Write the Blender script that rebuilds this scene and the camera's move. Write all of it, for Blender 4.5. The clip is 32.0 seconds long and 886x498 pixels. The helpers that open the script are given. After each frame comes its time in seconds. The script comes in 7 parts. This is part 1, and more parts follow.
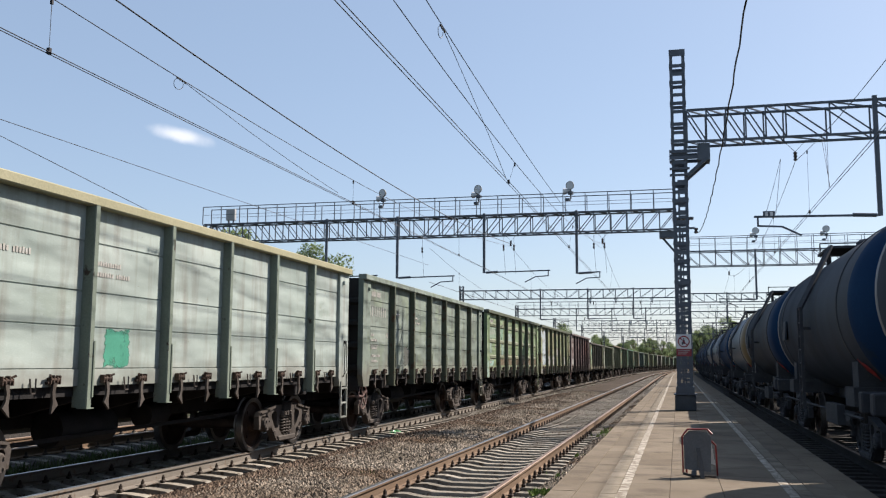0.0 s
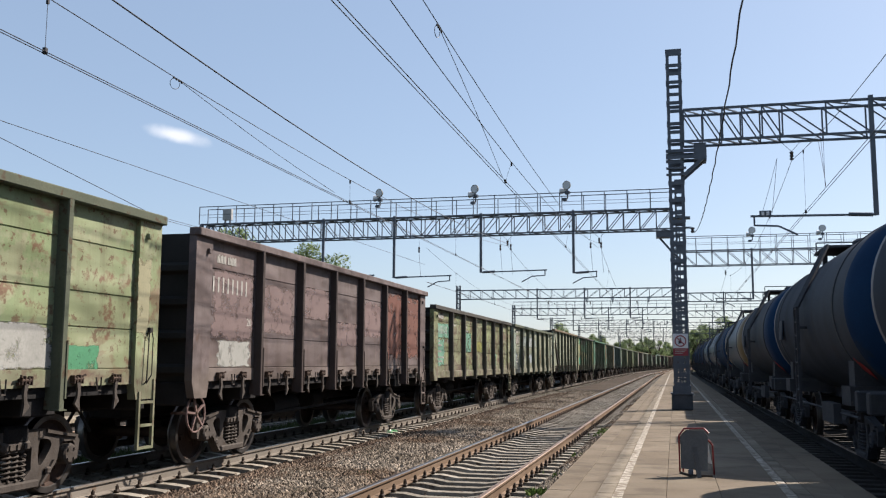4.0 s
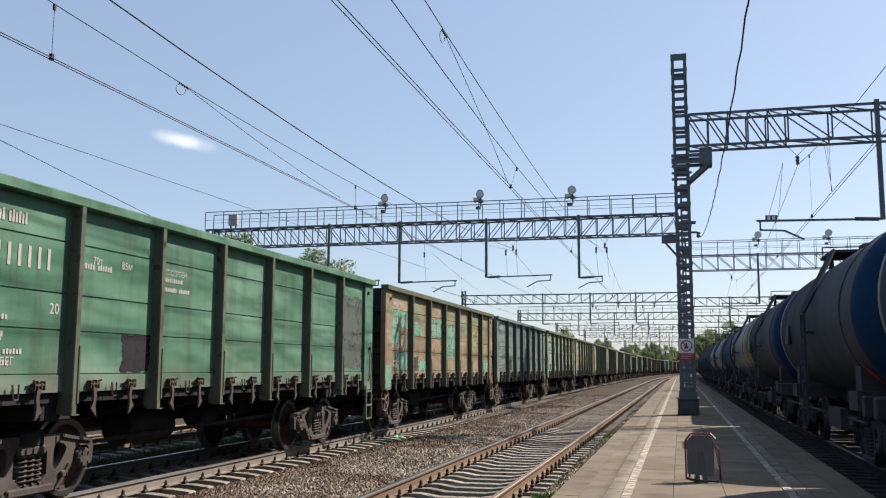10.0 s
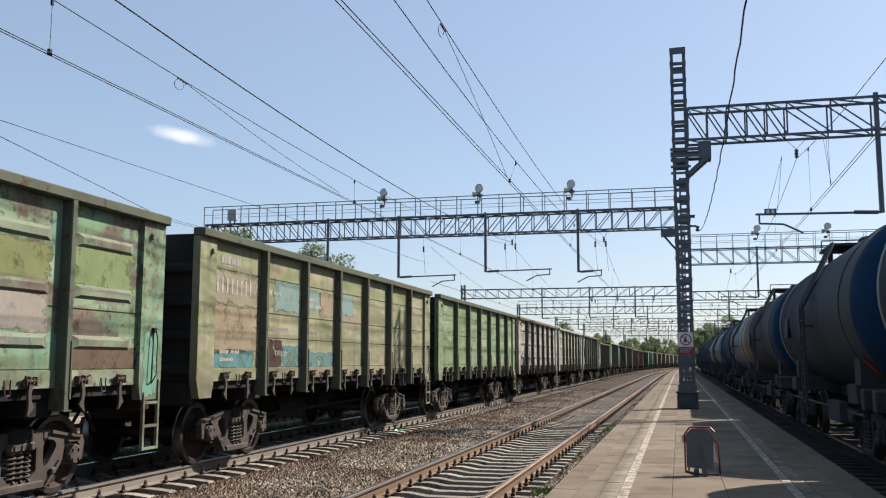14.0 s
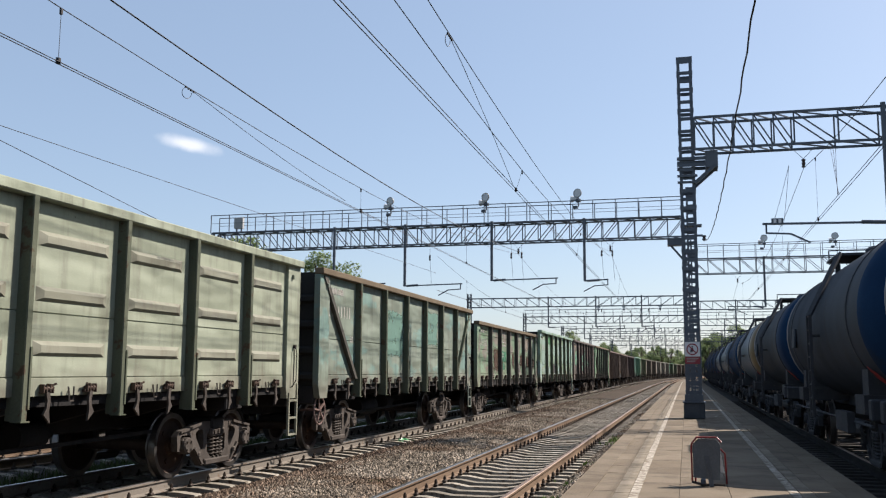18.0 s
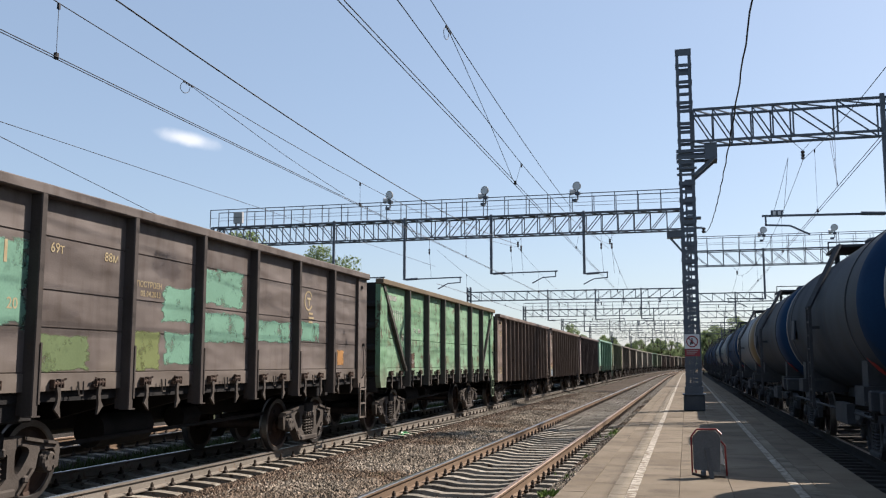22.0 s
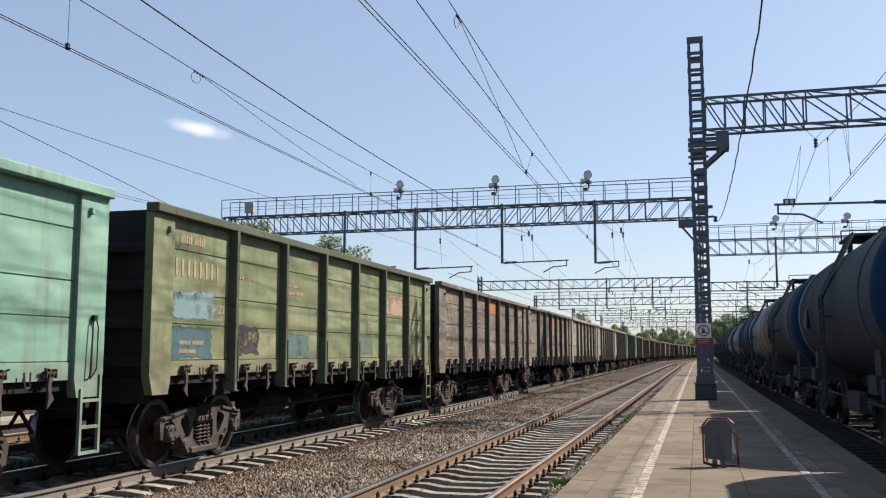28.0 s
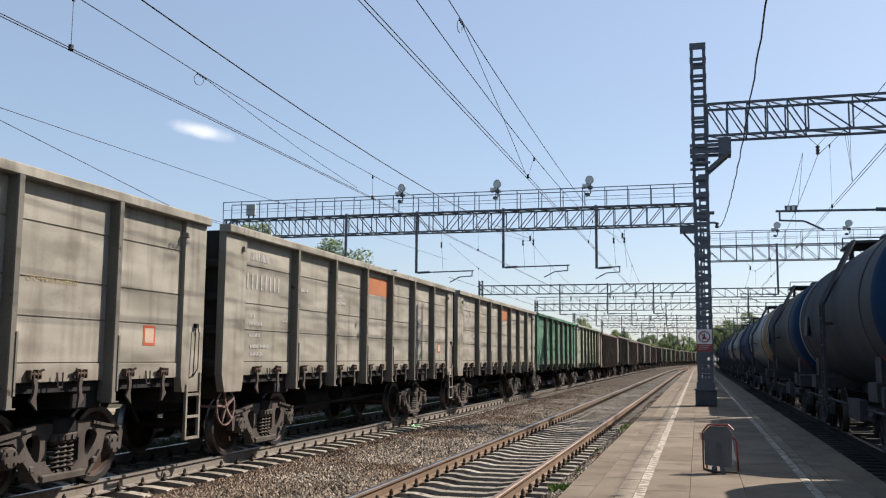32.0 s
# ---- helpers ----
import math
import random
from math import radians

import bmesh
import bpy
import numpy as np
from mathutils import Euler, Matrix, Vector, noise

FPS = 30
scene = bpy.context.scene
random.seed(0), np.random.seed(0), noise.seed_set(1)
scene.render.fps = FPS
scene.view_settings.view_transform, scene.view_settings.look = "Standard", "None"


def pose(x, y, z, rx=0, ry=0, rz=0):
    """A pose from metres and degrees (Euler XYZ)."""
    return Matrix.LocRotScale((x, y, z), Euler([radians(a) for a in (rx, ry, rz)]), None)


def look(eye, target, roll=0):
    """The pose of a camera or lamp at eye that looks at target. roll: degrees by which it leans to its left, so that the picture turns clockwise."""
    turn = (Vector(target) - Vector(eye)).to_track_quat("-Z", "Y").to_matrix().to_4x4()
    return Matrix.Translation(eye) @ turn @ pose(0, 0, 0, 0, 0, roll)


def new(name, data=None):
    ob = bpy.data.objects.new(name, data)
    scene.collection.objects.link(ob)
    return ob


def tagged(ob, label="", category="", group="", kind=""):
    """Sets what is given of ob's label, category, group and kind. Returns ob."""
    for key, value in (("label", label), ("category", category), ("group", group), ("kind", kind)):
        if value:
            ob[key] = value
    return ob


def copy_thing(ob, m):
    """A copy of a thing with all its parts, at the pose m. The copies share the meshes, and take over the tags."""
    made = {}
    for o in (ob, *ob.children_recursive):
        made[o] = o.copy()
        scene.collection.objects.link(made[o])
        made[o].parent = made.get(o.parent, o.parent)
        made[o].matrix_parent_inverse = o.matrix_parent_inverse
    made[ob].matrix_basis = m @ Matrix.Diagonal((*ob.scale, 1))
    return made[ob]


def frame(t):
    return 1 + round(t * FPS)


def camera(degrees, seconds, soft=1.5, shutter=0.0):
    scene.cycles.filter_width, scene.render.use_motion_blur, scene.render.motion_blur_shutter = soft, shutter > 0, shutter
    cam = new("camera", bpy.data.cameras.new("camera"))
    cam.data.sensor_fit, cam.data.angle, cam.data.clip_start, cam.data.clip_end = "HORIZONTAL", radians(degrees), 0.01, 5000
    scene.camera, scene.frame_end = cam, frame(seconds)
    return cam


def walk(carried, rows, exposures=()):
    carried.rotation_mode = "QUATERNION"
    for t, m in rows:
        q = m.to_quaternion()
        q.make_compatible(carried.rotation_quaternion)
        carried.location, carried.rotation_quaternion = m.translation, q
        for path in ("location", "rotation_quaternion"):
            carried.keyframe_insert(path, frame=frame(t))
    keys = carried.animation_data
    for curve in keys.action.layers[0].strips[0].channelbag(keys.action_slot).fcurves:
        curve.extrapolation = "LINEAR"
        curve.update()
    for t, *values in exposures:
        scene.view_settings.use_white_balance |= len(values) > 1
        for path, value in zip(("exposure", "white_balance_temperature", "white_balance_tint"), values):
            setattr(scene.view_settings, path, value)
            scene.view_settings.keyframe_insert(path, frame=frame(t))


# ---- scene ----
from mathutils.geometry import tessellate_polygon

# The camera: held at eye height on the platform, swaying a little
EYE = 1.6
cam = camera(51.3, 32.0, soft=1.2)
PATH = (
    (0, 7.014, 14.218, 0.332), (0.5, 7.146, 14.225, 0.367), (1, 7.052, 14.171, 0.426),
    (1.5, 6.862, 14.158, 0.313), (2, 6.777, 14.137, 0.359), (2.5, 6.840, 14.104, 0.361),
    (3, 6.964, 14.070, 0.284), (3.5, 6.962, 14.011, 0.252), (5.5, 7.183, 14.123, 0.240),
    (6, 7.176, 14.133, 0.105), (6.5, 7.205, 14.147, 0.108), (7, 7.222, 14.196, 0.062),
    (7.5, 7.131, 14.296, 0.266), (8, 7.023, 14.355, 0.312), (8.5, 7.129, 14.325, 0.227),
    (9, 7.220, 14.344, 0.228), (9.5, 7.298, 14.358, 0.199), (10, 7.306, 14.357, 0.240),
    (10.5, 7.269, 14.394, 0.132), (11, 7.251, 14.368, 0.193), (11.5, 7.333, 14.406, 0.186),
    (12, 7.267, 14.417, 0.238), (12.5, 7.132, 14.409, 0.241), (13, 7.015, 14.360, 0.103),
    (13.5, 6.908, 14.302, 0.067), (14, 6.960, 14.306, 0.078), (14.5, 7.066, 14.361, 0.002),
    (16.5, 7.548, 14.540, 0.123), (17, 7.563, 14.622, 0.256), (17.5, 7.606, 14.672, 0.314),
    (18, 7.503, 14.697, 0.273), (18.5, 7.410, 14.707, 0.154), (19, 7.401, 14.702, 0.062),
    (19.5, 7.436, 14.777, 0.048), (20, 7.492, 14.766, 0.075), (20.5, 7.540, 14.698, 0.155),
    (21, 7.448, 14.615, 0.094), (21.5, 7.270, 14.578, 0.030), (22, 7.103, 14.666, -0.008),
    (22.5, 6.932, 14.702, -0.111), (23, 6.817, 14.741, -0.044), (23.5, 6.818, 14.770, -0.060),
    (24, 6.670, 14.843, -0.001), (24.5, 6.502, 14.969, 0.140), (25, 6.430, 15.022, 0.258),
    (25.5, 6.416, 15.017, 0.112), (27.5, 6.440, 15.298, -0.027), (28, 6.440, 15.344, -0.023),
    (28.5, 6.502, 15.359, -0.134), (29, 6.438, 15.387, -0.120), (29.5, 6.593, 15.330, 0.042),
    (30, 6.805, 15.274, 0.160), (30.5, 6.846, 15.212, 0.197), (31, 6.733, 15.279, 0.164),
    (31.5, 6.631, 15.388, 0.237), (32, 6.687, 15.419, 0.443),
)
walk(cam, [(t, pose(0, 0, EYE, 90 + a, 0, b) @ pose(0, 0, 0, 0, 0, c)) for t, a, b, c in PATH])
scene.view_settings.exposure = 1.08
scene.view_settings.use_white_balance = True
scene.view_settings.white_balance_temperature, scene.view_settings.white_balance_tint = 6720, 14

# ---- daylight ----
SUN = Vector((0.534, 0.521, 0.666))
sun_data = bpy.data.lights.new("sun", "SUN")
sun_data.energy, sun_data.angle, sun_data.color = 4.8, radians(0.53), (1.0, 0.94, 0.86)
sun_lamp = new("sun", sun_data)
sun_lamp.matrix_world = look(SUN * 80, (0, 0, 0))

world = bpy.data.worlds.new("sky")
scene.world = world
world.use_nodes = True
wt = world.node_tree
sky = wt.nodes.new("ShaderNodeTexSky")
sky.sky_type, sky.sun_disc = "NISHITA", False
sky.sun_elevation, sky.sun_rotation = radians(41.8), math.atan2(0.534, 0.521)
sky.air_density, sky.dust_density, sky.ozone_density = 1.0, 1.2, 1.6
sky.altitude = 250
# one small wisp of cloud
geo = wt.nodes.new("ShaderNodeTexCoord")
dot = wt.nodes.new("ShaderNodeMapping")
dot.vector_type = "POINT"
CLOUD = Vector((-0.519, 0.878, 0.243)).normalized()
turn = CLOUD.to_track_quat("Y", "Z").inverted().to_euler()
dot.inputs["Rotation"].default_value = turn
wob = wt.nodes.new("ShaderNodeTexNoise")
wob.inputs["Scale"].default_value, wob.inputs["Detail"].default_value = 26, 6
stretch = wt.nodes.new("ShaderNodeMapping")
stretch.vector_type = "TEXTURE"
stretch.inputs["Rotation"].default_value = (0, radians(8), 0)
stretch.inputs["Scale"].default_value = (0.034, 1.0, 0.0095)
cut = wt.nodes.new("ShaderNodeSeparateXYZ")
flat = wt.nodes.new("ShaderNodeCombineXYZ")
size = wt.nodes.new("ShaderNodeVectorMath")
size.operation = "LENGTH"
front = wt.nodes.new("ShaderNodeMath")
front.operation = "GREATER_THAN"
front.inputs[1].default_value = 0.5
wisp = wt.nodes.new("ShaderNodeMath")
wisp.operation = "MULTIPLY_ADD"
wisp.inputs[1].default_value, wisp.inputs[2].default_value = 1.1, -0.55
far_off = wt.nodes.new("ShaderNodeMath")
far_off.operation = "ADD"
edge = wt.nodes.new("ShaderNodeMapRange")
edge.interpolation_type = "SMOOTHSTEP"
edge.inputs["From Min"].default_value, edge.inputs["From Max"].default_value = 1.12, 0.25
edge.inputs["To Min"].default_value, edge.inputs["To Max"].default_value = 0.0, 0.92
both = wt.nodes.new("ShaderNodeMath")
both.operation = "MULTIPLY"
blend = wt.nodes.new("ShaderNodeMixRGB")
blend.inputs["Color2"].default_value = (5.3, 5.7, 6.2, 1)
# thin summer haze evens the sky out
haze = wt.nodes.new("ShaderNodeMixRGB")
haze.inputs["Fac"].default_value = 0.54
haze.inputs["Color2"].default_value = (1.93, 2.68, 3.62, 1)
air = wt.nodes["Background"]
air.inputs["Strength"].default_value = 0.089
L = wt.links.new
L(geo.outputs["Generated"], dot.inputs["Vector"])
L(geo.outputs["Generated"], wob.inputs["Vector"])
L(dot.outputs[0], stretch.inputs["Vector"])
L(stretch.outputs[0], cut.inputs[0])
L(cut.outputs["X"], flat.inputs["X"])
L(cut.outputs["Z"], flat.inputs["Y"])
L(flat.outputs[0], size.inputs[0])
L(cut.outputs["Y"], front.inputs[0])
L(wob.outputs["Fac"], wisp.inputs[0])
L(size.outputs["Value"], far_off.inputs[0])
L(wisp.outputs[0], far_off.inputs[1])
L(far_off.outputs[0], edge.inputs["Value"])
L(edge.outputs[0], both.inputs[0])
L(front.outputs[0], both.inputs[1])
L(both.outputs[0], blend.inputs["Fac"])
L(sky.outputs[0], haze.inputs["Color1"])
L(haze.outputs[0], blend.inputs["Color1"])
L(blend.outputs[0], air.inputs["Color"])

# ---- materials ----
# base colours scaled down to balance sunlit and shaded tones against the bright sky
BASE_SCALE = 0.52
PAINT = 0.58


def surface(name, a, b, scale=3.0, rough=0.7, metal=0.0, bump=0.15, fine=40.0, c=None, cut_at=0.6, stretch_by=(1, 1, 1), spot=6.0, island=0.0, per_object=0.0, soft_edge=0.06, base_scale=BASE_SCALE):
    """Two tones at a coarse scale, grain at a fine one, and a third tone in spots."""
    m = bpy.data.materials.new(name)
    m.use_nodes = True
    a, b = tuple(v * base_scale for v in a), tuple(v * base_scale for v in b)
    c = tuple(v * base_scale for v in c) if c else None
    nt, n, k = m.node_tree, m.node_tree.nodes, m.node_tree.links.new
    bsdf = n["Principled BSDF"]
    bsdf.inputs["Roughness"].default_value, bsdf.inputs["Metallic"].default_value = rough, metal
    if rough >= 0.6 and metal < 0.25:
        bsdf.inputs["Specular IOR Level"].default_value = 0.08
    tc, mp = n.new("ShaderNodeTexCoord"), n.new("ShaderNodeMapping")
    mp.inputs["Scale"].default_value = stretch_by
    oi = n.new("ShaderNodeObjectInfo")
    sh = n.new("ShaderNodeVectorMath")
    sh.operation = "MULTIPLY_ADD"
    sh.inputs[1].default_value = (37.0, 37.0, 37.0)
    k(oi.outputs["Random"], sh.inputs[0])
    k(tc.outputs["Object"], sh.inputs[2])
    k(sh.outputs[0], mp.inputs["Vector"])
    big = n.new("ShaderNodeTexNoise")
    big.inputs["Scale"].default_value, big.inputs["Detail"].default_value = scale, 5
    small = n.new("ShaderNodeTexNoise")
    small.inputs["Scale"].default_value, small.inputs["Detail"].default_value = fine, 4
    k(mp.outputs[0], big.inputs["Vector"])
    k(sh.outputs[0], small.inputs["Vector"])
    ramp = n.new("ShaderNodeMapRange")
    ramp.inputs["From Min"].default_value, ramp.inputs["From Max"].default_value = 0.32, 0.68
    k(big.outputs["Fac"], ramp.inputs["Value"])
    mix = n.new("ShaderNodeMixRGB")
    mix.inputs["Color1"].default_value, mix.inputs["Color2"].default_value = (*a, 1), (*b, 1)
    k(ramp.outputs[0], mix.inputs["Fac"])
    out = mix.outputs[0]
    if c:
        sp = n.new("ShaderNodeTexNoise")
        sp.inputs["Scale"].default_value, sp.inputs["Detail"].default_value, sp.inputs["Roughness"].default_value = spot, 8, 0.62
        k(mp.outputs[0], sp.inputs["Vector"])
        ed = n.new("ShaderNodeMapRange")
        ed.inputs["From Min"].default_value, ed.inputs["From Max"].default_value = cut_at, cut_at + soft_edge
        k(sp.outputs["Fac"], ed.inputs["Value"])
        m3 = n.new("ShaderNodeMixRGB")
        m3.inputs["Color2"].default_value = (*c, 1)
        k(ed.outputs[0], m3.inputs["Fac"])
        k(out, m3.inputs["Color1"])
        out = m3.outputs[0]
    grain = n.new("ShaderNodeMapRange")
    grain.inputs["To Min"].default_value, grain.inputs["To Max"].default_value = 0.78, 1.22
    k(small.outputs["Fac"], grain.inputs["Value"])
    val = grain.outputs[0]
    for amount, source in ((per_object, oi.outputs["Random"]), (island, None)):
        if amount:
            if source is None:
                source = n.new("ShaderNodeNewGeometry").outputs["Random Per Island"]
            va = n.new("ShaderNodeMapRange")
            va.inputs["To Min"].default_value, va.inputs["To Max"].default_value = 1 - amount, 1 + amount
            k(source, va.inputs["Value"])
            mu = n.new("ShaderNodeMath")
            mu.operation = "MULTIPLY"
            k(val, mu.inputs[0])
            k(va.outputs[0], mu.inputs[1])
            val = mu.outputs[0]
    fin = n.new("ShaderNodeMixRGB")
    fin.blend_type = "MULTIPLY"
    fin.inputs["Fac"].default_value = 1
    k(out, fin.inputs["Color1"])
    k(val, fin.inputs["Color2"])
    k(fin.outputs[0], bsdf.inputs["Base Color"])
    if bump:
        bp = n.new("ShaderNodeBump")
        bp.inputs["Strength"].default_value, bp.inputs["Distance"].default_value = bump, 0.02
        k(small.outputs["Fac"], bp.inputs["Height"])
        k(bp.outputs[0], bsdf.inputs["Normal"])
    return m


def wagon_paint(name, base, fade, worn, worn_at, rust=(0.12, 0.07, 0.045), rust_at=0.63, second=None):
    """Old wagon paint: faded base, patches of another coat, rust in streaks, dents."""
    second = tuple(v * PAINT for v in second) if second else None
    cool = 1.12 if base[1] > 1.03 * base[0] else 1.0
    base, fade, worn, rust = ((x[0] * PAINT, x[1] * PAINT, x[2] * PAINT * cool) for x in (base, fade, worn, rust))
    m = bpy.data.materials.new(name)
    m.use_nodes = True
    nt, n, k = m.node_tree, m.node_tree.nodes, m.node_tree.links.new
    bsdf = n["Principled BSDF"]
    bsdf.inputs["Roughness"].default_value, bsdf.inputs["Specular IOR Level"].default_value = 0.65, 0.15
    tc, oi = n.new("ShaderNodeTexCoord"), n.new("ShaderNodeObjectInfo")
    sh = n.new("ShaderNodeVectorMath")
    sh.operation = "MULTIPLY_ADD"
    sh.inputs[1].default_value = (53.0, 53.0, 53.0)
    k(oi.outputs["Random"], sh.inputs[0])
    k(tc.outputs["Object"], sh.inputs[2])

    def noise_of(scale, detail, rough, stretch_by):
        mp = n.new("ShaderNodeMapping")
        mp.inputs["Scale"].default_value = stretch_by
        k(sh.outputs[0], mp.inputs["Vector"])
        t = n.new("ShaderNodeTexNoise")
        t.inputs["Scale"].default_value, t.inputs["Detail"].default_value, t.inputs["Roughness"].default_value = scale, detail, rough
        k(mp.outputs[0], t.inputs["Vector"])
        return t.outputs["Fac"]

    def span(fac, lo, hi, to=1.0):
        r = n.new("ShaderNodeMapRange")
        r.inputs["From Min"].default_value, r.inputs["From Max"].default_value, r.inputs["To Max"].default_value = lo, hi, to
        k(fac, r.inputs["Value"])
        return r.outputs[0]

    def over(fac, first, colour):
        x = n.new("ShaderNodeMixRGB")
        k(fac, x.inputs["Fac"])
        if isinstance(first, tuple):
            x.inputs["Color1"].default_value = (*first, 1)
        else:
            k(first, x.inputs["Color1"])
        x.inputs["Color2"].default_value = (*colour, 1)
        return x.outputs[0]

    col = over(span(noise_of(0.9, 4, 0.5, (1, 1, 0.6)), 0.35, 0.65), base, fade)
    col = over(span(noise_of(1.3, 9, 0.6, (1, 0.8, 1.1)), worn_at, worn_at + 0.05, 0.9), col, worn)
    if second:
        col = over(span(noise_of(2.1, 10, 0.66, (1, 1.1, 0.8)), 0.53, 0.57, 0.85), col, second)
        col = over(span(noise_of(5.5, 8, 0.6, (1, 0.8, 1.3)), 0.60, 0.64, 0.6), col, worn)
    col = over(span(noise_of(2.6, 10, 0.68, (1, 1.5, 0.9)), rust_at, rust_at + 0.06, 0.85), col, rust)
    col = over(span(noise_of(3.2, 5, 0.6, (1, 2.2, 0.16)), 0.50, 0.76, 0.5), col, tuple(0.55 * v for v in rust))
    col = over(span(noise_of(30, 3, 0.5, (1, 1, 1)), 0.55, 0.9, 0.3), col, tuple(min(1, 1.35 * v) for v in fade))
    # small chips down to the rusty steel, and brown track dust along the foot of the sheets
    col = over(span(noise_of(9.0, 7, 0.7, (1, 1.2, 0.8)), rust_at + 0.005, rust_at + 0.035, 0.75), col, tuple(0.8 * v for v in rust))
    col = over(span(noise_of(24.0, 5, 0.6, (1, 1, 0.7)), 0.69, 0.73, 0.6), col, tuple(0.7 * v for v in rust))
    level = n.new("ShaderNodeSeparateXYZ")
    k(tc.outputs["Object"], level.inputs[0])
    splash = n.new("ShaderNodeMath")
    splash.operation = "MULTIPLY_ADD"
    k(noise_of(2.4, 6, 0.65, (1, 1.0, 0.35)), splash.inputs[0])
    splash.inputs[1].default_value = -1.1
    k(level.outputs["Z"], splash.inputs[2])
    col = over(span(splash.outputs[0], 1.12, 0.80, 0.48), col, tuple(v * PAINT for v in (0.22, 0.185, 0.15)))
    k(col, bsdf.inputs["Base Color"])
    dent = noise_of(1.5, 2, 0.35, (1, 0.8, 1.2))
    skin = noise_of(60, 3, 0.5, (1, 1, 1))
    b1, b2 = n.new("ShaderNodeBump"), n.new("ShaderNodeBump")
    b1.inputs["Strength"].default_value, b1.inputs["Distance"].default_value = 1.0, 0.17
    b2.inputs["Strength"].default_value, b2.inputs["Distance"].default_value = 0.12, 0.01
    k(dent, b1.inputs["Height"])
    k(skin, b2.inputs["Height"])
    k(b1.outputs[0], b2.inputs["Normal"])
    k(b2.outputs[0], bsdf.inputs["Normal"])
    return m


M = {}
M["ground"] = surface("ground_soil", (0.055, 0.065, 0.03), (0.085, 0.09, 0.045), 0.12, 0.95, bump=0.5, fine=8, c=(0.10, 0.085, 0.06), cut_at=0.56, spot=0.08)
M["ballast"] = surface("ballast_bed", (0.075, 0.058, 0.045), (0.12, 0.095, 0.075), 0.6, 0.95, bump=0.9, fine=22, c=(0.12, 0.085, 0.06), cut_at=0.52, spot=0.35, soft_edge=0.15)
M["stone"] = surface("crushed_stone", (0.25, 0.205, 0.155), (0.47, 0.40, 0.32), 0.7, 0.9, bump=0.1, fine=30, c=(0.20, 0.135, 0.09), cut_at=0.495, spot=0.4, island=0.75, soft_edge=0.15)
M["stone_brown"] = surface("rusty_brown_crushed_stone", (0.17, 0.12, 0.085), (0.29, 0.21, 0.155), 0.9, 0.9, bump=0.1, fine=30, c=(0.09, 0.06, 0.045), cut_at=0.52, spot=0.6, island=0.7, soft_edge=0.15)
# ballast tone with the shade under and behind the wagons put into it
M["shade_dark"] = surface("shade_darkened_ballast", (0.075, 0.07, 0.068), (0.125, 0.115, 0.107), 0.8, 0.85, bump=0.9, fine=22, c=(0.09, 0.075, 0.06), cut_at=0.62, spot=1.5)
M["rail_side"] = surface("rusty_rail_steel", (0.25, 0.175, 0.122), (0.33, 0.235, 0.165), 1.5, 0.75, 0.2, 0.2)
M["rail_grey"] = surface("dusty_rail_steel", (0.27, 0.24, 0.20), (0.35, 0.31, 0.265), 1.5, 0.7, 0.15, 0.2, c=(0.26, 0.19, 0.14), cut_at=0.58)
M["rail_top"] = surface("worn_rail_head", (0.42, 0.41, 0.40), (0.30, 0.28, 0.26), 2.0, 0.28, 0.9, 0.02)
M["rail_brown"] = surface("rusted_rail_head", (0.27, 0.17, 0.11), (0.36, 0.25, 0.18), 2.0, 0.5, 0.5, 0.05)
M["sleeper"] = surface("concrete_sleeper", (0.36, 0.325, 0.27), (0.50, 0.455, 0.385), 2.0, 0.9, bump=0.2, fine=50, per_object=0.22, c=(0.15, 0.115, 0.085), cut_at=0.55, spot=9, soft_edge=0.1)
M["clip"] = surface("dark_rail_clip", (0.06, 0.045, 0.036), (0.11, 0.078, 0.058), 8, 0.7, 0.5)
M["slab"] = surface("dirty_platform_concrete", (0.235, 0.188, 0.137), (0.32, 0.265, 0.20), 0.9, 0.85, bump=0.25, fine=75, per_object=0.09, c=(0.18, 0.145, 0.11), cut_at=0.50, spot=1.6, soft_edge=0.2)
M["kerb"] = surface("platform_edge_concrete", (0.27, 0.25, 0.22), (0.36, 0.33, 0.29), 0.8, 0.9, bump=0.3, fine=30)
M["stripe"] = surface("worn_white_line", (0.62, 0.57, 0.49), (0.48, 0.44, 0.37), 2.5, 0.8, bump=0.1, c=(0.25, 0.205, 0.155), cut_at=0.45, spot=9, soft_edge=0.12, base_scale=0.62)
M["pale_slab"] = surface("pale_worn_slab", (0.30, 0.255, 0.195), (0.40, 0.345, 0.27), 2.2, 0.9, bump=0.2, fine=50, per_object=0.22, c=(0.20, 0.165, 0.125), cut_at=0.53, spot=5.0, soft_edge=0.15)
M["steel"] = surface("painted_blue_grey_steel", (0.095, 0.12, 0.16), (0.14, 0.165, 0.205), 1.5, 0.45, 0.1, 0.05, c=(0.12, 0.10, 0.09), cut_at=0.66)
M["wire"] = surface("dark_wire", (0.02, 0.02, 0.024), (0.035, 0.03, 0.03), 5, 0.5, 0.6, 0)
M["insulator"] = surface("brown_porcelain", (0.045, 0.03, 0.028), (0.07, 0.045, 0.04), 5, 0.25, 0, 0)
M["plinth"] = surface("painted_grey_concrete", (0.10, 0.11, 0.125), (0.14, 0.15, 0.165), 3, 0.8, bump=0.2)
M["white"] = surface("white_enamel", (0.78, 0.78, 0.78), (0.70, 0.70, 0.70), 3, 0.45, 0, 0.02, base_scale=0.8)
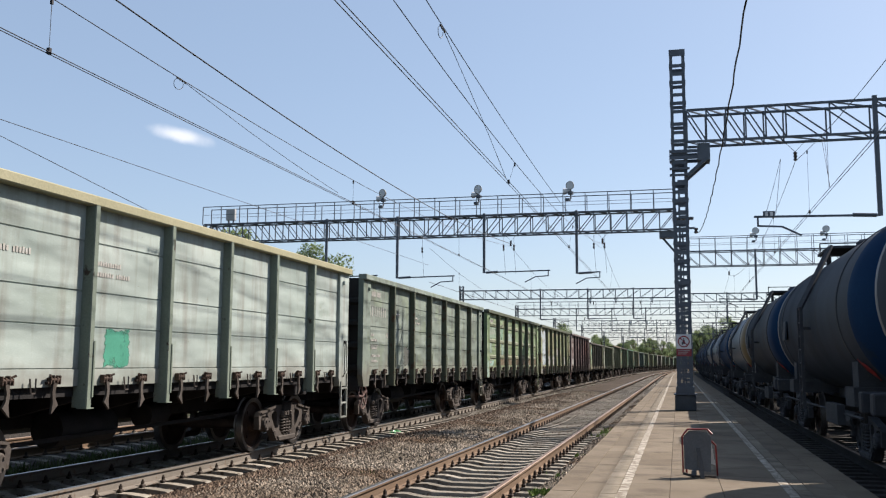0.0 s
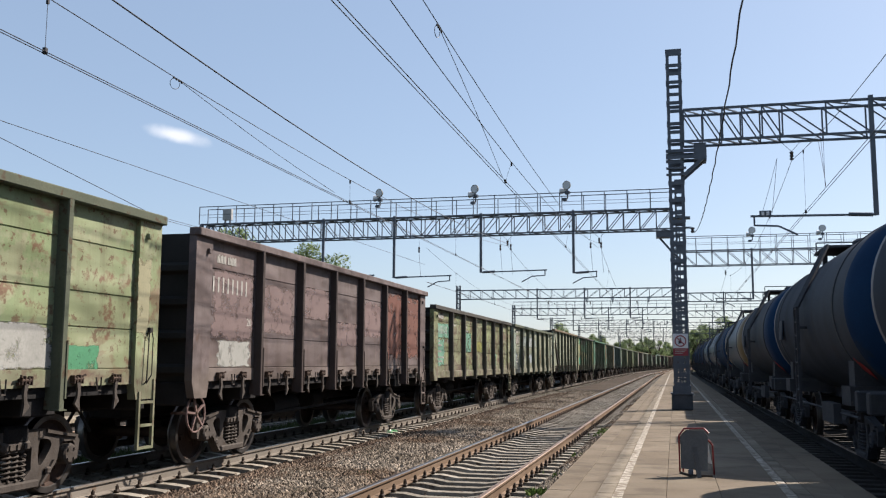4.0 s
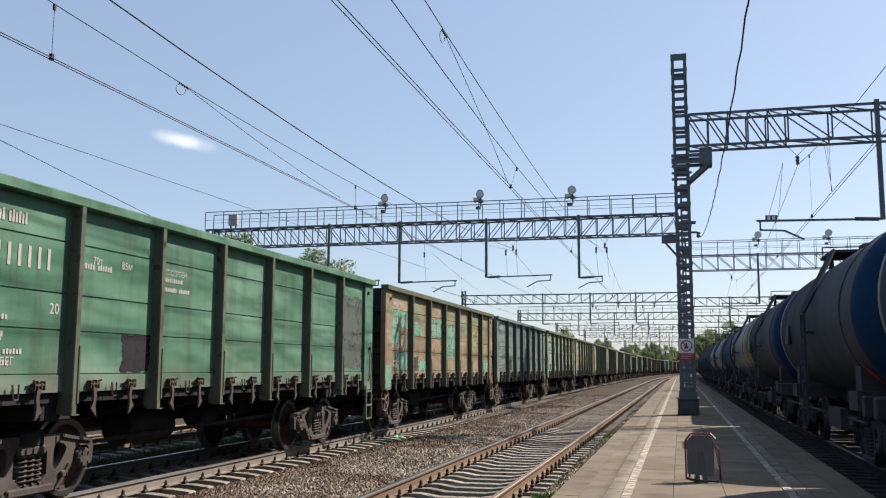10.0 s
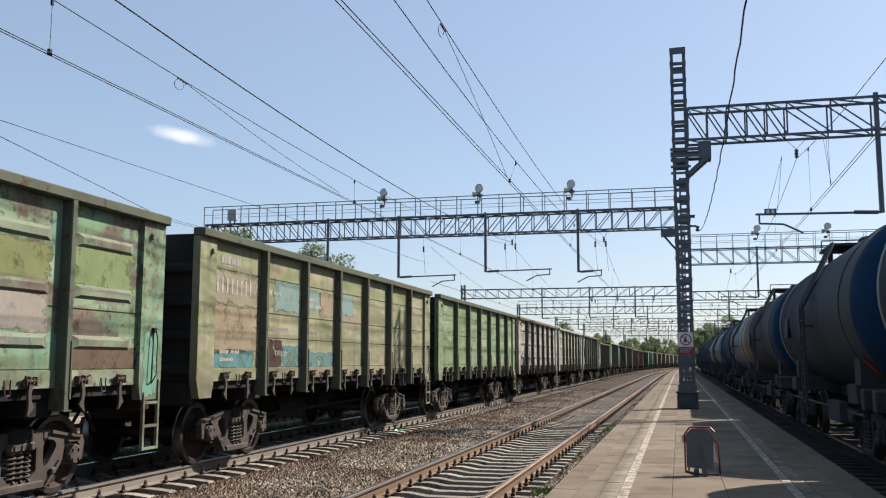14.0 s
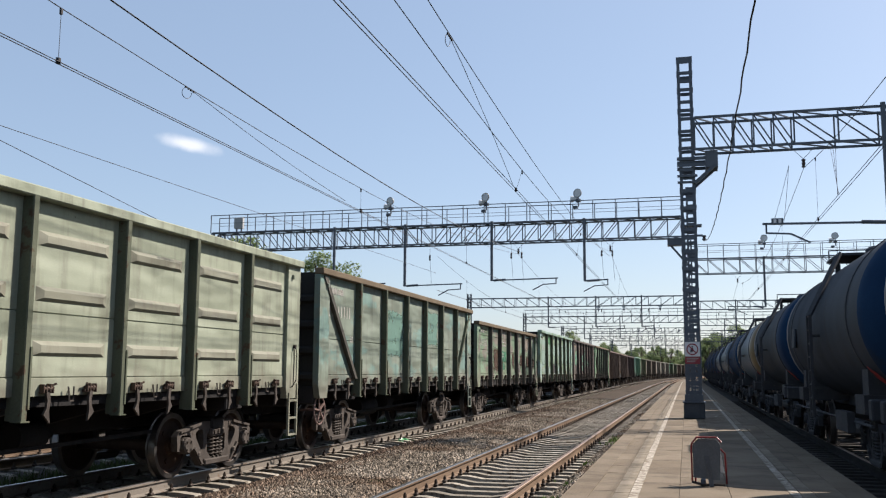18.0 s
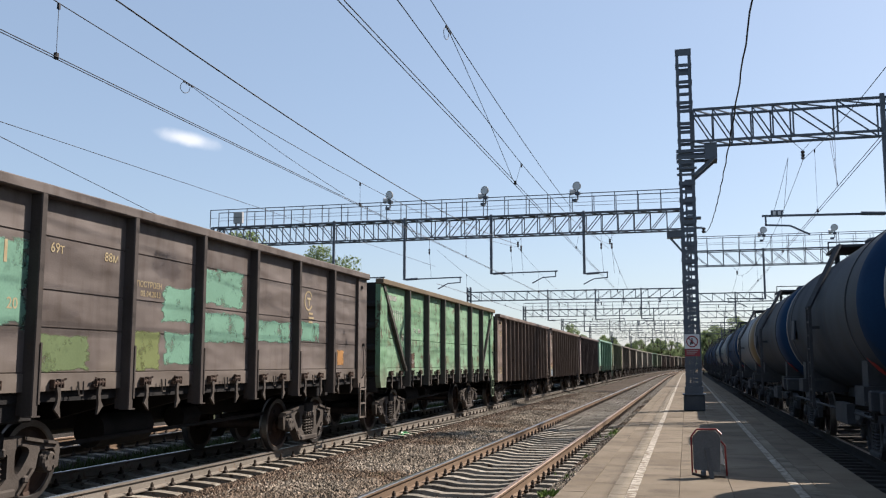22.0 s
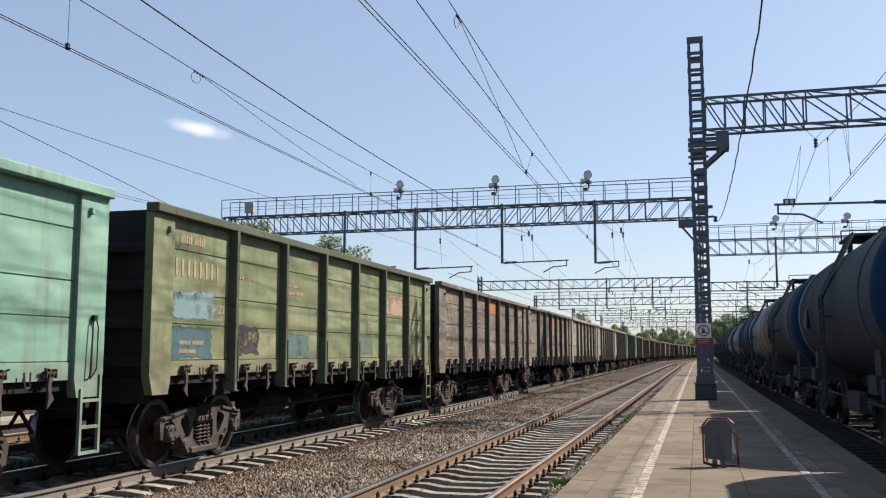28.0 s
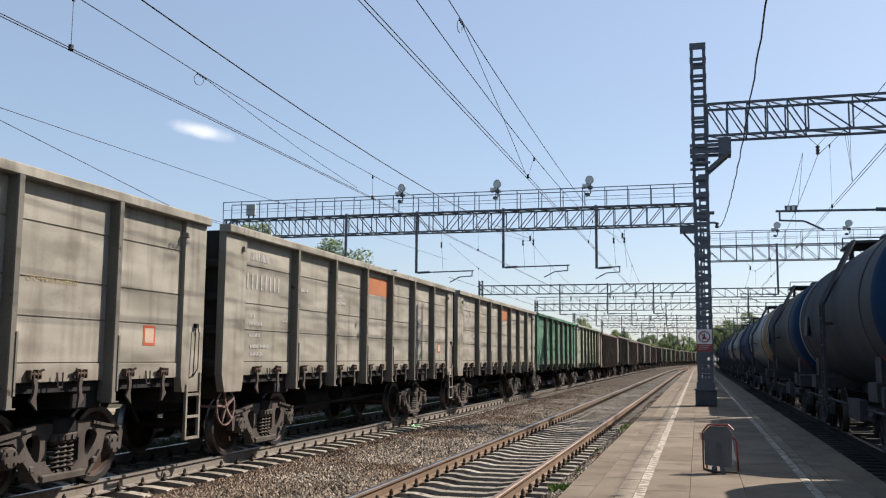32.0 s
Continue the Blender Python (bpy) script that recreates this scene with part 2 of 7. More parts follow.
M["lamp"] = surface("grey_lamp_drum", (0.20, 0.20, 0.19), (0.28, 0.28, 0.27), 3, 0.5, 0.2, 0.02)
M["cabinet"] = surface("light_grey_cabinet_paint", (0.55, 0.55, 0.54), (0.62, 0.62, 0.61), 3, 0.5, 0, 0.02)
M["glass"] = surface("lamp_glass", (0.60, 0.62, 0.63), (0.70, 0.72, 0.73), 3, 0.15, 0, 0, base_scale=0.8)
M["red"] = surface("red_paint", (0.42, 0.035, 0.03), (0.33, 0.03, 0.03), 4, 0.5, 0, 0.03)
M["signred"] = surface("sign_red", (0.50, 0.05, 0.07), (0.45, 0.05, 0.06), 3, 0.5, 0, 0)
M["hazard"] = surface("faded_hazard_red", (0.62, 0.07, 0.07), (0.55, 0.08, 0.08), 3, 0.7, 0, 0, c=(0.30, 0.10, 0.09), cut_at=0.52, base_scale=0.5)
M["ink"] = surface("dark_sign_print", (0.05, 0.03, 0.05), (0.06, 0.035, 0.05), 3, 0.5, 0, 0)
M["board"] = surface("grey_stand_board", (0.20, 0.20, 0.205), (0.25, 0.25, 0.25), 2.5, 0.6, 0, 0.05)
M["iron"] = surface("dusty_cast_iron", (0.092, 0.079, 0.070), (0.158, 0.138, 0.122), 3, 0.8, 0.1, 0.25, c=(0.10, 0.08, 0.065), cut_at=0.57, spot=9, soft_edge=0.1)
M["rusty_iron"] = surface("rusty_dark_iron", (0.075, 0.055, 0.048), (0.16, 0.11, 0.085), 12, 0.8, 0.1, 0.25, c=(0.20, 0.16, 0.13), cut_at=0.58, spot=20)
# also colours the tank-track rails, standing in for the shade on them
M["dirt_and_shade"] = surface("oily_black_underframe_shaded_rail", (0.030, 0.030, 0.031), (0.055, 0.052, 0.051), 2, 0.8, 0.1, 0.3)
M["tank_gear"] = surface("sooty_grey_tank_undergear", (0.075, 0.082, 0.095), (0.115, 0.12, 0.13), 2, 0.75, 0.1, 0.3, c=(0.20, 0.185, 0.165), cut_at=0.64, spot=7)
M["tread"] = surface("polished_wheel_rim", (0.30, 0.29, 0.28), (0.22, 0.20, 0.19), 6, 0.35, 0.85, 0.02)
M["wheel"] = surface("brown_wheel_disc", (0.07, 0.048, 0.040), (0.12, 0.08, 0.062), 4, 0.7, 0.2, 0.1)
M["letter"] = surface("faded_white_lettering", (0.66, 0.65, 0.60), (0.55, 0.53, 0.48), 6, 0.7, 0, 0, c=(0.33, 0.30, 0.26), cut_at=0.62, spot=9)
M["letter_warm"] = surface("faded_yellow_lettering", (0.62, 0.52, 0.33), (0.50, 0.38, 0.22), 6, 0.7, 0, 0)
M["tank_grey"] = surface("dull_grey_tank_paint", (0.044, 0.058, 0.080), (0.074, 0.091, 0.118), 0.9, 0.60, 0.0, 0.05, c=(0.055, 0.055, 0.060), cut_at=0.56, spot=1.2, stretch_by=(1, 1, 0.4), soft_edge=0.2)
M["tank_blue"] = surface("blue_tank_paint", (0.006, 0.042, 0.115), (0.010, 0.055, 0.14), 1.5, 0.6, 0, 0.04, c=(0.02, 0.05, 0.10), cut_at=0.6, spot=2.0)
M["tank_pale"] = surface("pale_blue_tank_paint", (0.06, 0.12, 0.18), (0.09, 0.15, 0.21), 1.5, 0.45, 0, 0.04)
M["tank_yellow"] = surface("ochre_tank_paint", (0.22, 0.15, 0.06), (0.27, 0.19, 0.09), 1.5, 0.45, 0, 0.04)
M["tank_ring"] = surface("pale_ring_paint", (0.32, 0.33, 0.34), (0.25, 0.25, 0.25), 3, 0.5, 0, 0.02)
M["wheel_paint"] = surface("faded_pink_handwheel_paint", (0.34, 0.24, 0.22), (0.24, 0.16, 0.14), 6, 0.6, 0, 0.1, c=(0.12, 0.08, 0.06), cut_at=0.56)
M["bark"] = surface("bark", (0.09, 0.07, 0.05), (0.14, 0.11, 0.085), 4, 0.95, bump=0.5, fine=20)
M["leaf_a"] = surface("leaves_mid_green", (0.15, 0.20, 0.09), (0.20, 0.25, 0.13), 0.4, 0.7, bump=0, island=0.35, per_object=0.12, base_scale=1.0)
M["leaf_b"] = surface("leaves_dark_green", (0.12, 0.165, 0.08), (0.17, 0.215, 0.11), 0.4, 0.7, bump=0, island=0.35, per_object=0.12, base_scale=1.0)
for leaf in (M["leaf_a"], M["leaf_b"]):
    # light shines through the leaves
    lt = leaf.node_tree
    through_leaf, halves = lt.nodes.new("ShaderNodeBsdfTranslucent"), lt.nodes.new("ShaderNodeMixShader")
    halves.inputs[0].default_value = 0.6
    green = lt.nodes["Principled BSDF"].inputs["Base Color"].links[0].from_socket
    lt.links.new(green, through_leaf.inputs["Color"])
    lt.links.new(lt.nodes["Principled BSDF"].outputs[0], halves.inputs[1])
    lt.links.new(through_leaf.outputs[0], halves.inputs[2])
    lt.links.new(halves.outputs[0], lt.nodes["Material Output"].inputs["Surface"])
M["grass"] = surface("grass_blades", (0.04, 0.065, 0.02), (0.075, 0.095, 0.035), 0.8, 0.8, bump=0, island=0.35, base_scale=0.8)
M["weed"] = surface("fresh_weed_leaves", (0.10, 0.165, 0.04), (0.15, 0.22, 0.06), 0.8, 0.8, bump=0, island=0.35, base_scale=0.9)
M["bag"] = surface("green_plastic", (0.10, 0.50, 0.18), (0.16, 0.60, 0.26), 9, 0.35, 0, 0.1)
M["cream"] = surface("cream_wall_paint", (0.40, 0.34, 0.25), (0.48, 0.42, 0.33), 1.0, 0.8, bump=0.15)
M["cable"] = surface("black_cable", (0.012, 0.012, 0.014), (0.02, 0.02, 0.02), 5, 0.6, 0, 0)

# ---- mesh helpers ----


def mesh_of(name, verts, faces, mats, which=None, smooth=False):
    me = bpy.data.meshes.new(name)
    me.from_pydata(verts, [], faces)
    for m in mats if isinstance(mats, (list, tuple)) else [mats]:
        me.materials.append(m)
    if which is not None:
        me.polygons.foreach_set("material_index", which)
    if smooth:
        me.polygons.foreach_set("use_smooth", [True] * len(me.polygons))
    me.update()
    return me


class Shape:
    """Collects simple solids into one mesh."""

    def __init__(self):
        self.v, self.f, self.i, self.slot = [], [], [], 0

    def add(self, verts, faces):
        o = len(self.v)
        self.v += [tuple(v) for v in verts]
        self.f += [tuple(o + i for i in f) for f in faces]
        self.i += [self.slot] * len(faces)
        return self

    def box(self, x0, x1, y0, y1, z0, z1, chamfer=0.0):
        if not chamfer:
            v = [(x, y, z) for z in (z0, z1) for y in (y0, y1) for x in (x0, x1)]
            return self.add(v, [(0, 2, 3, 1), (4, 5, 7, 6), (0, 1, 5, 4), (2, 6, 7, 3), (0, 4, 6, 2), (1, 3, 7, 5)])
        c = chamfer
        ring = [(x0 + c, y0), (x1 - c, y0), (x1, y0 + c), (x1, y1 - c), (x1 - c, y1), (x0 + c, y1), (x0, y1 - c), (x0, y0 + c)]
        inner = [(x0 + c, y0 + c), (x1 - c, y0 + c), (x1 - c, y0 + c), (x1 - c, y1 - c), (x1 - c, y1 - c), (x0 + c, y1 - c), (x0 + c, y1 - c), (x0 + c, y0 + c)]
        v = [(x, y, z0 + c) for x, y in ring] + [(x, y, z1 - c) for x, y in ring] + [(x, y, z1) for x, y in inner] + [(x, y, z0) for x, y in inner]
        f = [(i, (i + 1) % 8, 8 + (i + 1) % 8, 8 + i) for i in range(8)]
        f += [(8 + i, 8 + (i + 1) % 8, 16 + (i + 1) % 8, 16 + i) for i in range(8)]
        f += [((i + 1) % 8, i, 24 + i, 24 + (i + 1) % 8) for i in range(8)]
        f += [(16, 18, 20, 22), (24, 30, 28, 26)]
        return self.add(v, f)

    def bar(self, a, b, w, h=None, sides=4):
        """A straight bar of w by h from a to b."""
        a, b, h = Vector(a), Vector(b), h or w
        d = (b - a).normalized()
        u = d.cross(Vector((0, 0, 1)))
        u = u.normalized() if u.length > 1e-3 else Vector((1, 0, 0))
        n = u.cross(d)
        if sides == 4:
            ring = [(-w / 2, -h / 2), (w / 2, -h / 2), (w / 2, h / 2), (-w / 2, h / 2)]
        else:
            ring = [(w / 2 * math.cos(2 * math.pi * i / sides), h / 2 * math.sin(2 * math.pi * i / sides)) for i in range(sides)]
        v = [p + u * s + n * t for p in (a, b) for s, t in ring]
        k = len(ring)
        f = [(i, (i + 1) % k, k + (i + 1) % k, k + i) for i in range(k)] + [tuple(range(k))[::-1], tuple(range(k, 2 * k))]
        return self.add(v, f)

    def prism(self, outline, axis, lo, hi):
        """Extrudes a closed outline (2D) along an axis (0 x, 1 y, 2 z)."""
        k = len(outline)

        def put(p, t):
            q = [0, 0, 0]
            o = [i for i in range(3) if i != axis]
            q[axis], q[o[0]], q[o[1]] = t, p[0], p[1]
            return q

        v = [put(p, t) for t in (lo, hi) for p in outline]
        f = [(i, (i + 1) % k, k + (i + 1) % k, k + i) for i in range(k)] + [tuple(range(k))[::-1], tuple(range(k, 2 * k))]
        return self.add(v, f)

    def lathe(self, profile, n, centre=(0, 0, 0), axis=0, slots=None):
        """Turns (along, radius) points about an axis."""
        o = [i for i in range(3) if i != axis]
        v = []
        for t, r in profile:
            for i in range(n):
                q = list(centre)
                a = 2 * math.pi * i / n
                q[axis] += t
                q[o[0]] += r * math.cos(a)
                q[o[1]] += r * math.sin(a)
                v.append(q)
        base, keep = len(self.v), self.slot
        self.v += [tuple(q) for q in v]
        for j in range(len(profile) - 1):
            for i in range(n):
                self.f.append((base + j * n + i, base + j * n + (i + 1) % n, base + (j + 1) * n + (i + 1) % n, base + (j + 1) * n + i))
                self.i.append(slots[j] if slots else keep)
        return self

    def mesh(self, name, mats, smooth=False):
        me = mesh_of(name, self.v, self.f, mats, self.i, smooth)
        b = bmesh.new()
        b.from_mesh(me)
        bmesh.ops.recalc_face_normals(b, faces=b.faces)
        b.to_mesh(me)
        b.free()
        if smooth:
            me.set_sharp_from_angle(angle=radians(38))
        return me


def part(name, data, parent, at=(0, 0, 0), label="", material=None):
    """One mesh as a part of a thing or of a part; material: a paint of its own on the first slot."""
    if isinstance(data, tuple):
        data = data[0].mesh(name, *data[1:])
    ob = new(name, data)
    ob.parent = parent
    ob.location = at
    if label:
        ob["label"] = label
    if material:
        ob.material_slots[0].link = "OBJECT"
        ob.material_slots[0].material = material
    return ob


def empty(name, at, label, category, group="", turn=0.0):
    ob = new(name)
    ob.empty_display_size = 0.3
    ob.matrix_basis = pose(*at, 0, 0, turn)
    return tagged(ob, label, category, group)


# ---- the line of the yard: straight, then bending to the right ----
BEND, RADIUS = 110.0, 2300.0
TRACK_A, TRACK_B, TRACK_C, TRACK_D = -8.31, -3.11, 3.95, -12.55


def yard(s, off, z=0.0):
    if s <= BEND:
        return Vector((off, s, z))
    a = (s - BEND) / RADIUS
    return Vector((RADIUS - (RADIUS - off) * math.cos(a), BEND + (RADIUS - off) * math.sin(a), z))


def heading(s):
    return 0.0 if s <= BEND else -(s - BEND) / RADIUS


def steps(lo, hi, near=2.0, far=12.0):
    out, s = [], lo
    while s < hi:
        out.append(s)
        s += near if s < 60 else far
    return out + [hi]


def sweep(name, profile, ss, mats, slots=None, closed=True, smooth=False):
    """A cross-section (offset, z) carried along the yard's line."""
    k = len(profile)
    v = [yard(s, o, z) for s in ss for o, z in profile]
    v = [tuple(p) for p in v]
    n = k if closed else k - 1
    f, idx = [], []
    for j in range(len(ss) - 1):
        for i in range(n):
            f.append((j * k + i, (j + 1) * k + i, (j + 1) * k + (i + 1) % k, j * k + (i + 1) % k))
            idx.append(slots[i] if slots else 0)
    if closed:
        f += [tuple(range(k)), tuple(range((len(ss) - 1) * k, len(ss) * k))[::-1]]
        idx += [0, 0]
    return mesh_of(name, v, f, mats, idx, smooth)

# ---- ground, track beds, platforms ----
LONG = steps(-40, 420, 4.0, 10.0)
ground = new("ground", sweep("ground", [(-900, -0.5), (-60, -0.45), (-17, -0.42), (-10.9, -0.4), (-10.5, -0.38), (-1.5, -0.5), (2.2, -0.5), (6.2, -0.45), (60, -0.45), (900, -0.5)], [-300, -100] + LONG + [520, 650, 800, 1000, 1250, 1500], M["ground"], closed=False))
tagged(ground, "brown soil with patches of grass beside the tracks", "ground", kind="structure")
for nm, prof, lab in (
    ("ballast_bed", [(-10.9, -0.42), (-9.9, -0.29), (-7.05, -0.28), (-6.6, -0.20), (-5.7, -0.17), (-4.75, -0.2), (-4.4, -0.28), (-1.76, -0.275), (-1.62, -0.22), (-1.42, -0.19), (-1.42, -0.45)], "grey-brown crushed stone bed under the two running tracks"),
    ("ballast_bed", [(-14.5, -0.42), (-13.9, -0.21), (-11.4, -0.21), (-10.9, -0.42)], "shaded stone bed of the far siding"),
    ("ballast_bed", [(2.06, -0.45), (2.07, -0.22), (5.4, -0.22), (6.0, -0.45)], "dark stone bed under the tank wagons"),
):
    # the tank track and siding beds carry their shade in the colour
    tagged(new(nm, sweep(nm, prof, LONG, M["shade_dark"] if "dark" in lab or "shaded" in lab else M["ballast"], closed=False)), lab, "ballast", kind="structure")

PLAT_L, PLAT_R, PLAT_Z = -1.41, 2.05, 0.2
plat = new("platform", sweep("platform", [(PLAT_L, -0.5), (PLAT_L, PLAT_Z - 0.03), (PLAT_R, PLAT_Z - 0.03), (PLAT_R, -0.5)], steps(-12, 190, 4, 8), M["kerb"]))
tagged(plat, "low grey concrete station platform with worn white lines", "platform", kind="structure")
# the body below the cream edge has shade in its colour too
far_plat = new("platform", sweep("far_platform", [(-16.0, -0.5), (-16.0, 0.10), (-15.0, 0.10), (-15.0, 0.01), (-15.1, 0.01), (-15.1, -0.5)], steps(8, 25.5, 4, 12), [M["shade_dark"], M["cream"]], [0, 1, 1, 1, 0, 0]))
tagged(far_plat, "sunlit pale platform edge beyond the siding", "platform", kind="structure")


def rail(track, side, top, label):
    """A rail: foot, web and worn head."""
    c = track + side * 0.797
    prof = [(-0.075, -0.18), (0.075, -0.18), (0.075, -0.165), (0.012, -0.145), (0.010, -0.045), (0.036, -0.035), (0.037, -0.010), (0.026, 0.0), (-0.026, 0.0), (-0.037, -0.010), (-0.036, -0.035), (-0.010, -0.045), (-0.012, -0.145), (-0.075, -0.165)]
    # tank-track rails are near-black: the shade under the wagons is in their colour
    ob = new("rail", sweep("rail", [(c + o, z) for o, z in prof], steps(-30, 400, 5, 6), [M["rail_grey"] if track == TRACK_A else M["dirt_and_shade"] if track == TRACK_C else M["rail_side"], top], [0] * 6 + [1, 1, 1] + [0] * 5))
    return tagged(ob, label, "rail", "rails of the station tracks", "structure")


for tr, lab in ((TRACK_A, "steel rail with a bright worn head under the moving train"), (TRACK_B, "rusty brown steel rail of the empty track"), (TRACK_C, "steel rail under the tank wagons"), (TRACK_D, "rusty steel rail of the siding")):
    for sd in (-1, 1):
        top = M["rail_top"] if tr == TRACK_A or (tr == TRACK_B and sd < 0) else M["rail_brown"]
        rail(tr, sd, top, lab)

# ---- overhead line: lattice masts, cross-spans, wires ----


def lattice_mast(name, s, off, z0, z1, w, d, label, sign=False):
    at = yard(s, off, z0)
    ob = empty(name, at, label, "mast", "lattice masts of the overhead line", math.degrees(heading(s)))
    h = z1 - z0
    if s > 60 or off < -20 or off > 15:
        sh = Shape()
        for sx in (-1, 1):
            for sy in (-1, 1):
                part("corner_angle", (Shape().bar((sx * (w / 2 - 0.04), sy * (d / 2 - 0.04), 0), (sx * (w / 2 - 0.04), sy * (d / 2 - 0.04), h), 0.08), M["steel"]), ob)
        z = 0.3
        while z < h - 0.3:
            for sy in (-1, 1):
                sh.box(-w / 2 + 0.08, w / 2 - 0.08, sy * d / 2 - 0.01, sy * d / 2 + 0.01, z, z + 0.1)
                sh.bar((-w / 2 + 0.05, sy * d / 2, z + 0.1), (w / 2 - 0.05, sy * d / 2, z + 0.5), 0.03)
            z += 0.5
        lat = part("lattice", (sh, M["steel"]), ob)
        lat["kind"] = "stuff"
        return ob
    for sx in (-1, 1):
        for sy in (-1, 1):
            sh = Shape()
            x, y = sx * w / 2, sy * d / 2
            sh.box(min(x, x - sx * 0.095), max(x, x - sx * 0.095), min(y, y - sy * 0.012), max(y, y - sy * 0.012), 0, h)
            sh.box(min(x, x - sx * 0.012), max(x, x - sx * 0.012), min(y - sy * 0.013, y - sy * 0.095), max(y - sy * 0.013, y - sy * 0.095), 0, h)
            part("corner_angle", (sh, M["steel"]), ob)
    plates = Shape().box(-w / 2 + 0.02, w / 2 - 0.02, -0.006, 0.006, -0.055, 0.055).mesh("batten", M["steel"])
    slim = Shape().box(-0.006, 0.006, -d / 2 + 0.03, d / 2 - 0.03, -0.04, 0.04).mesh("side_batten", M["steel"])
    z, odd = 0.35, 0
    while z < h - 0.1:
        part("batten", plates, ob, (0, -d / 2 - 0.007, z))
        if odd % 2 == 0:
            part("batten", plates, ob, (0, d / 2 + 0.007, z))
            part("batten", slim, ob, (w / 2 + 0.007, 0, z + 0.05))
            part("batten", slim, ob, (-w / 2 - 0.007, 0, z + 0.05))
        odd += 1
        z += 0.27 if odd % 3 else 0.40
    part("cap_plate", (Shape().box(-w / 2 - 0.01, w / 2 + 0.01, -d / 2 - 0.015, -d / 2 - 0.002, h - 0.22, h), M["steel"]), ob)
    return ob


def truss(name, s, off0, off1, zb, zt, d, bay, label, railing=False, drops=(), fine_to=None):
    """A cross-span: four chords, lattice faces, railings on top, drop posts with arms below."""
    at = yard(s, 0, 0)
    ob = empty(name, at, label, "gantry", "cross-spans over the tracks", math.degrees(heading(s)))
    lo, hi = min(off0, off1), max(off0, off1)
    for y in (-d / 2, d / 2):
        for z in (zb, zt):
            part("chord", (Shape().bar((lo, y, z), (hi, y, z), 0.07 if s < 60 else 0.06), M["steel"]), ob)
    xs = [lo]
    if isinstance(bay, tuple):
        for b in bay:
            xs.append(xs[-1] + b)
        bay = 1.22
    n = max(1, round((hi - xs[-1]) / bay))
    st = (hi - xs[-1]) / n
    xs += [xs[-1] + st * (i + 1) for i in range(n)]
    n = len(xs) - 1
    post = Shape().bar((0, 0, zb), (0, 0, zt), 0.046).mesh("lattice_post", M["steel"])
    mid = (lo + hi) / 2
    made = {}

    def brace(kind, w):
        key = (kind, round(w, 3))
        if key not in made:
            a, b = {"up": ((0, 0, zb), (w, 0, zt)), "down": ((0, 0, zt), (w, 0, zb)), "tie": ((0, -d / 2, 0), (w, d / 2, 0))}[kind]
            made[key] = Shape().bar(a, b, 0.038).mesh("lattice_brace", M["steel"])
        return made[key]

    right_lean = lo > 0
    if s > 60:
        sh = Shape()
        for i in range(n + 1):
            x = xs[i]
            for y in (-d / 2, d / 2):
                sh.bar((x, y, zb), (x, y, zt), 0.042)
                if i < n:
                    sh.bar((x, y, zt if right_lean or x < mid else zb), (xs[i + 1], y, zb if right_lean or x < mid else zt), 0.036)
            if railing:
                for y in (-d / 2 - 0.1, d / 2 + 0.1):
                    sh.bar((x, y, zt), (x, y, zt + 1.02), 0.03)
        lat = part("lattice", (sh, M["steel"]), ob)
        lat["kind"] = "stuff"
    for i in range(n + 1 if s <= 60 else 0):
        x = xs[i]
        for y in (-d / 2, d / 2):
            part("lattice_post", post, ob, (x, y, 0))
            if i < n:
                part("lattice_brace", brace("down" if right_lean or x < mid else "up", xs[i + 1] - x), ob, (x, y, 0))
        if i < n:
            part("chord_tie", brace("tie", xs[i + 1] - x), ob, (x, 0, zt))
            part("chord_tie", brace("tie", xs[i + 1] - x), ob, (x, 0, zb))
    if railing:
        stan = Shape().bar((0, 0, zt), (0, 0, zt + 1.02), 0.04).mesh("railing_post", M["steel"])
        for y in (-d / 2 - 0.1, d / 2 + 0.1):
            for z in (1.02, 0.55) if railing == 2 else (1.02,):
                part("handrail", (Shape().bar((lo, y, zt + z), (hi, y, zt + z), 0.04 if z > 1 else 0.018), M["steel"]), ob)
            x = lo
            while x < hi + 0.01 and s <= 60:
                part("railing_post", stan, ob, (x, y, 0))
                x += 1.15
        part("walkway", (Shape().box(lo, hi, -d / 2 + 0.1, d / 2 - 0.1, zt + 0.05, zt + 0.08), M["steel"]), ob)
    for x, zf, reach in drops:
        part("drop_post", (Shape().bar((x, -d / 2 - 0.06, zf), (x, -d / 2 - 0.06, zt + 0.1), 0.13, 0.1), M["steel"]), ob)
        r = 1 if reach > 0 else -1
        arm = Shape().bar((x, -d / 2 - 0.06, zf + 0.02), (x + reach, -d / 2 - 0.06, zf + 0.08), 0.06, 0.06)
        arm.bar((x + 0.1 * r, -d / 2 - 0.06, zf + 0.02), (x + 0.75 * r, -d / 2 - 0.06, zf + 0.05), 0.12, 0.12, 8)
        part("steady_arm", (arm, M["steel"]), ob)
        reg = Shape().bar((x + reach * 0.97, -d / 2 - 0.06, zf + 0.05), (x + reach * 0.97, -d / 2 - 0.06, zf - 0.22), 0.05)
        reg.bar((x + reach * 0.97, -d / 2 - 0.06, zf - 0.20), (x + reach * 0.97 - r * 0.68, -d / 2 - 0.06, zf - 0.24), 0.05)
        reg.bar((x + reach * 0.97 - r * 0.68, -d / 2 - 0.06, zf - 0.24), (x + reach * 0.97 - r * 1.22, -d / 2 - 0.06, zf - 0.52), 0.05)
        part("registration_arm", (reg, M["steel"]), ob)
    return ob


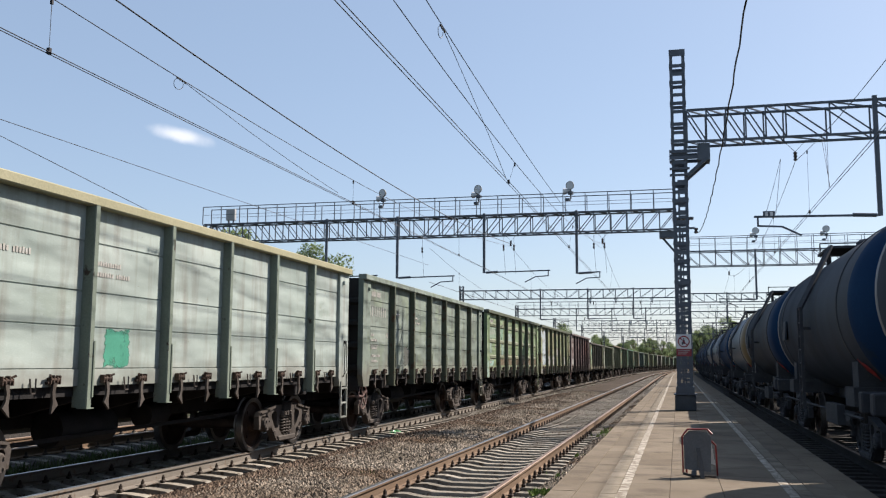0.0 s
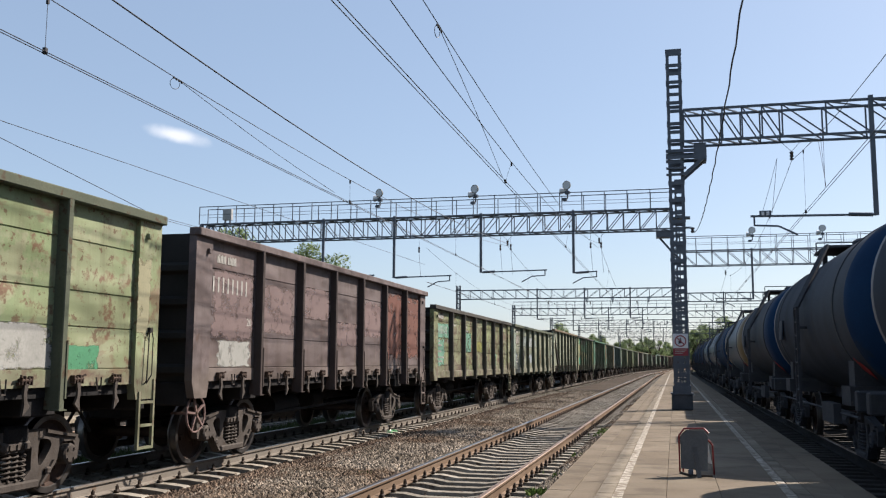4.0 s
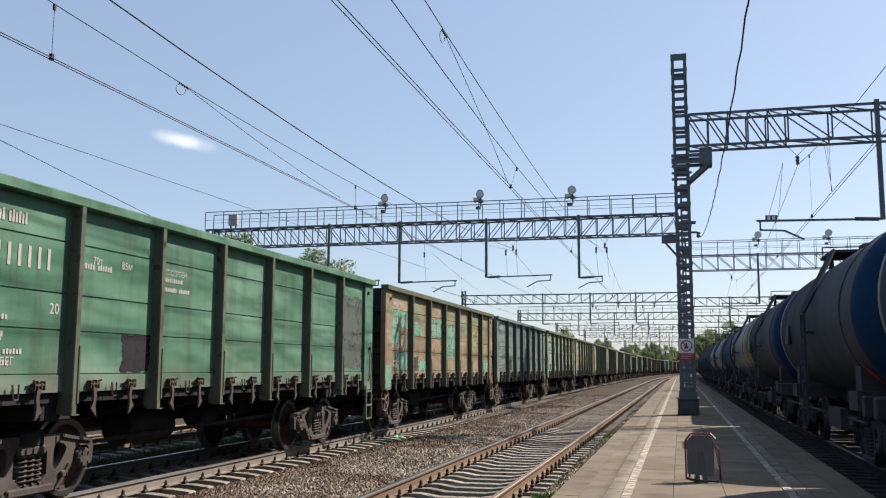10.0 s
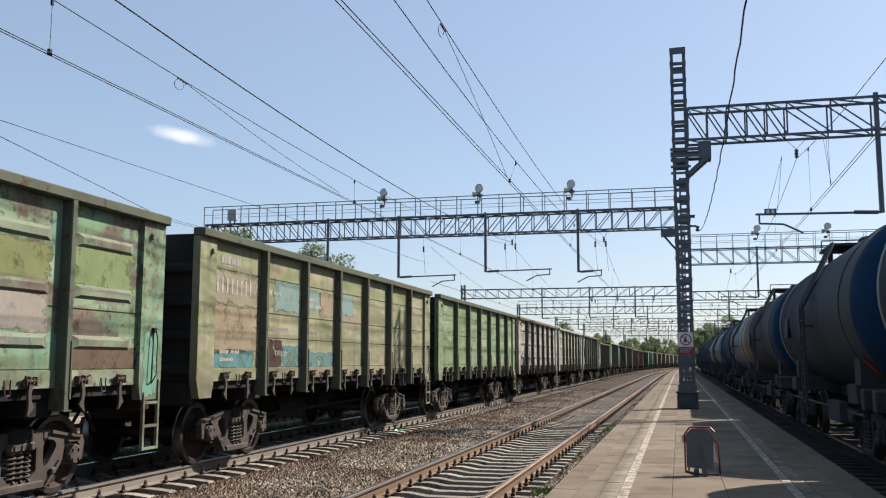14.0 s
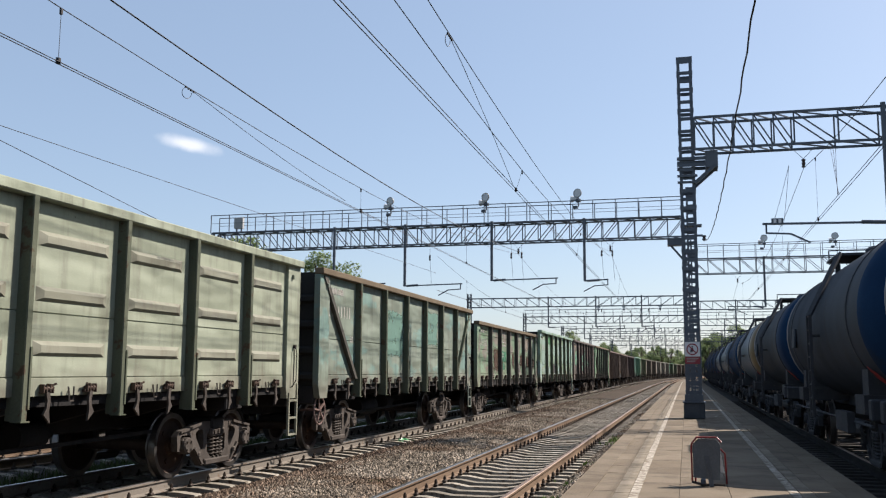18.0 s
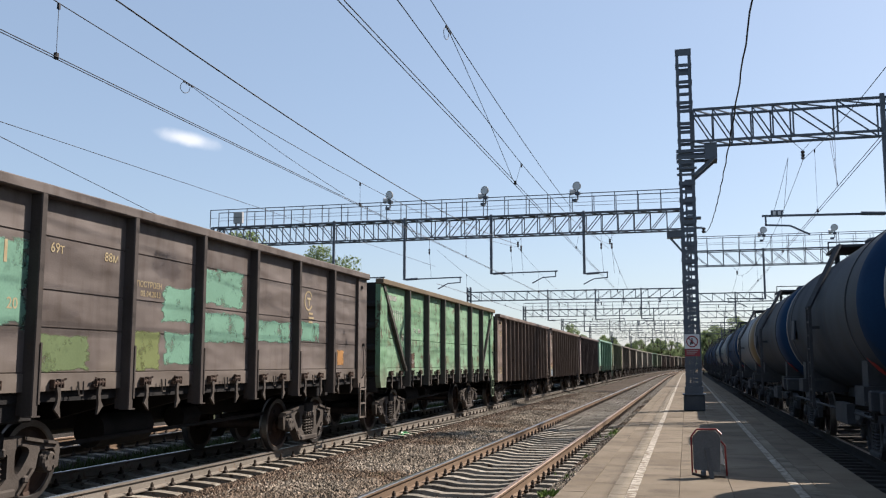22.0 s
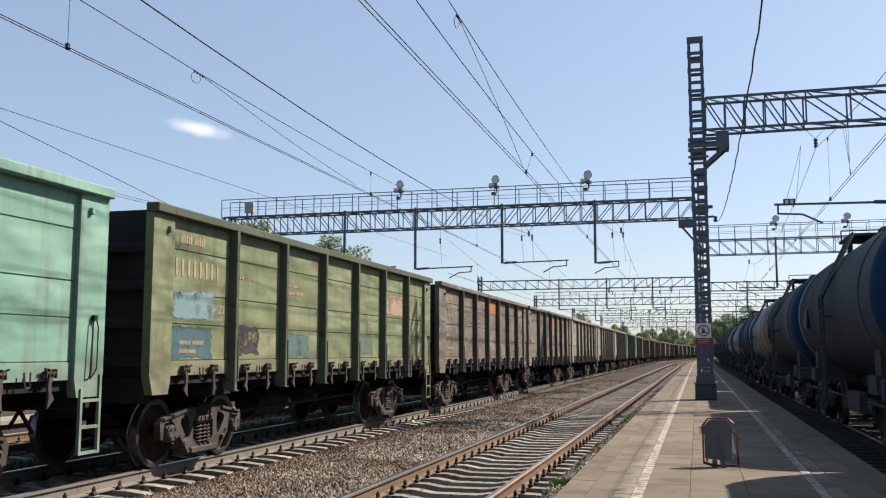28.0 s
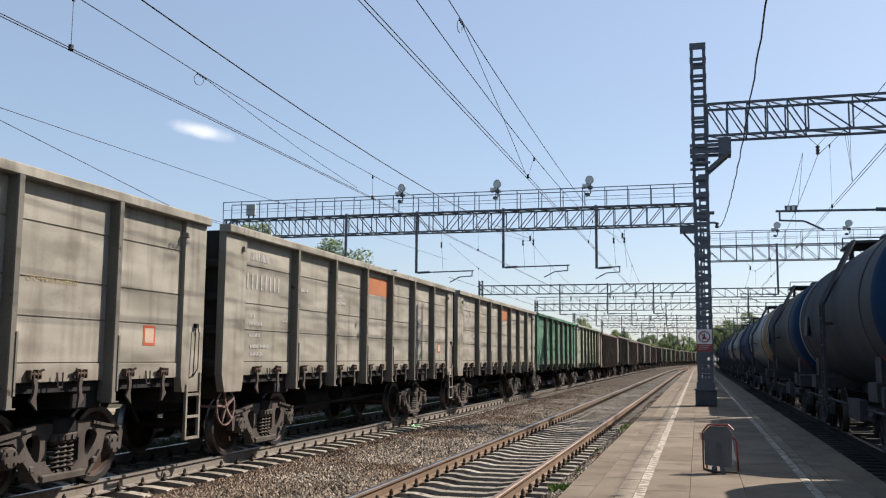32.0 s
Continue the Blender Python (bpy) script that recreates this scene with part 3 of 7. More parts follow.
def floodlight(s, off, z, turn, pair=True):
    at = yard(s, off, z)
    ob = empty("floodlight", at, "round grey floodlight clamped to the gantry railing", "floodlight", "floodlights on the gantries", turn)
    drum = Shape().lathe([(-0.10, 0.0), (-0.10, 0.13), (0.0, 0.2), (0.1, 0.235), (0.12, 0.235), (0.12, 0.21)], 20, axis=1)
    part("drum", (drum, M["lamp"], True), ob, (0, 0, 0.35))
    part("lens", (Shape().lathe([(0.11, 0.0), (0.11, 0.21)], 20, axis=1), M["glass"], True), ob, (0, 0, 0.35))
    part("bracket", (Shape().bar((0, 0, -0.35), (0, 0, 0.15), 0.06).box(-0.12, 0.12, -0.08, 0.08, -0.12, 0.05), M["steel"]), ob)
    if pair:
        part("spotlight", (Shape().lathe([(-0.18, 0.05), (-0.05, 0.13), (0.14, 0.17), (0.14, 0.0)], 14, (0.25, 0, 0.08), 0), M["white"], True), ob, label="white cone-shaped spotlight")
        part("ballast_box", (Shape().box(0.05, 0.28, -0.1, 0.1, -0.45, -0.3, 0.02), M["steel"]), ob)
    return ob


# the tall mast on the platform and the cross-span to the siding side
MAST_S, MAST_X = 29.3, 0.2
mast = lattice_mast("platform_mast", MAST_S, MAST_X, 0.62, 11.44, 0.47, 0.50, "tall dark steel lattice mast with batten plates on a concrete plinth")
part("plinth", (Shape().box(-0.31, 0.31, -0.33, 0.33, -0.42, 0.05, 0.03), M["plinth"]), mast, label="grey-painted concrete plinth")
part("base_plate", (Shape().box(-0.34, 0.34, -0.36, 0.36, 0.051, 0.09).box(-0.27, 0.27, -0.29, 0.29, 0.09, 0.30), M["steel"]), mast)
for z in (7.28, 7.48):
    for y0, y1 in ((-0.32, -0.26), (0.26, 0.32)):
        part("bracket_beam", (Shape().box(-0.3, 0.549, y0, y1, z, z + 0.1), M["steel"]), mast)
part("bracket_head", (Shape().box(0.55, 0.92, -0.34, 0.34, 7.22, 7.75), M["steel"]), mast, label="heavy welded bracket head carrying the cross-span")
for y in (-0.3, 0.3):
    part("bracket_strut", (Shape().bar((0.22, y, 6.75), (0.85, y, 7.3), 0.1), M["steel"]), mast)
for z in (6.75, 6.95):
    part("clamp", (Shape().box(-0.3, 0.3, -0.33, -0.27, z, z + 0.07), M["steel"]), mast)
truss("cross_span", MAST_S, 0.45, 19.5, 8.42, 9.42, 0.75, (0.58, 0.58, 0.58, 0.58, 0.58), "dark steel lattice cross-span over the tank wagons", drops=((5.83, 5.92, -3.5), (11.5, 5.95, -3.0)))

sign = empty("warning_sign", (0.19, MAST_S - 0.29, 1.83), "white no-walking sign with a red panel below, fixed to the mast", "sign")
part("plate", (Shape().box(-0.22, 0.22, -0.012, 0.0, 0.225, 0.66), M["white"]), sign)
part("red_panel", (Shape().box(-0.22, 0.22, -0.013, 0.0, 0.0, 0.222), M["signred"]), sign, label="red panel with lines of small print")
ring = Shape().lathe([(-0.004, 0.175), (-0.004, 0.14), (0.0, 0.14), (0.0, 0.175), (-0.004, 0.175)], 28, (0, -0.014, 0.44), 1)
ring.bar((-0.11, -0.017, 0.55), (0.11, -0.017, 0.33), 0.006, 0.03)
part("prohibition_ring", (ring, M["signred"]), sign)
part("pictogram", (Shape().box(-0.03, 0.03, -0.017, -0.013, 0.37, 0.49).box(-0.02, 0.02, -0.017, -0.013, 0.50, 0.54).box(-0.06, -0.03, -0.017, -0.013, 0.34, 0.44), M["ink"]), sign)
pr = Shape()
for i in range(3):
    pr.box(-0.17, 0.17 - 0.05 * i, -0.017, -0.014, 0.16 - i * 0.05, 0.18 - i * 0.05)
part("print", (pr, M["letter"]), sign)

# spans over the running tracks (left) and over the siding side (right), one behind the other
SPAN = 48.0
truss("cross_span", SPAN, -26.3, 0.1, 8.37, 9.38, 0.8, 0.82, "long steel lattice cross-span with a railed walkway over the running tracks", railing=2, drops=((-14.6, 6.1, 3.2), (-9.8, 6.3, 3.5), (-4.92, 6.18, 1.2), (-18.7, 6.2, 3.0)))
lattice_mast("platform_mast", SPAN, 0.45, 0.2, 10.9, 0.47, 0.5, "dark steel lattice mast on the platform")
lattice_mast("lattice_mast", SPAN, -26.0, -0.4, 9.4, 0.5, 0.6, "dark steel lattice mast beyond the siding")
tb = Shape().box(-0.75, 0.1, SPAN - 0.3, SPAN + 0.3, 7.95, 8.3).bar((0.2, SPAN, 7.0), (-0.6, SPAN, 7.98), 0.1).box(-0.1, 0.95, SPAN - 0.3, SPAN + 0.3, 8.9, 8.98).box(0.1, 1.0, SPAN - 0.3, SPAN - 0.24, 8.35, 8.45)
tagged(new("span_bracket", tb.mesh("span_bracket", M["steel"])), "dark steel bracket between mast and cross-span", "bracket")
for x in (-15.45, -10.1, -5.2):
    floodlight(SPAN - 0.4, x, 10.45, 160)
cab = empty("equipment_box", (-24.6, SPAN - 0.35, 9.5), "small grey equipment box hung on the gantry railing", "box")
part("cabinet", (Shape().box(-0.27, 0.27, -0.12, 0.12, 0.1, 0.75, 0.02), M["cabinet"]), cab)
for x in (-0.15, 0.15):
    part("conduit", (Shape().bar((x, 0, -0.1), (x, 0, 0.1), 0.07), M["steel"]), cab)

RIGHT = 67.0
truss("cross_span", RIGHT, 0.6, 22.0, 8.4, 9.42, 0.8, 1.05, "steel lattice cross-span with a railed walkway over the tank wagons", railing=2, drops=((5.36, 6.0, -2.5), (11.0, 6.0, -2.5)))
lattice_mast("platform_mast", RIGHT, 0.35, 0.2, 10.9, 0.47, 0.5, "dark steel lattice mast on the platform")
for x in (5.45, 10.0):
    floodlight(RIGHT - 0.4, x, 10.42, 170)
lattice_mast("lattice_mast", RIGHT, 22.3, -0.45, 9.6, 0.5, 0.6, "dark steel lattice mast beyond the tank wagons")
lattice_mast("lattice_mast", MAST_S, 19.7, -0.45, 9.6, 0.5, 0.6, "dark steel lattice mast beyond the tank wagons")

for s, rail_kind, left in ((98.0, 0, True), (106.0, 0, False), (133.0, 2, True), (143.0, 2, False), (170.0, 0, True), (182.0, 0, False), (208.0, 2, True), (245.0, 0, True), (222.0, 2, False), (285.0, 0, True)):
    if left:
        truss("cross_span", s, -22.7, 0.2, 8.4, 9.35, 0.8, 1.3, "distant steel lattice cross-span over the running tracks", railing=rail_kind, drops=((-14.0, 6.15, 3.0), (-9.0, 6.2, 3.0), (-4.3, 6.2, 1.2)))
        lattice_mast("lattice_mast", s, -22.7, -0.4, 9.9, 0.45, 0.5, "dark steel lattice mast beyond the siding")
        if rail_kind:
            for x in (-12.0, -8.4, -3.4):
                floodlight(s - 0.4, x, 10.3, 165, False)
    else:
        truss("cross_span", s, 0.4, 20.0, 8.4, 9.35, 0.8, 1.3, "distant steel lattice cross-span over the tank wagons", railing=rail_kind, drops=((5.4, 6.0, -2.5),))
        lattice_mast("lattice_mast", s, 20.2, -0.45, 9.6, 0.45, 0.5, "dark steel lattice mast beyond the tank wagons")
    lattice_mast("platform_mast", s, 0.3 if s < 190 else -0.4, -0.4 if s > 190 else 0.2, 10.6, 0.45, 0.5, "distant steel lattice mast in the platform row")


def wire(name, pts, r, label, mat=None, sides=5, wave=0.0):
    """A thin wire through points."""
    v, f = [], []
    for j, p in enumerate(pts):
        for i in range(sides):
            a = 2 * math.pi * i / sides
            v.append((p[0] + r * math.cos(a) + wave * math.sin(j * 1.9), p[1], p[2] + r * math.sin(a)))
    for j in range(len(pts) - 1):
        for i in range(sides):
            f.append((j * sides + i, j * sides + (i + 1) % sides, (j + 1) * sides + (i + 1) % sides, (j + 1) * sides + i))
    return tagged(new(name, mesh_of(name, v, f, mat or M["wire"])), label, "wire", "overhead wires")


def sag(s0, s1, z0, z1, drop, off0, off1, n=24):
    out = []
    for i in range(n + 1):
        t = i / n
        s = s0 + (s1 - s0) * t
        out.append(tuple(yard(s, off0 + (off1 - off0) * t, z0 + (z1 - z0) * t - 4 * drop * t * (1 - t))))
    return out


LEFT_SUPPORTS = (-6.0, 48.0, 98.0, 133.0, 170.0, 208.0, 245.0, 285.0, 330.0)
RIGHT_SUPPORTS = (-10.0, 29.3, 67.0, 106.0, 143.0, 182.0, 222.0, 265.0)
for off, sup, zc, low in ((-8.45, LEFT_SUPPORTS, 5.88, 6.50), (-3.78, LEFT_SUPPORTS, 5.83, 6.31), (-12.9, LEFT_SUPPORTS[1:], 5.9, 6.3), (3.62, RIGHT_SUPPORTS, 5.75, 6.7)):
    for dx in (-0.035, 0.035):
        line = [tuple(yard(s, off + dx, zc)) for s in steps(sup[0], sup[-1], 9, 12)]
        wire("contact_wire", line, 0.0075, "taut copper contact wire above a track")
    for a, b in zip(sup, sup[1:]):
        n = 16 if a < 60 else 8
        high = off + 0.15 if off == -3.78 else off
        wire("messenger_wire", sag(a, b, 7.75, 7.75, 7.75 - low, high, high, n), 0.008, "sagging messenger wire above a track")
        if b < 150:
            first = {-8.45: 10.77, -3.78: 21.2, -12.9: 14.0, 3.62: 14.2}[off] if a < 20 else a + 7
            for i in range(5):
                s = first + 12.6 * i
                t = (s - a) / (b - a)
                if not 0.05 < t < 0.95:
                    continue
                zt = 7.75 - 4 * (7.75 - low) * t * (1 - t)
                p, q = yard(s, high, zt), yard(s, off, zc)
                dr = Shape().bar(tuple(q), tuple(p), 0.006).bar((q.x, q.y, zc - 0.02), (q.x, q.y, zc + 0.07), 0.05).bar((p.x, p.y, zt - 0.09), (p.x, p.y, zt), 0.035)
                tagged(new("dropper", dr.mesh("dropper", M["wire"])), "thin dropper wire with clamps holding up the contact wire", "wire", "droppers")
        ins = yard(b, high, 7.75)
        st = Shape().lathe([(0.0, 0.02), (0.02, 0.06), (0.06, 0.06), (0.08, 0.03), (0.12, 0.06), (0.16, 0.06), (0.18, 0.03), (0.22, 0.06), (0.26, 0.06), (0.28, 0.02)], 8, tuple(ins), 2)
        st.bar((ins.x, ins.y, ins.z + 0.28), (ins.x - 0.35, ins.y, 8.4), 0.012).bar((ins.x, ins.y, ins.z + 0.28), (ins.x + 0.35, ins.y, 8.4), 0.012)
        tagged(new("insulator", st.mesh("insulator", M["insulator"])), "small brown insulator string hung from the cross-span", "insulator", "insulators")
# thicker feeder wires and the jumpers with their loops
wire("feeder_wire", sag(-6, 48, 8.46, 7.8, 1.15, -8.5, -8.2), 0.014, "thick dark feeder wire above the running track")
wire("feeder_wire", [(-3.63, 3 + i * 1.5, 6.86 + 0.00143 * (3 + i * 1.5 - 27.5) ** 2) for i in range(30)] + [(-3.63, 47.6, 7.5)], 0.008, "dark wire above the empty track")
wire("feeder_wire", [(-13.0, 8 + i * 2.5, 6.28 + 0.0145 * (i * 2.5 - 1)) for i in range(17)], 0.008, "thin wire above the siding")
wire("feeder_wire", [(-13.0, 9.0 + i, 6.78 - 0.118 * i) for i in range(13)], 0.008, "thin slanting wire above the siding")
for z0, z1 in ((8.80, 9.22), (8.62, 9.12)):
    wire("feeder_wire", sag(18, 47.8, z0, z1, -0.06, -26.3, -26.3, 10), 0.012, "thin wire beyond the siding")
for (ax, ay, az), (bx, by, bz), bow in (((-8.45, 14.3, 6.57), (-8.45, 22.2, 5.96), -0.065), ((-3.63, 14.2, 7.08), (-3.78, 20.9, 5.86), 0.06)):
    wire("jumper_wire", [(ax + (bx - ax) * i / 6, ay + (by - ay) * i / 6, az + (bz - az) * i / 6 + bow * math.sin(math.pi * i / 6)) for i in range(7)], 0.006, "slack jumper wire between messenger and contact wire")
    wire("jumper_loop", [(ax - 0.02, ay - 0.05 - 0.16 * math.sin(a), az - 0.09 + 0.10 * math.cos(a) - 0.03 * math.sin(a)) for a in [0.3 + 4.6 * i / 14 for i in range(15)]], 0.006, "small loop of spare jumper wire")
    grip = Shape()
    for i in range(4):
        grip.box(ax - 0.014, ax + 0.014, ay - 0.14 + 0.09 * i, ay - 0.10 + 0.09 * i, az - 0.018 - 0.004 * i, az + 0.014 - 0.004 * i)
    tagged(new("wire_clamp", grip.mesh("wire_clamp", M["wire"])), "row of small dark clamps joining two wires", "clamp", "wire clamps")
# jumpers and hangers about the two nearest spans
for dx in (-0.05, 0.03, 0.10):
    wire("jumper_wire", [(3.62 + dx * (1 - i / 6), 23.9 - 0.1 * i + dx, 7.15 - 1.33 * i / 6) for i in range(7)], 0.005, "thin jumper wire bundle down to the contact wire")
for ax, az in ((2.66, 6.06), (2.95, 6.06)):
    wire("hanger_wire", [(3.15, 28.9, 7.75), ((3.15 + ax) / 2, 28.9, (7.75 + az) / 2 - 0.05), (ax, 28.9, az)], 0.006, "thin hanger wire from the cross-span to the steady arm")
for ax in (-4.04, -3.5, -8.75, -8.2, -13.2):
    wire("hanger_wire", [(ax, SPAN - 0.46, 8.37), (ax + 0.02, SPAN - 0.46, 7.3), (ax + 0.1, SPAN - 0.46, 6.2)], 0.007, "thin hanger wire under the cross-span")
    pin = Shape().lathe([(0.0, 0.02), (0.03, 0.05), (0.12, 0.05), (0.15, 0.025), (0.19, 0.05), (0.28, 0.05), (0.31, 0.02)], 8, (ax, SPAN - 0.46, 7.45), 2)
    tagged(new("insulator", pin.mesh("insulator", M["insulator"])), "small brown insulator string hung from the cross-span", "insulator", "insulators")
twist = [tuple(p) for p in sag(-6, 47.6, 8.6, 8.15, 2.15, 1.0, 1.05, 90)]
wire("supply_cable", twist, 0.014, "twisted black insulated supply cable strung along the platform", M["cable"], 5, 0.011)
hang = Shape().lathe([(0, 0.03), (0.05, 0.1), (0.12, 0.1), (0.15, 0.04), (0.2, 0.1), (0.27, 0.1), (0.3, 0.03)], 10, (1.05, 47.6, 8.1), 2)
tagged(new("insulator", hang.mesh("insulator", M["insulator"])), "brown insulator on the mast bracket", "insulator", "insulators")
pl = empty("number_plate_frame", (2.75, MAST_S - 0.5, 5.98), "small framed track board on the steady arm", "sign")
part("board", (Shape().box(-0.17, 0.17, -0.01, 0.01, 0.0, 0.17), M["steel"]), pl)
part("digit_bars", (Shape().box(-0.11, -0.03, -0.014, -0.011, 0.03, 0.14).box(0.03, 0.11, -0.014, -0.011, 0.03, 0.14), M["white"]), pl)

# ---- the folding stand on the platform ----
stand = empty("folding_stand", (0.22, 12.1, PLAT_Z), "folding grey notice stand with a red tube frame", "stand", turn=-4)


def tube_run(name, pts, w, mat, label):
    sh = Shape()
    for a, b in zip(pts, pts[1:]):
        sh.bar(a, b, w, sides=8)
    part(name, (sh, mat), stand, label=label)


# the near frame carries the grey board, the far one leans away with its white sheet
tube_run("near_frame", [(-0.19, 0.02, 0.05), (-0.195, 0.07, 0.50), (-0.13, 0.085, 0.585), (0.11, 0.085, 0.59), (0.17, 0.075, 0.53)], 0.022, M["red"], "bent red steel tube frame")
tube_run("far_frame", [(0.21, 0.36, 0.0), (0.20, 0.24, 0.38), (0.15, 0.22, 0.44), (-0.12, 0.22, 0.44), (-0.17, 0.24, 0.38), (-0.17, 0.36, 0.0)], 0.024, M["red"], "bent red steel tube frame")
bd = Shape()
face = [(-0.175, 0.10), (0.145, 0.075), (0.155, 0.49), (0.10, 0.565), (-0.11, 0.57), (-0.18, 0.50)]
bd.add([(x, 0.10 * z / 0.57, z) for x, z in face] + [(x, 0.10 * z / 0.57 + 0.018, z) for x, z in face], [(0, 1, 2, 3, 4, 5), (11, 10, 9, 8, 7, 6)] + [(i, (i + 1) % 6, 6 + (i + 1) % 6, 6 + i) for i in range(6)])
part("board", (bd, M["board"]), stand, label="plain grey back of the notice board")
part("strut", (Shape().bar((0.045, -0.03, 0.0), (-0.015, 0.055, 0.36), 0.055, 0.02), M["board"]), stand, label="grey sheet-metal prop")
part("front_sheet", (Shape().add([(0.13, 0.23, 0.16), (0.19, 0.23, 0.14), (0.15, 0.21, 0.41), (0.13, 0.21, 0.42), (0.13, 0.24, 0.16), (0.19, 0.24, 0.14), (0.15, 0.22, 0.41), (0.13, 0.22, 0.42)], [(0, 1, 2, 3), (7, 6, 5, 4), (0, 4, 5, 1), (1, 5, 6, 2), (2, 6, 7, 3), (3, 7, 4, 0)]), M["white"]), stand, label="white edge of the front sheet")
part("foot_rail", (Shape().bar((-0.19, 0.02, 0.05), (-0.07, -0.01, 0.02), 0.03).bar((-0.07, -0.01, 0.02), (0.20, 0.02, 0.02), 0.026), M["iron"]), stand)
part("weight", (Shape().box(-0.09, -0.03, -0.01, 0.08, 0.0, 0.09, 0.012), M["steel"]), stand, label="small dark weight on the foot")

# ---- platform lines ----
for off, w in ((-0.62, 0.105), (1.175, 0.10)):
    ob = new("platform_line", sweep("platform_line", [(off - w / 2, PLAT_Z), (off - w / 2, PLAT_Z + 0.005), (off + w / 2, PLAT_Z + 0.005), (off + w / 2, PLAT_Z)], steps(-11.5, 185, 3, 8), M["stripe"]))
    tagged(ob, "worn white safety line painted along the platform", "marking", kind="structure")

# ---- bag dropped beside the rail ----
bag = Shape()
rb = random.Random(5)
rings, seg = 5, 12
vv, ff = [], []
for j in range(rings + 1):
    a = math.pi / 2 * j / rings
    for i in range(seg):
        b = 2 * math.pi * i / seg
        r = 0.26 * math.cos(a) * (1 + rb.uniform(-0.22, 0.22))
        vv.append((r * math.cos(b) * 0.7, r * math.sin(b) * 1.2, 0.09 * math.sin(a) * (1 + rb.uniform(-0.4, 0.4))))
for j in range(rings):
    for i in range(seg):
        ff.append((j * seg + i, j * seg + (i + 1) % seg, (j + 1) * seg + (i + 1) % seg, (j + 1) * seg + i))
bag.add(vv, ff)
bag_ob = new("plastic_bag", bag.mesh("plastic_bag", M["bag"]))
bag_ob.location = (-7.22, 23.5, -0.27)
tagged(bag_ob, "crumpled bright green plastic bag on the ballast", "bag")

# ---- trees ----


def leaf_cloud(rng, clumps, leaves, size):
    """Leaves gathered in clumps: small bent quads at all angles."""
    v, f = [], []
    for (cx, cy, cz, cr) in clumps:
        for _ in range(leaves):
            while True:
                p = Vector((rng.uniform(-1, 1), rng.uniform(-1, 1), rng.uniform(-1, 1)))
                if 0.35 < p.length < 1:
                    break
            q = Vector((cx, cy, cz)) + p * cr * rng.uniform(0.75, 1.12)
            a = Vector((rng.uniform(-1, 1), rng.uniform(-1, 1), rng.uniform(-1, 1))).normalized()
            b = a.orthogonal().normalized()
            s = size * rng.uniform(0.6, 1.4)
            n = a.cross(b) * s * 0.25
            o = len(v)
            v += [tuple(q - a * s), tuple(q + b * s * 0.55 + n), tuple(q + a * s), tuple(q - b * s * 0.55 + n)]
            f += [(o, o + 1, o + 2), (o, o + 2, o + 3)]
    return v, f


def tree(height, spread, seed, leaf_mat, leaves, size):
    rng = random.Random(seed)
    ob = empty("tree", (0, 0, 0), "leafy green deciduous tree behind the tracks", "tree", "trees behind the tracks")
    sh = Shape()
    trunk_h = height * 0.45
    prof = [(-0.4, 0.024 * height), (trunk_h * 0.5, 0.017 * height), (trunk_h, 0.012 * height), (height * 0.85, 0.003 * height)]
    sh.lathe(prof, 9, (0, 0, 0), 2)
    clumps = []
    for i in range(24):
        a = rng.uniform(0, 2 * math.pi)
        z = height * rng.uniform(0.32, 0.92)
        k = 1 - ((z / height - 0.55) / 0.5) ** 2
        r = spread * rng.uniform(0.2, 0.95) * max(0.25, k)
        c = (r * math.cos(a), r * math.sin(a), z)
        clumps.append((*c, spread * rng.uniform(0.16, 0.34)))
        sh.bar((0, 0, z * 0.62), c, 0.012 * height, sides=5)
    clumps.append((0, 0, height * 0.92, spread * 0.22))
    part("trunk", (sh, M["bark"], True), ob)
    v, f = leaf_cloud(rng, clumps, leaves, size)
    part("crown", mesh_of("crown", v, f, leaf_mat), ob)
    return ob


kinds = [tree(14, 4.6, 1, M["leaf_a"], 270, 0.165), tree(12, 4.2, 2, M["leaf_b"], 270, 0.165), tree(16, 4.0, 3, M["leaf_a"], 170, 0.16)]
spots = [(-42.4, 85, 2), (-34.7, 85.5, 0), (-38.6, 91, 1), (-52, 108, 2)]
rt = random.Random(11)
for i in range(5):
    spots.append((rt.uniform(-37, -30), rt.uniform(285, 320), rt.randrange(3)))
for i in range(44):
    spots.append((-46 + i * 1.2 + rt.uniform(-2, 2), rt.uniform(440, 560), rt.randrange(3)))
for i in range(16):
    spots.append((6 + rt.uniform(0, 14), rt.uniform(270, 360), rt.randrange(3)))
for i in range(18):
    spots.append((rt.uniform(20, 60), rt.uniform(220, 420), rt.randrange(3)))
for i in range(16):
    spots.append((rt.uniform(-95, -44), rt.uniform(150, 330), rt.randrange(3)))
used = [False] * 3
for x, y, k in spots:
    p = Vector((x, y, -0.45))
    sc = rt.uniform(0.75, 1.1) if y > 110 else 0.92
    m = pose(p.x, p.y, p.z, 0, 0, rt.uniform(0, 360)) 
    if not used[k]:
        used[k] = True
        kinds[k].matrix_basis = m
        continue
    t = copy_thing(kinds[k], m)
    t.scale = (sc, sc, sc * rt.uniform(0.85, 1.1))

# ---- open goods wagons ----
PITCH, BODY = 13.92, 12.9
POSTS = (-4.28, -2.51, -0.76, 0.98, 2.70, 4.42)
LONG_POSTS = (-4.15, -2.39, -0.63, 1.08, 2.80, 4.54)


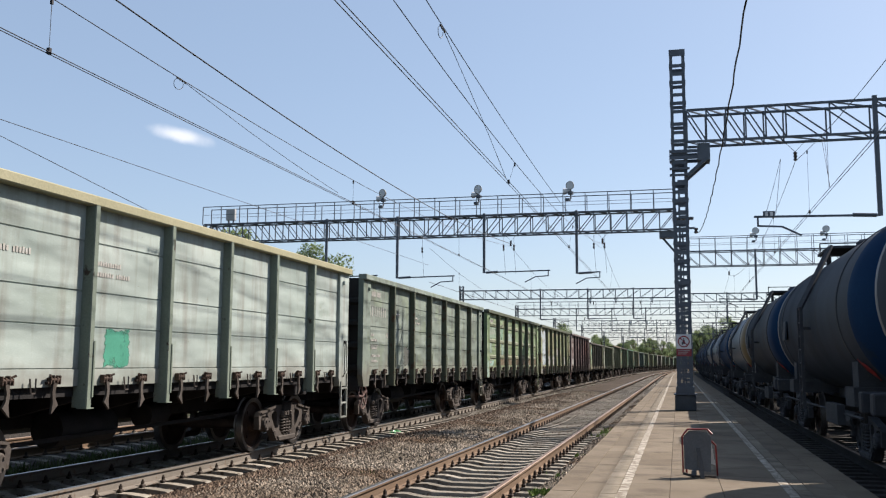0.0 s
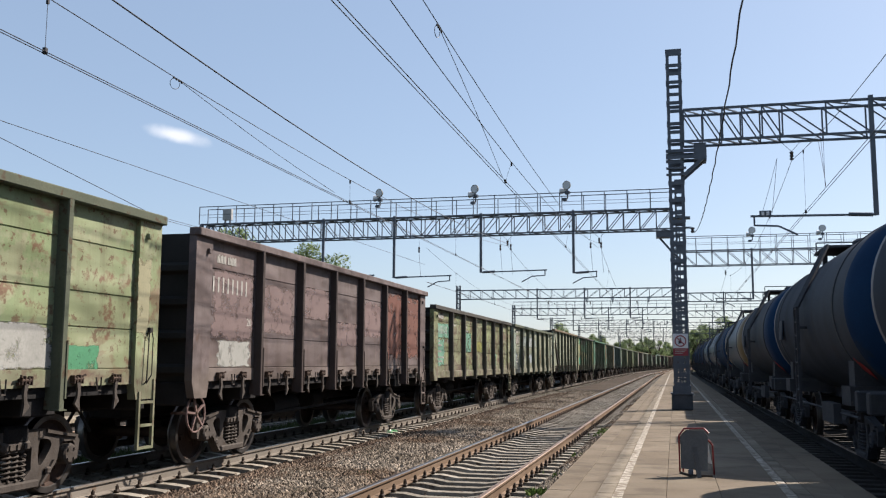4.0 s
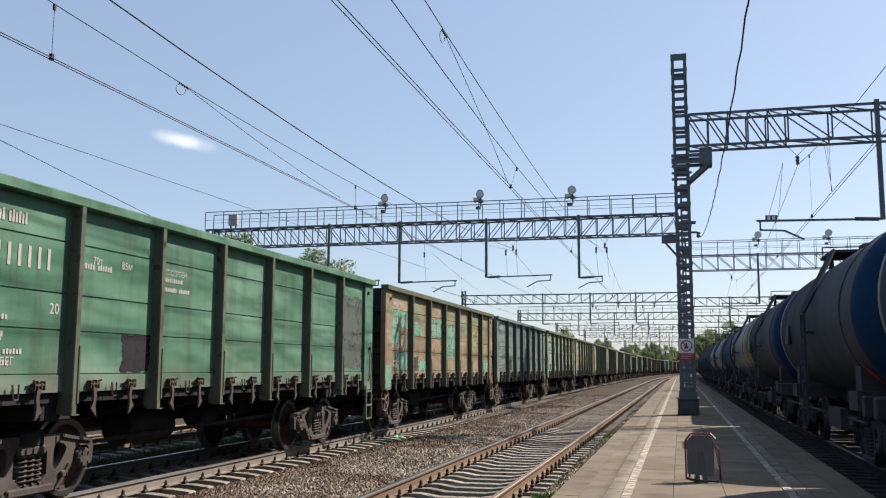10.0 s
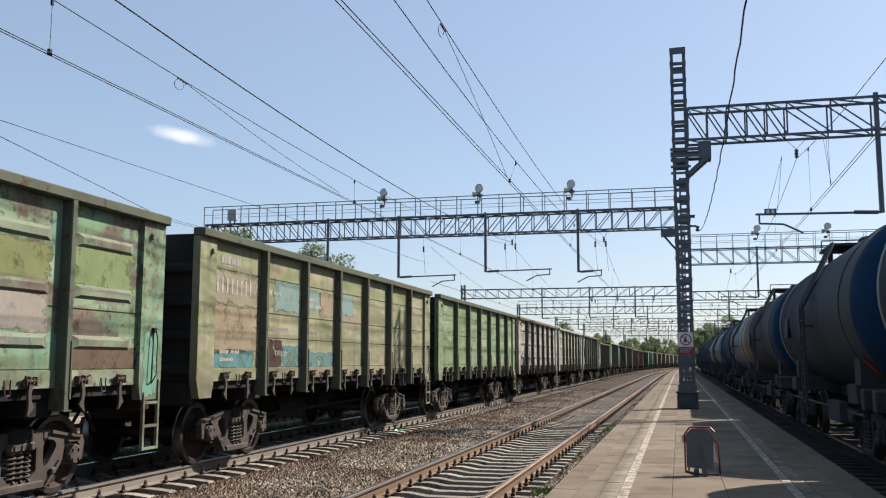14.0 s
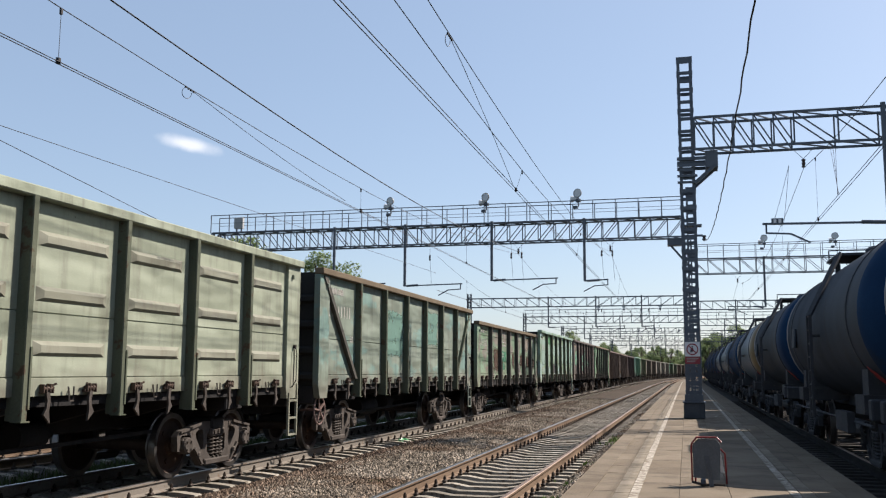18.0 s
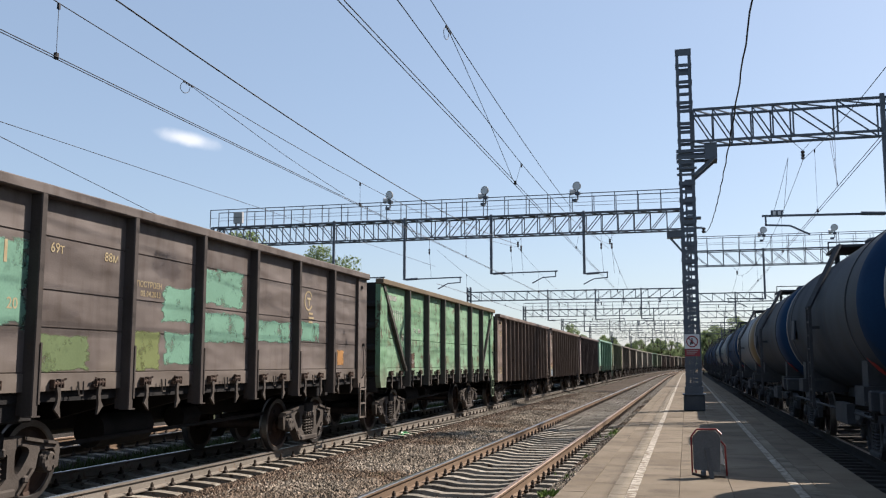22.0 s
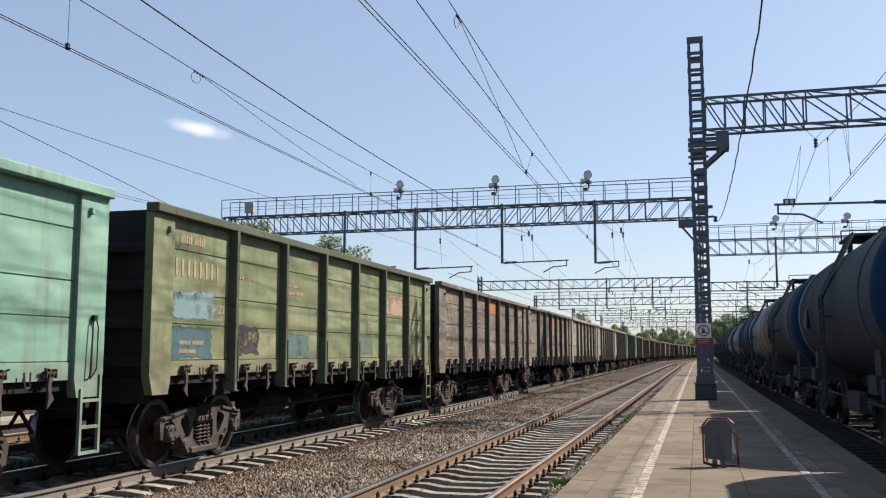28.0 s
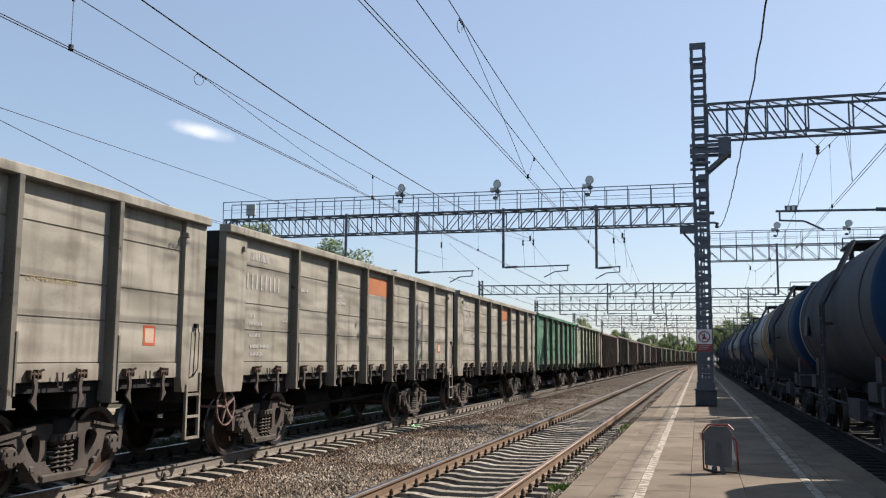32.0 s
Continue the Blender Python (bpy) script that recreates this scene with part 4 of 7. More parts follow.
def bays_of(posts, near, far):
    """The sheets between the posts, from one corner plate to the other."""
    edges = [near] + [p + d for p in posts for d in (-0.07, 0.05)] + [far]
    return list(zip(edges[::2], edges[1::2]))


BAYS = bays_of(POSTS, -5.98, 5.96)
LONG_BAYS = bays_of(LONG_POSTS, -6.0, 6.12)
KEEP = {}


def kept(key, make):
    if key not in KEEP:
        KEEP[key] = make()
    return KEEP[key]


PLAIN = bpy.data.materials.new("wagon_coat")


def panel_mesh(top, seams, foot=None):
    """One bay's sheet, a metre wide, lapped in rows above a sill, or plain down to its foot."""
    def make():
        out = [(1.41, foot), (1.460, foot)] if foot else [(1.41, 1.30), (1.470, 1.30), (1.470, 1.494), (1.448, 1.500), (1.460, 1.513)]
        for z in seams:
            out += [(1.460, z - 0.009), (1.444, z - 0.005), (1.444, z + 0.005), (1.460, z + 0.011)]
        out += [(1.460, top - 0.12), (1.41, top - 0.12)]
        sh = Shape().prism(out, 1, -0.5, 0.5)
        return sh.mesh("bay_panel", PLAIN)
    return kept(("panel", top, seams, foot), make)


def ridge_mesh():
    """A long ridge pressed out of a sheet, a metre wide."""
    def make():
        a, b = 0.40, 0.33
        v = [(1.458, -a, -0.085), (1.458, a, -0.085), (1.458, a, 0.085), (1.458, -a, 0.085), (1.494, -b, -0.045), (1.494, b, -0.045), (1.494, b, 0.035), (1.494, -b, 0.035)]
        return Shape().add(v, [(4, 5, 6, 7), (0, 1, 5, 4), (1, 2, 6, 5), (2, 3, 7, 6), (3, 0, 4, 7), (0, 3, 2, 1)]).mesh("pressed_ridge", PLAIN)
    return kept("ridge", make)


def post_mesh(top, low, w):
    """A straight pressed post, open below, with the thin edge bar that stiffens its foot."""
    def make():
        sh = Shape()
        a, b, d = w / 2 + 0.012, w / 2, 1.588
        v = []
        for z in (low, top - 0.1):
            v += [(1.40, -a, z), (1.458, -a, z), (d - 0.012, -b, z), (d, -b + 0.012, z), (d, b - 0.012, z), (d - 0.012, b, z), (1.458, a, z), (1.40, a, z)]
        f = [(i, (i + 1) % 8, 8 + (i + 1) % 8, 8 + i) for i in range(8)]
        f += [tuple(range(8)), tuple(range(8, 16))[::-1]]
        sh.add(v, f)
        if w > 0.08:
            sh.box(d + 0.001, d + 0.012, b - 0.018, b + 0.010, low + 0.12, low + 0.78)
        sh.box(1.47, d + 0.02, -b - 0.02, b + 0.02, low - 0.014, low)
        return sh.mesh("side_post", PLAIN)
    return kept(("post", top, low, w), make)


def latch_mesh(turn):
    """A hatch latch: hinge lugs and bolts on the sill, the curved pawl hanging below."""
    def make():
        t = turn
        sh = Shape()
        sh.prism([(-0.11 * t, 1.335), (0.09 * t, 1.330), (0.10 * t, 1.362), (-0.10 * t, 1.372)], 0, 1.472, 1.515)
        for y, lo, hi, w in ((-0.095, 1.33, 1.43, 0.022), (-0.045, 1.345, 1.415, 0.028), (0.015, 1.34, 1.435, 0.022), (0.065, 1.335, 1.405, 0.020)):
            sh.box(1.472, 1.535, t * y - w / 2, t * y + w / 2, lo, hi, 0.005)
        sh.lathe([(-0.075, 0.0), (-0.075, 0.020), (0.075, 0.020), (0.075, 0.0)], 7, (1.515, -0.01 * t, 1.385), 1)
        sh.bar((1.50, 0.04 * t, 1.405), (1.535, 0.10 * t, 1.435), 0.022)
        sh.slot = 1
        for x0, x1 in ((1.497, 1.527),):
            sh.prism([(-0.045 * t, 1.345), (0.018 * t, 1.345), (0.030 * t, 1.24), (0.014 * t, 1.13), (0.036 * t, 1.0), (-0.075 * t, 1.10), (-0.030 * t, 1.17), (-0.020 * t, 1.25)], 0, x0, x1)
        return sh.mesh("hatch_latch", [M["rusty_iron"], M["iron"]])
    return kept(("latch", turn), make)


def ring_mesh():
    def make():
        sh = Shape().bar((1.52, -0.05, 1.40), (1.53, -0.035, 1.24), 0.016).bar((1.52, 0.05, 1.40), (1.53, 0.035, 1.24), 0.016).bar((1.53, -0.035, 1.24), (1.53, 0.035, 1.24), 0.016)
        return sh.mesh("lashing_ring", M["iron"])
    return kept("ring", make)


def rounded(pts, times=2):
    """Cuts the corners of a closed outline."""
    for _ in range(times):
        out = []
        for p, q in zip(pts, pts[1:] + pts[:1]):
            out += [(0.78 * p[0] + 0.22 * q[0], 0.78 * p[1] + 0.22 * q[1]), (0.22 * p[0] + 0.78 * q[0], 0.22 * p[1] + 0.78 * q[1])]
        pts = out
    return pts


def plate_with_holes(sh, outline, holes, x0, x1):
    """A thick plate across x, cut through by holes."""
    loops = [outline] + holes
    flat_pts = [p for lp in loops for p in lp]
    tris = tessellate_polygon([[Vector((p[0], p[1], 0)) for p in lp] for lp in loops])
    n = len(flat_pts)
    v = [(x, p[0], p[1]) for x in (x0, x1) for p in flat_pts]
    f = [tuple(t) for t in tris] + [tuple(i + n for i in t) for t in tris]
    o = 0
    for lp in loops:
        k = len(lp)
        f += [(o + i, o + (i + 1) % k, n + o + (i + 1) % k, n + o + i) for i in range(k)]
        o += k
    sh.add(v, f)


def side_frame_mesh():
    """Cast bogie side: sloping arms over the axle boxes, two windows, the spring opening between."""
    def make():
        sh = Shape()
        half = [(0.0, 0.80), (0.52, 0.80), (0.86, 0.735), (1.10, 0.70), (1.17, 0.62), (1.14, 0.40), (1.07, 0.40), (1.075, 0.585), (1.04, 0.625), (0.83, 0.625), (0.79, 0.585), (0.755, 0.42), (0.70, 0.40), (0.47, 0.155), (0.40, 0.135), (0.0, 0.135)]
        outline = half + [(-y, z) for y, z in half[-2:0:-1]]
        hole = rounded([(0.40, 0.70), (0.60, 0.675), (0.65, 0.60), (0.46, 0.37), (0.40, 0.40)])
        middle = rounded([(-0.285, 0.70), (0.285, 0.70), (0.285, 0.25), (-0.285, 0.25)], 1)
        plate_with_holes(sh, outline, [hole, [(-y, z) for y, z in hole[::-1]], middle], 0.985, 1.085)
        for s in (-1, 1):
            sh.prism([(s * 0.52, 0.795), (s * 0.86, 0.730), (s * 1.10, 0.695), (s * 1.10, 0.665), (s * 0.86, 0.695), (s * 0.52, 0.755)], 0, 1.086, 1.115)
            sh.prism([(s * 0.70, 0.41), (s * 0.47, 0.165), (s * 0.42, 0.165), (s * 0.66, 0.43)], 0, 1.086, 1.12)
            sh.box(1.086, 1.13, s * 0.56 - 0.05, s * 0.56 + 0.05, 0.27, 0.36, 0.02)
        sh.box(0.95, 1.13, -0.40, 0.40, 0.135, 0.235, 0.02)
        return sh.mesh("side_frame", M["iron"])
    return kept("side_frame", make)


def bolster_end_mesh():
    def make():
        sh = Shape().box(0.97, 1.125, -0.235, 0.235, 0.575, 0.69, 0.025).box(0.96, 1.10, -0.19, 0.19, 0.69, 0.78, 0.02)
        for y in (-0.12, 0.0, 0.12):
            sh.box(1.126, 1.14, y - 0.02, y + 0.02, 0.60, 0.66)
        return sh.mesh("bolster_end", M["iron"])
    return kept("bolster_end", make)


def axle_box_mesh():
    def make():
        sh = Shape().box(0.98, 1.12, -0.125, 0.125, 0.42, 0.575, 0.02)
        sh.lathe([(0.0, 0.0), (0.0, 0.115), (0.03, 0.125), (0.15, 0.125), (0.17, 0.10), (0.17, 0.0)], 14, (0.98, 0, 0.475), 0)
        for i in range(4):
            a = math.pi / 4 + i * math.pi / 2
            sh.box(1.14, 1.165, 0.08 * math.cos(a) - 0.014, 0.08 * math.cos(a) + 0.014, 0.475 + 0.08 * math.sin(a) - 0.014, 0.475 + 0.08 * math.sin(a) + 0.014)
        return sh.mesh("axle_box", M["iron"])
    return kept("axle_box", make)


def spring_mesh():
    def make():
        n, turns, v, f = 10, 6, [], []
        for i in range(n * turns + 1):
            a = 2 * math.pi * i / n
            for q in range(5):
                b = 2 * math.pi * q / 5
                r = 0.062 + 0.015 * math.cos(b)
                v.append((r * math.cos(a), r * math.sin(a), 0.25 + 0.054 * i / n + 0.015 * math.sin(b)))
        for i in range(n * turns):
            for q in range(5):
                f.append((i * 5 + q, i * 5 + (q + 1) % 5, (i + 1) * 5 + (q + 1) % 5, (i + 1) * 5 + q))
        return Shape().add(v, f).mesh("spring", M["iron"], True)
    return kept("spring", make)


def wheelset_mesh():
    def make():
        sh = Shape()
        for s in (-1, 1):
            prof = [(-0.07, 0.0), (-0.07, 0.11), (-0.02, 0.13), (-0.005, 0.36), (-0.045, 0.40), (-0.065, 0.41), (-0.065, 0.475), (0.035, 0.478), (0.045, 0.505), (0.065, 0.500), (0.067, 0.42), (0.03, 0.40), (0.02, 0.36), (0.01, 0.13), (0.07, 0.10), (0.07, 0.0)]
            pts = [(s * (0.795 - t), r) for t, r in prof]
            sh.lathe(pts, 36, (0, 0, 0), 0, slots=[0, 0, 0, 0, 1, 1, 1, 1, 1, 1, 1, 0, 0, 0, 0])
            for i in range(3):
                a = i * 2.094
                sh.box(s * 0.80 - 0.008, s * 0.80 + 0.03, 0.24 * math.cos(a) - 0.03, 0.24 * math.cos(a) + 0.03, 0.24 * math.sin(a) - 0.03, 0.24 * math.sin(a) + 0.03)
        sh.lathe([(-1.05, 0.0), (-1.05, 0.07), (-0.72, 0.085), (0.72, 0.085), (1.05, 0.07), (1.05, 0.0)], 12, (0, 0, 0), 0)
        return sh.mesh("wheelset", [M["wheel"], M["tread"]], True)
    return kept("wheelset", make)


WHEELS = []


def bogie(parent, y, turning, grimy=None):
    b = part("bogie", kept("bolster", lambda: Shape().box(-1.12, 1.12, -0.2, 0.2, 0.66, 0.86, 0.03).box(-0.3, 0.3, -0.9, 0.9, 0.55, 0.66).lathe([(0, 0), (0, 0.2), (0.1, 0.2), (0.1, 0)], 14, (0, 0, 0.86), 2).mesh("bogie", M["dirt_and_shade"])), parent, (0, y, 0))
    right, spr, abx = side_frame_mesh(), spring_mesh(), axle_box_mesh()
    for s in (1, -1):
        f = part("side_frame", right, b, material=grimy)
        e = part("bolster_end", bolster_end_mesh(), b, material=grimy)
        for d in (-0.125, 0.0, 0.125) if (s > 0) != (grimy is not None) else ():
            part("spring", spr, b, (s * 1.05, d, 0), material=grimy)
        if s < 0:
            f.rotation_euler = e.rotation_euler = (0, 0, math.pi)
        for d in (-0.925, 0.925):
            x = part("axle_box", abx, b, (0, d, 0), material=grimy)
            if s < 0:
                x.rotation_euler = (0, 0, math.pi)
    for d in (-0.925, 0.925):
        w = part("wheelset", wheelset_mesh(), b, (0, d, 0.475), "wheelset with bright worn treads")
        if turning:
            WHEELS.append((w, d))
    return b


def underframe(ob, low, detail):
    """Centre sill, bolsters, cross-bearers, sills and brake gear."""
    def far():
        sh = Shape().box(-0.28, 0.28, -6.3, 6.3, 0.82, 1.18, 0.02)
        for y in (-4.325, 4.325):
            sh.box(-1.38, 1.38, y - 0.28, y + 0.28, 0.97, 1.24)
        for s in (-1, 1):
            sh.box(s * 1.36 - 0.05, s * 1.36 + 0.05, -6.3, 6.3, 1.18, 1.34)
        return sh.mesh("underframe", M["dirt_and_shade"])
    if not detail:
        part("underframe", kept("underframe", far), ob)
        return
    part("centre_sill", kept("sill", lambda: Shape().box(-0.28, 0.28, -6.3, 6.3, 0.74, 1.18, 0.02).mesh("centre_sill", M["dirt_and_shade"])), ob)
    bo = kept("body_bolster", lambda: Shape().box(-1.38, 1.38, -0.28, 0.28, 0.97, 1.24, 0.02).mesh("body_bolster", M["dirt_and_shade"]))
    for y in (-4.325, 4.325):
        part("body_bolster", bo, ob, (0, y, 0))
    cb = kept("cross_bearer", lambda: Shape().prism([(-1.40, 1.28), (-1.40, 1.12), (-0.5, 0.9), (0.5, 0.9), (1.40, 1.12), (1.40, 1.28)], 1, -0.06, 0.06).mesh("cross_bearer", M["dirt_and_shade"]))
    for y in POSTS[1:-1]:
        part("cross_bearer", cb, ob, (0, y, 0))
    hs = kept("head_beam", lambda: Shape().box(-1.40, 1.40, -0.1, 0.1, 0.95, 1.29, 0.02).mesh("head_beam", M["dirt_and_shade"]))
    for y in (-6.33, 6.33):
        part("head_beam", hs, ob, (0, y, 0))
    ss = kept(("side_beam", low), lambda: Shape().box(-0.05, 0.05, -6.2, 6.2, 1.18 if not low else 1.08, 1.34).mesh("side_beam", M["dirt_and_shade"]))
    for s in (-1, 1):
        part("side_beam", ss, ob, (s * 1.36, 0, 0))
    part("air_reservoir", kept("reservoir", lambda: Shape().lathe([(-0.6, 0), (-0.6, 0.24), (0.6, 0.24), (0.6, 0)], 16, (0.5, -1.2, 0.72), 1).mesh("air_reservoir", M["dirt_and_shade"], True)), ob)
    part("brake_cylinder", kept("cylinder", lambda: Shape().lathe([(-0.25, 0), (-0.25, 0.18), (0.25, 0.18), (0.25, 0.06), (0.5, 0.05), (0.5, 0)], 16, (0.5, 0.6, 0.78), 1).mesh("brake_cylinder", M["dirt_and_shade"], True)), ob)
    part("brake_rod", kept("rod", lambda: Shape().bar((0.75, -3.2, 0.60), (0.75, 3.0, 0.70), 0.05).mesh("brake_rod", M["dirt_and_shade"])), ob)


def coupler_mesh():
    def make():
        sh = Shape().box(-0.1, 0.1, 0, 0.35, 0.94, 1.16, 0.02).box(-0.22, 0.16, 0.3, 0.52, 0.88, 1.2, 0.04).box(-0.26, -0.1, 0.42, 0.64, 0.92, 1.16, 0.03).box(0.06, 0.2, 0.42, 0.58, 0.92, 1.16, 0.03)
        sh.bar((0.3, 0.05, 1.05), (0.36, 0.35, 0.62), 0.05, sides=6)
        return sh.mesh("coupler", M["dirt_and_shade"])
    return kept("coupler", make)


def end_mesh(top):
    def make():
        out = [(-0.03, 1.30), (0.03, 1.30)]
        for z in (1.38, 1.88, 2.38, 2.88):
            out += [(0.03, z), (0.12, z + 0.05), (0.12, z + 0.13), (0.03, z + 0.18)]
        out += [(0.03, top - 0.08), (-0.03, top - 0.08)]
        sh = Shape().prism(out, 0, -1.42, 1.42)
        return sh.mesh("end_wall", PLAIN)
    return kept(("end", top), make)


def ladder_mesh():
    def make():
        sh = Shape().bar((1.52, -0.17, 0.45), (1.52, -0.17, 1.20), 0.04).bar((1.52, 0.17, 0.45), (1.52, 0.17, 1.36), 0.04)
        for z in (0.47, 0.76, 1.06):
            sh.bar((1.52, -0.17, z), (1.52, 0.17, z), 0.035)
        return sh.mesh("step_ladder", PLAIN)
    return kept("ladder", make)


def handle_mesh():
    def make():
        loop = [(1.52, -0.03, 1.30), (1.56, -0.05, 1.34), (1.56, -0.02, 1.96), (1.56, 0.03, 2.0), (1.56, 0.075, 1.90), (1.56, 0.07, 1.42), (1.52, 0.01, 1.30)]
        sh = Shape()
        for a, b in zip(loop, loop[1:]):
            sh.bar(a, b, 0.016, sides=6)
        sh.box(1.52, 1.565, -0.01, 0.05, 1.98, 2.04)
        return sh.mesh("grab_handle", M["dirt_and_shade"])
    return kept("handle", make)


def brake_wheel_mesh():
    def make():
        sh = Shape()
        n, v, f = 20, [], []
        for i in range(n):
            a = 2 * math.pi * i / n
            for q in range(5):
                b = 2 * math.pi * q / 5
                r = 0.27 + 0.018 * math.cos(b)
                v.append((0.016 * math.sin(b), r * math.cos(a), r * math.sin(a)))
        for i in range(n):
            for q in range(5):
                f.append((i * 5 + q, i * 5 + (q + 1) % 5, ((i + 1) % n) * 5 + (q + 1) % 5, ((i + 1) % n) * 5 + q))
        sh.add(v, f)
        for i in range(5):
            a = i * 1.2566 + 0.5
            sh.bar((0, 0, 0), (0, 0.27 * math.cos(a), 0.27 * math.sin(a)), 0.03)
        sh.bar((-0.4, 0, 0), (0.03, 0, 0), 0.04)
        return sh.mesh("brake_wheel", M["wheel_paint"])
    return kept("brake_wheel", make)


def letters(text, height, parent, y, z, mat, x=1.4645):
    """Stencilled words, flat on the panel."""
    def make():
        cu = bpy.data.curves.new("lettering", "FONT")
        cu.body, cu.size, cu.resolution_u = text, height * 1.35, 2
        cu.offset = 0.008 * height
        cu.extrude = 0.001
        ob = bpy.data.objects.new("lettering", cu)
        scene.collection.objects.link(ob)
        bpy.context.view_layer.update()
        me = bpy.data.meshes.new_from_object(ob.evaluated_get(bpy.context.evaluated_depsgraph_get()))
        bpy.data.objects.remove(ob)
        me.transform(pose(0, 0, 0, 90, 0, 90))
        me.materials.clear()
        me.materials.append(mat)
        return me
    ob = part("lettering", kept(("text", text, height, mat.name), make), parent, (x, y, z))
    return ob


def number_bars(parent, y, z, mat, count=8, h=0.24, w=0.115, x=1.4645):
    def make():
        sh = Shape()
        for i in range(count):
            o = i * (w + 0.045)
            sh.box(0, 0.002, o + w * 0.30, o + w * 0.70, 0, h)
        return sh.mesh("fleet_number", mat)
    return part("fleet_number", kept(("bars", count, h, w, mat.name), make), parent, (x, y, z), "stencilled fleet number, worn")


def word_bars(parent, y, z, mat, widths, h=0.06, x=1.4645, gap=0.05):
    def make():
        sh = Shape()
        o = 0
        for w in widths:
            n = max(1, round(w / 0.05))
            for i in range(n):
                sh.box(0, 0.003, o + i * 0.05, o + i * 0.05 + 0.034, 0, h * (1.0 if i % 2 else 0.85))
            o += w + gap
        return sh.mesh("stencil_line", mat)
    return part("stencil_line", kept(("words", tuple(widths), h, mat.name), make), parent, (x, y, z))


def emblem(parent, y, z, mat, r=0.16):
    """A round painted mark: an open ring, a bar in it and short lines of writing below."""
    def make():
        sh, n = Shape(), 22
        v = [(x, rr * math.cos(a), rr * math.sin(a)) for x in (0, 0.002) for rr in (r, r * 0.82) for a in [0.5 + 5.3 * i / n for i in range(n + 1)]]
        m = n + 1
        f = []
        for i in range(n):
            f += [(i, i + 1, m + i + 1, m + i), (2 * m + i, 3 * m + i, 3 * m + i + 1, 2 * m + i + 1), (i, 2 * m + i, 2 * m + i + 1, i + 1), (m + i, m + i + 1, 3 * m + i + 1, 3 * m + i)]
        sh.add(v, f)
        sh.box(0, 0.002, -r * 0.35, r * 0.6, r * 0.12, r * 0.32).box(0, 0.002, r * 0.05, r * 0.25, -r * 0.5, r * 0.1)
        for i in range(3):
            sh.box(0, 0.002, r * 0.1, r * (1.1 + 0.3 * (i % 2)), -r * (1.35 + 0.42 * i), -r * (1.15 + 0.42 * i))
        return sh.mesh("painted_mark", mat)
    return part("painted_mark", kept(("emblem", r, mat.name), make), parent, (1.4645, y, z), "round painted mark")


COAT = {}


def coat(c, rim_width=0.05):
    """A brushed patch of other paint: thin at its uneven edges, worn through in places; a stain fades out slowly."""
    if (c, rim_width) not in COAT:
        m = surface("repainted_patch", c, tuple(min(1, v * 1.2) for v in c), 2.2, 0.6, 0, 0.05, c=tuple(v * 0.75 for v in c), cut_at=0.56, spot=4.0, soft_edge=0.12)
        n, k = m.node_tree.nodes, m.node_tree.links.new

        def node(kind, **values):
            x = n.new("ShaderNode" + kind)
            for slot, v in values.items():
                x.inputs[slot].default_value = v
            return x

        def calc(op, a, b=None):
            x = n.new("ShaderNodeMath")
            x.operation = op
            for i, v in enumerate((a, b)):
                if v is None:
                    continue
                if isinstance(v, (int, float)):
                    x.inputs[i].default_value = v
                else:
                    k(v, x.inputs[i])
            return x.outputs[0]

        tc, oi, sh, cut = (n.new("ShaderNode" + q) for q in ("TexCoord", "ObjectInfo", "VectorMath", "SeparateXYZ"))
        sh.operation = "MULTIPLY_ADD"
        sh.inputs[1].default_value = (71.0, 71.0, 71.0)
        k(oi.outputs["Random"], sh.inputs[0])
        k(tc.outputs["Object"], sh.inputs[2])
        k(tc.outputs["Generated"], cut.inputs[0])
        mp = node("Mapping", Scale=(1.0, 0.55, 1.5))
        k(sh.outputs[0], mp.inputs["Vector"])
        rag, wear = node("TexNoise", Scale=6.0, Detail=6.0, Roughness=0.6), node("TexNoise", Scale=3.0, Detail=9.0, Roughness=0.68)
        k(mp.outputs[0], rag.inputs["Vector"])
        k(sh.outputs[0], wear.inputs["Vector"])
        side = calc("MINIMUM", cut.outputs["Y"], calc("SUBTRACT", 1.0, cut.outputs["Y"]))
        up = calc("MINIMUM", cut.outputs["Z"], calc("SUBTRACT", 1.0, cut.outputs["Z"]))
        inset = calc("ADD", calc("MINIMUM", side, up), calc("MULTIPLY", calc("SUBTRACT", rag.outputs["Fac"], 0.56), 0.42))
        rim, holes = n.new("ShaderNodeMapRange"), n.new("ShaderNodeMapRange")
        rim.inputs["From Min"].default_value, rim.inputs["From Max"].default_value, rim.inputs["To Max"].default_value = 0.0, rim_width, 0.93
        holes.inputs["From Min"].default_value, holes.inputs["From Max"].default_value = 0.33, 0.46
        k(inset, rim.inputs["Value"])
        k(wear.outputs["Fac"], holes.inputs["Value"])
        k(calc("MULTIPLY", rim.outputs[0], holes.outputs[0]), n["Principled BSDF"].inputs["Alpha"])
        COAT[c, rim_width] = m
    return COAT[c, rim_width]


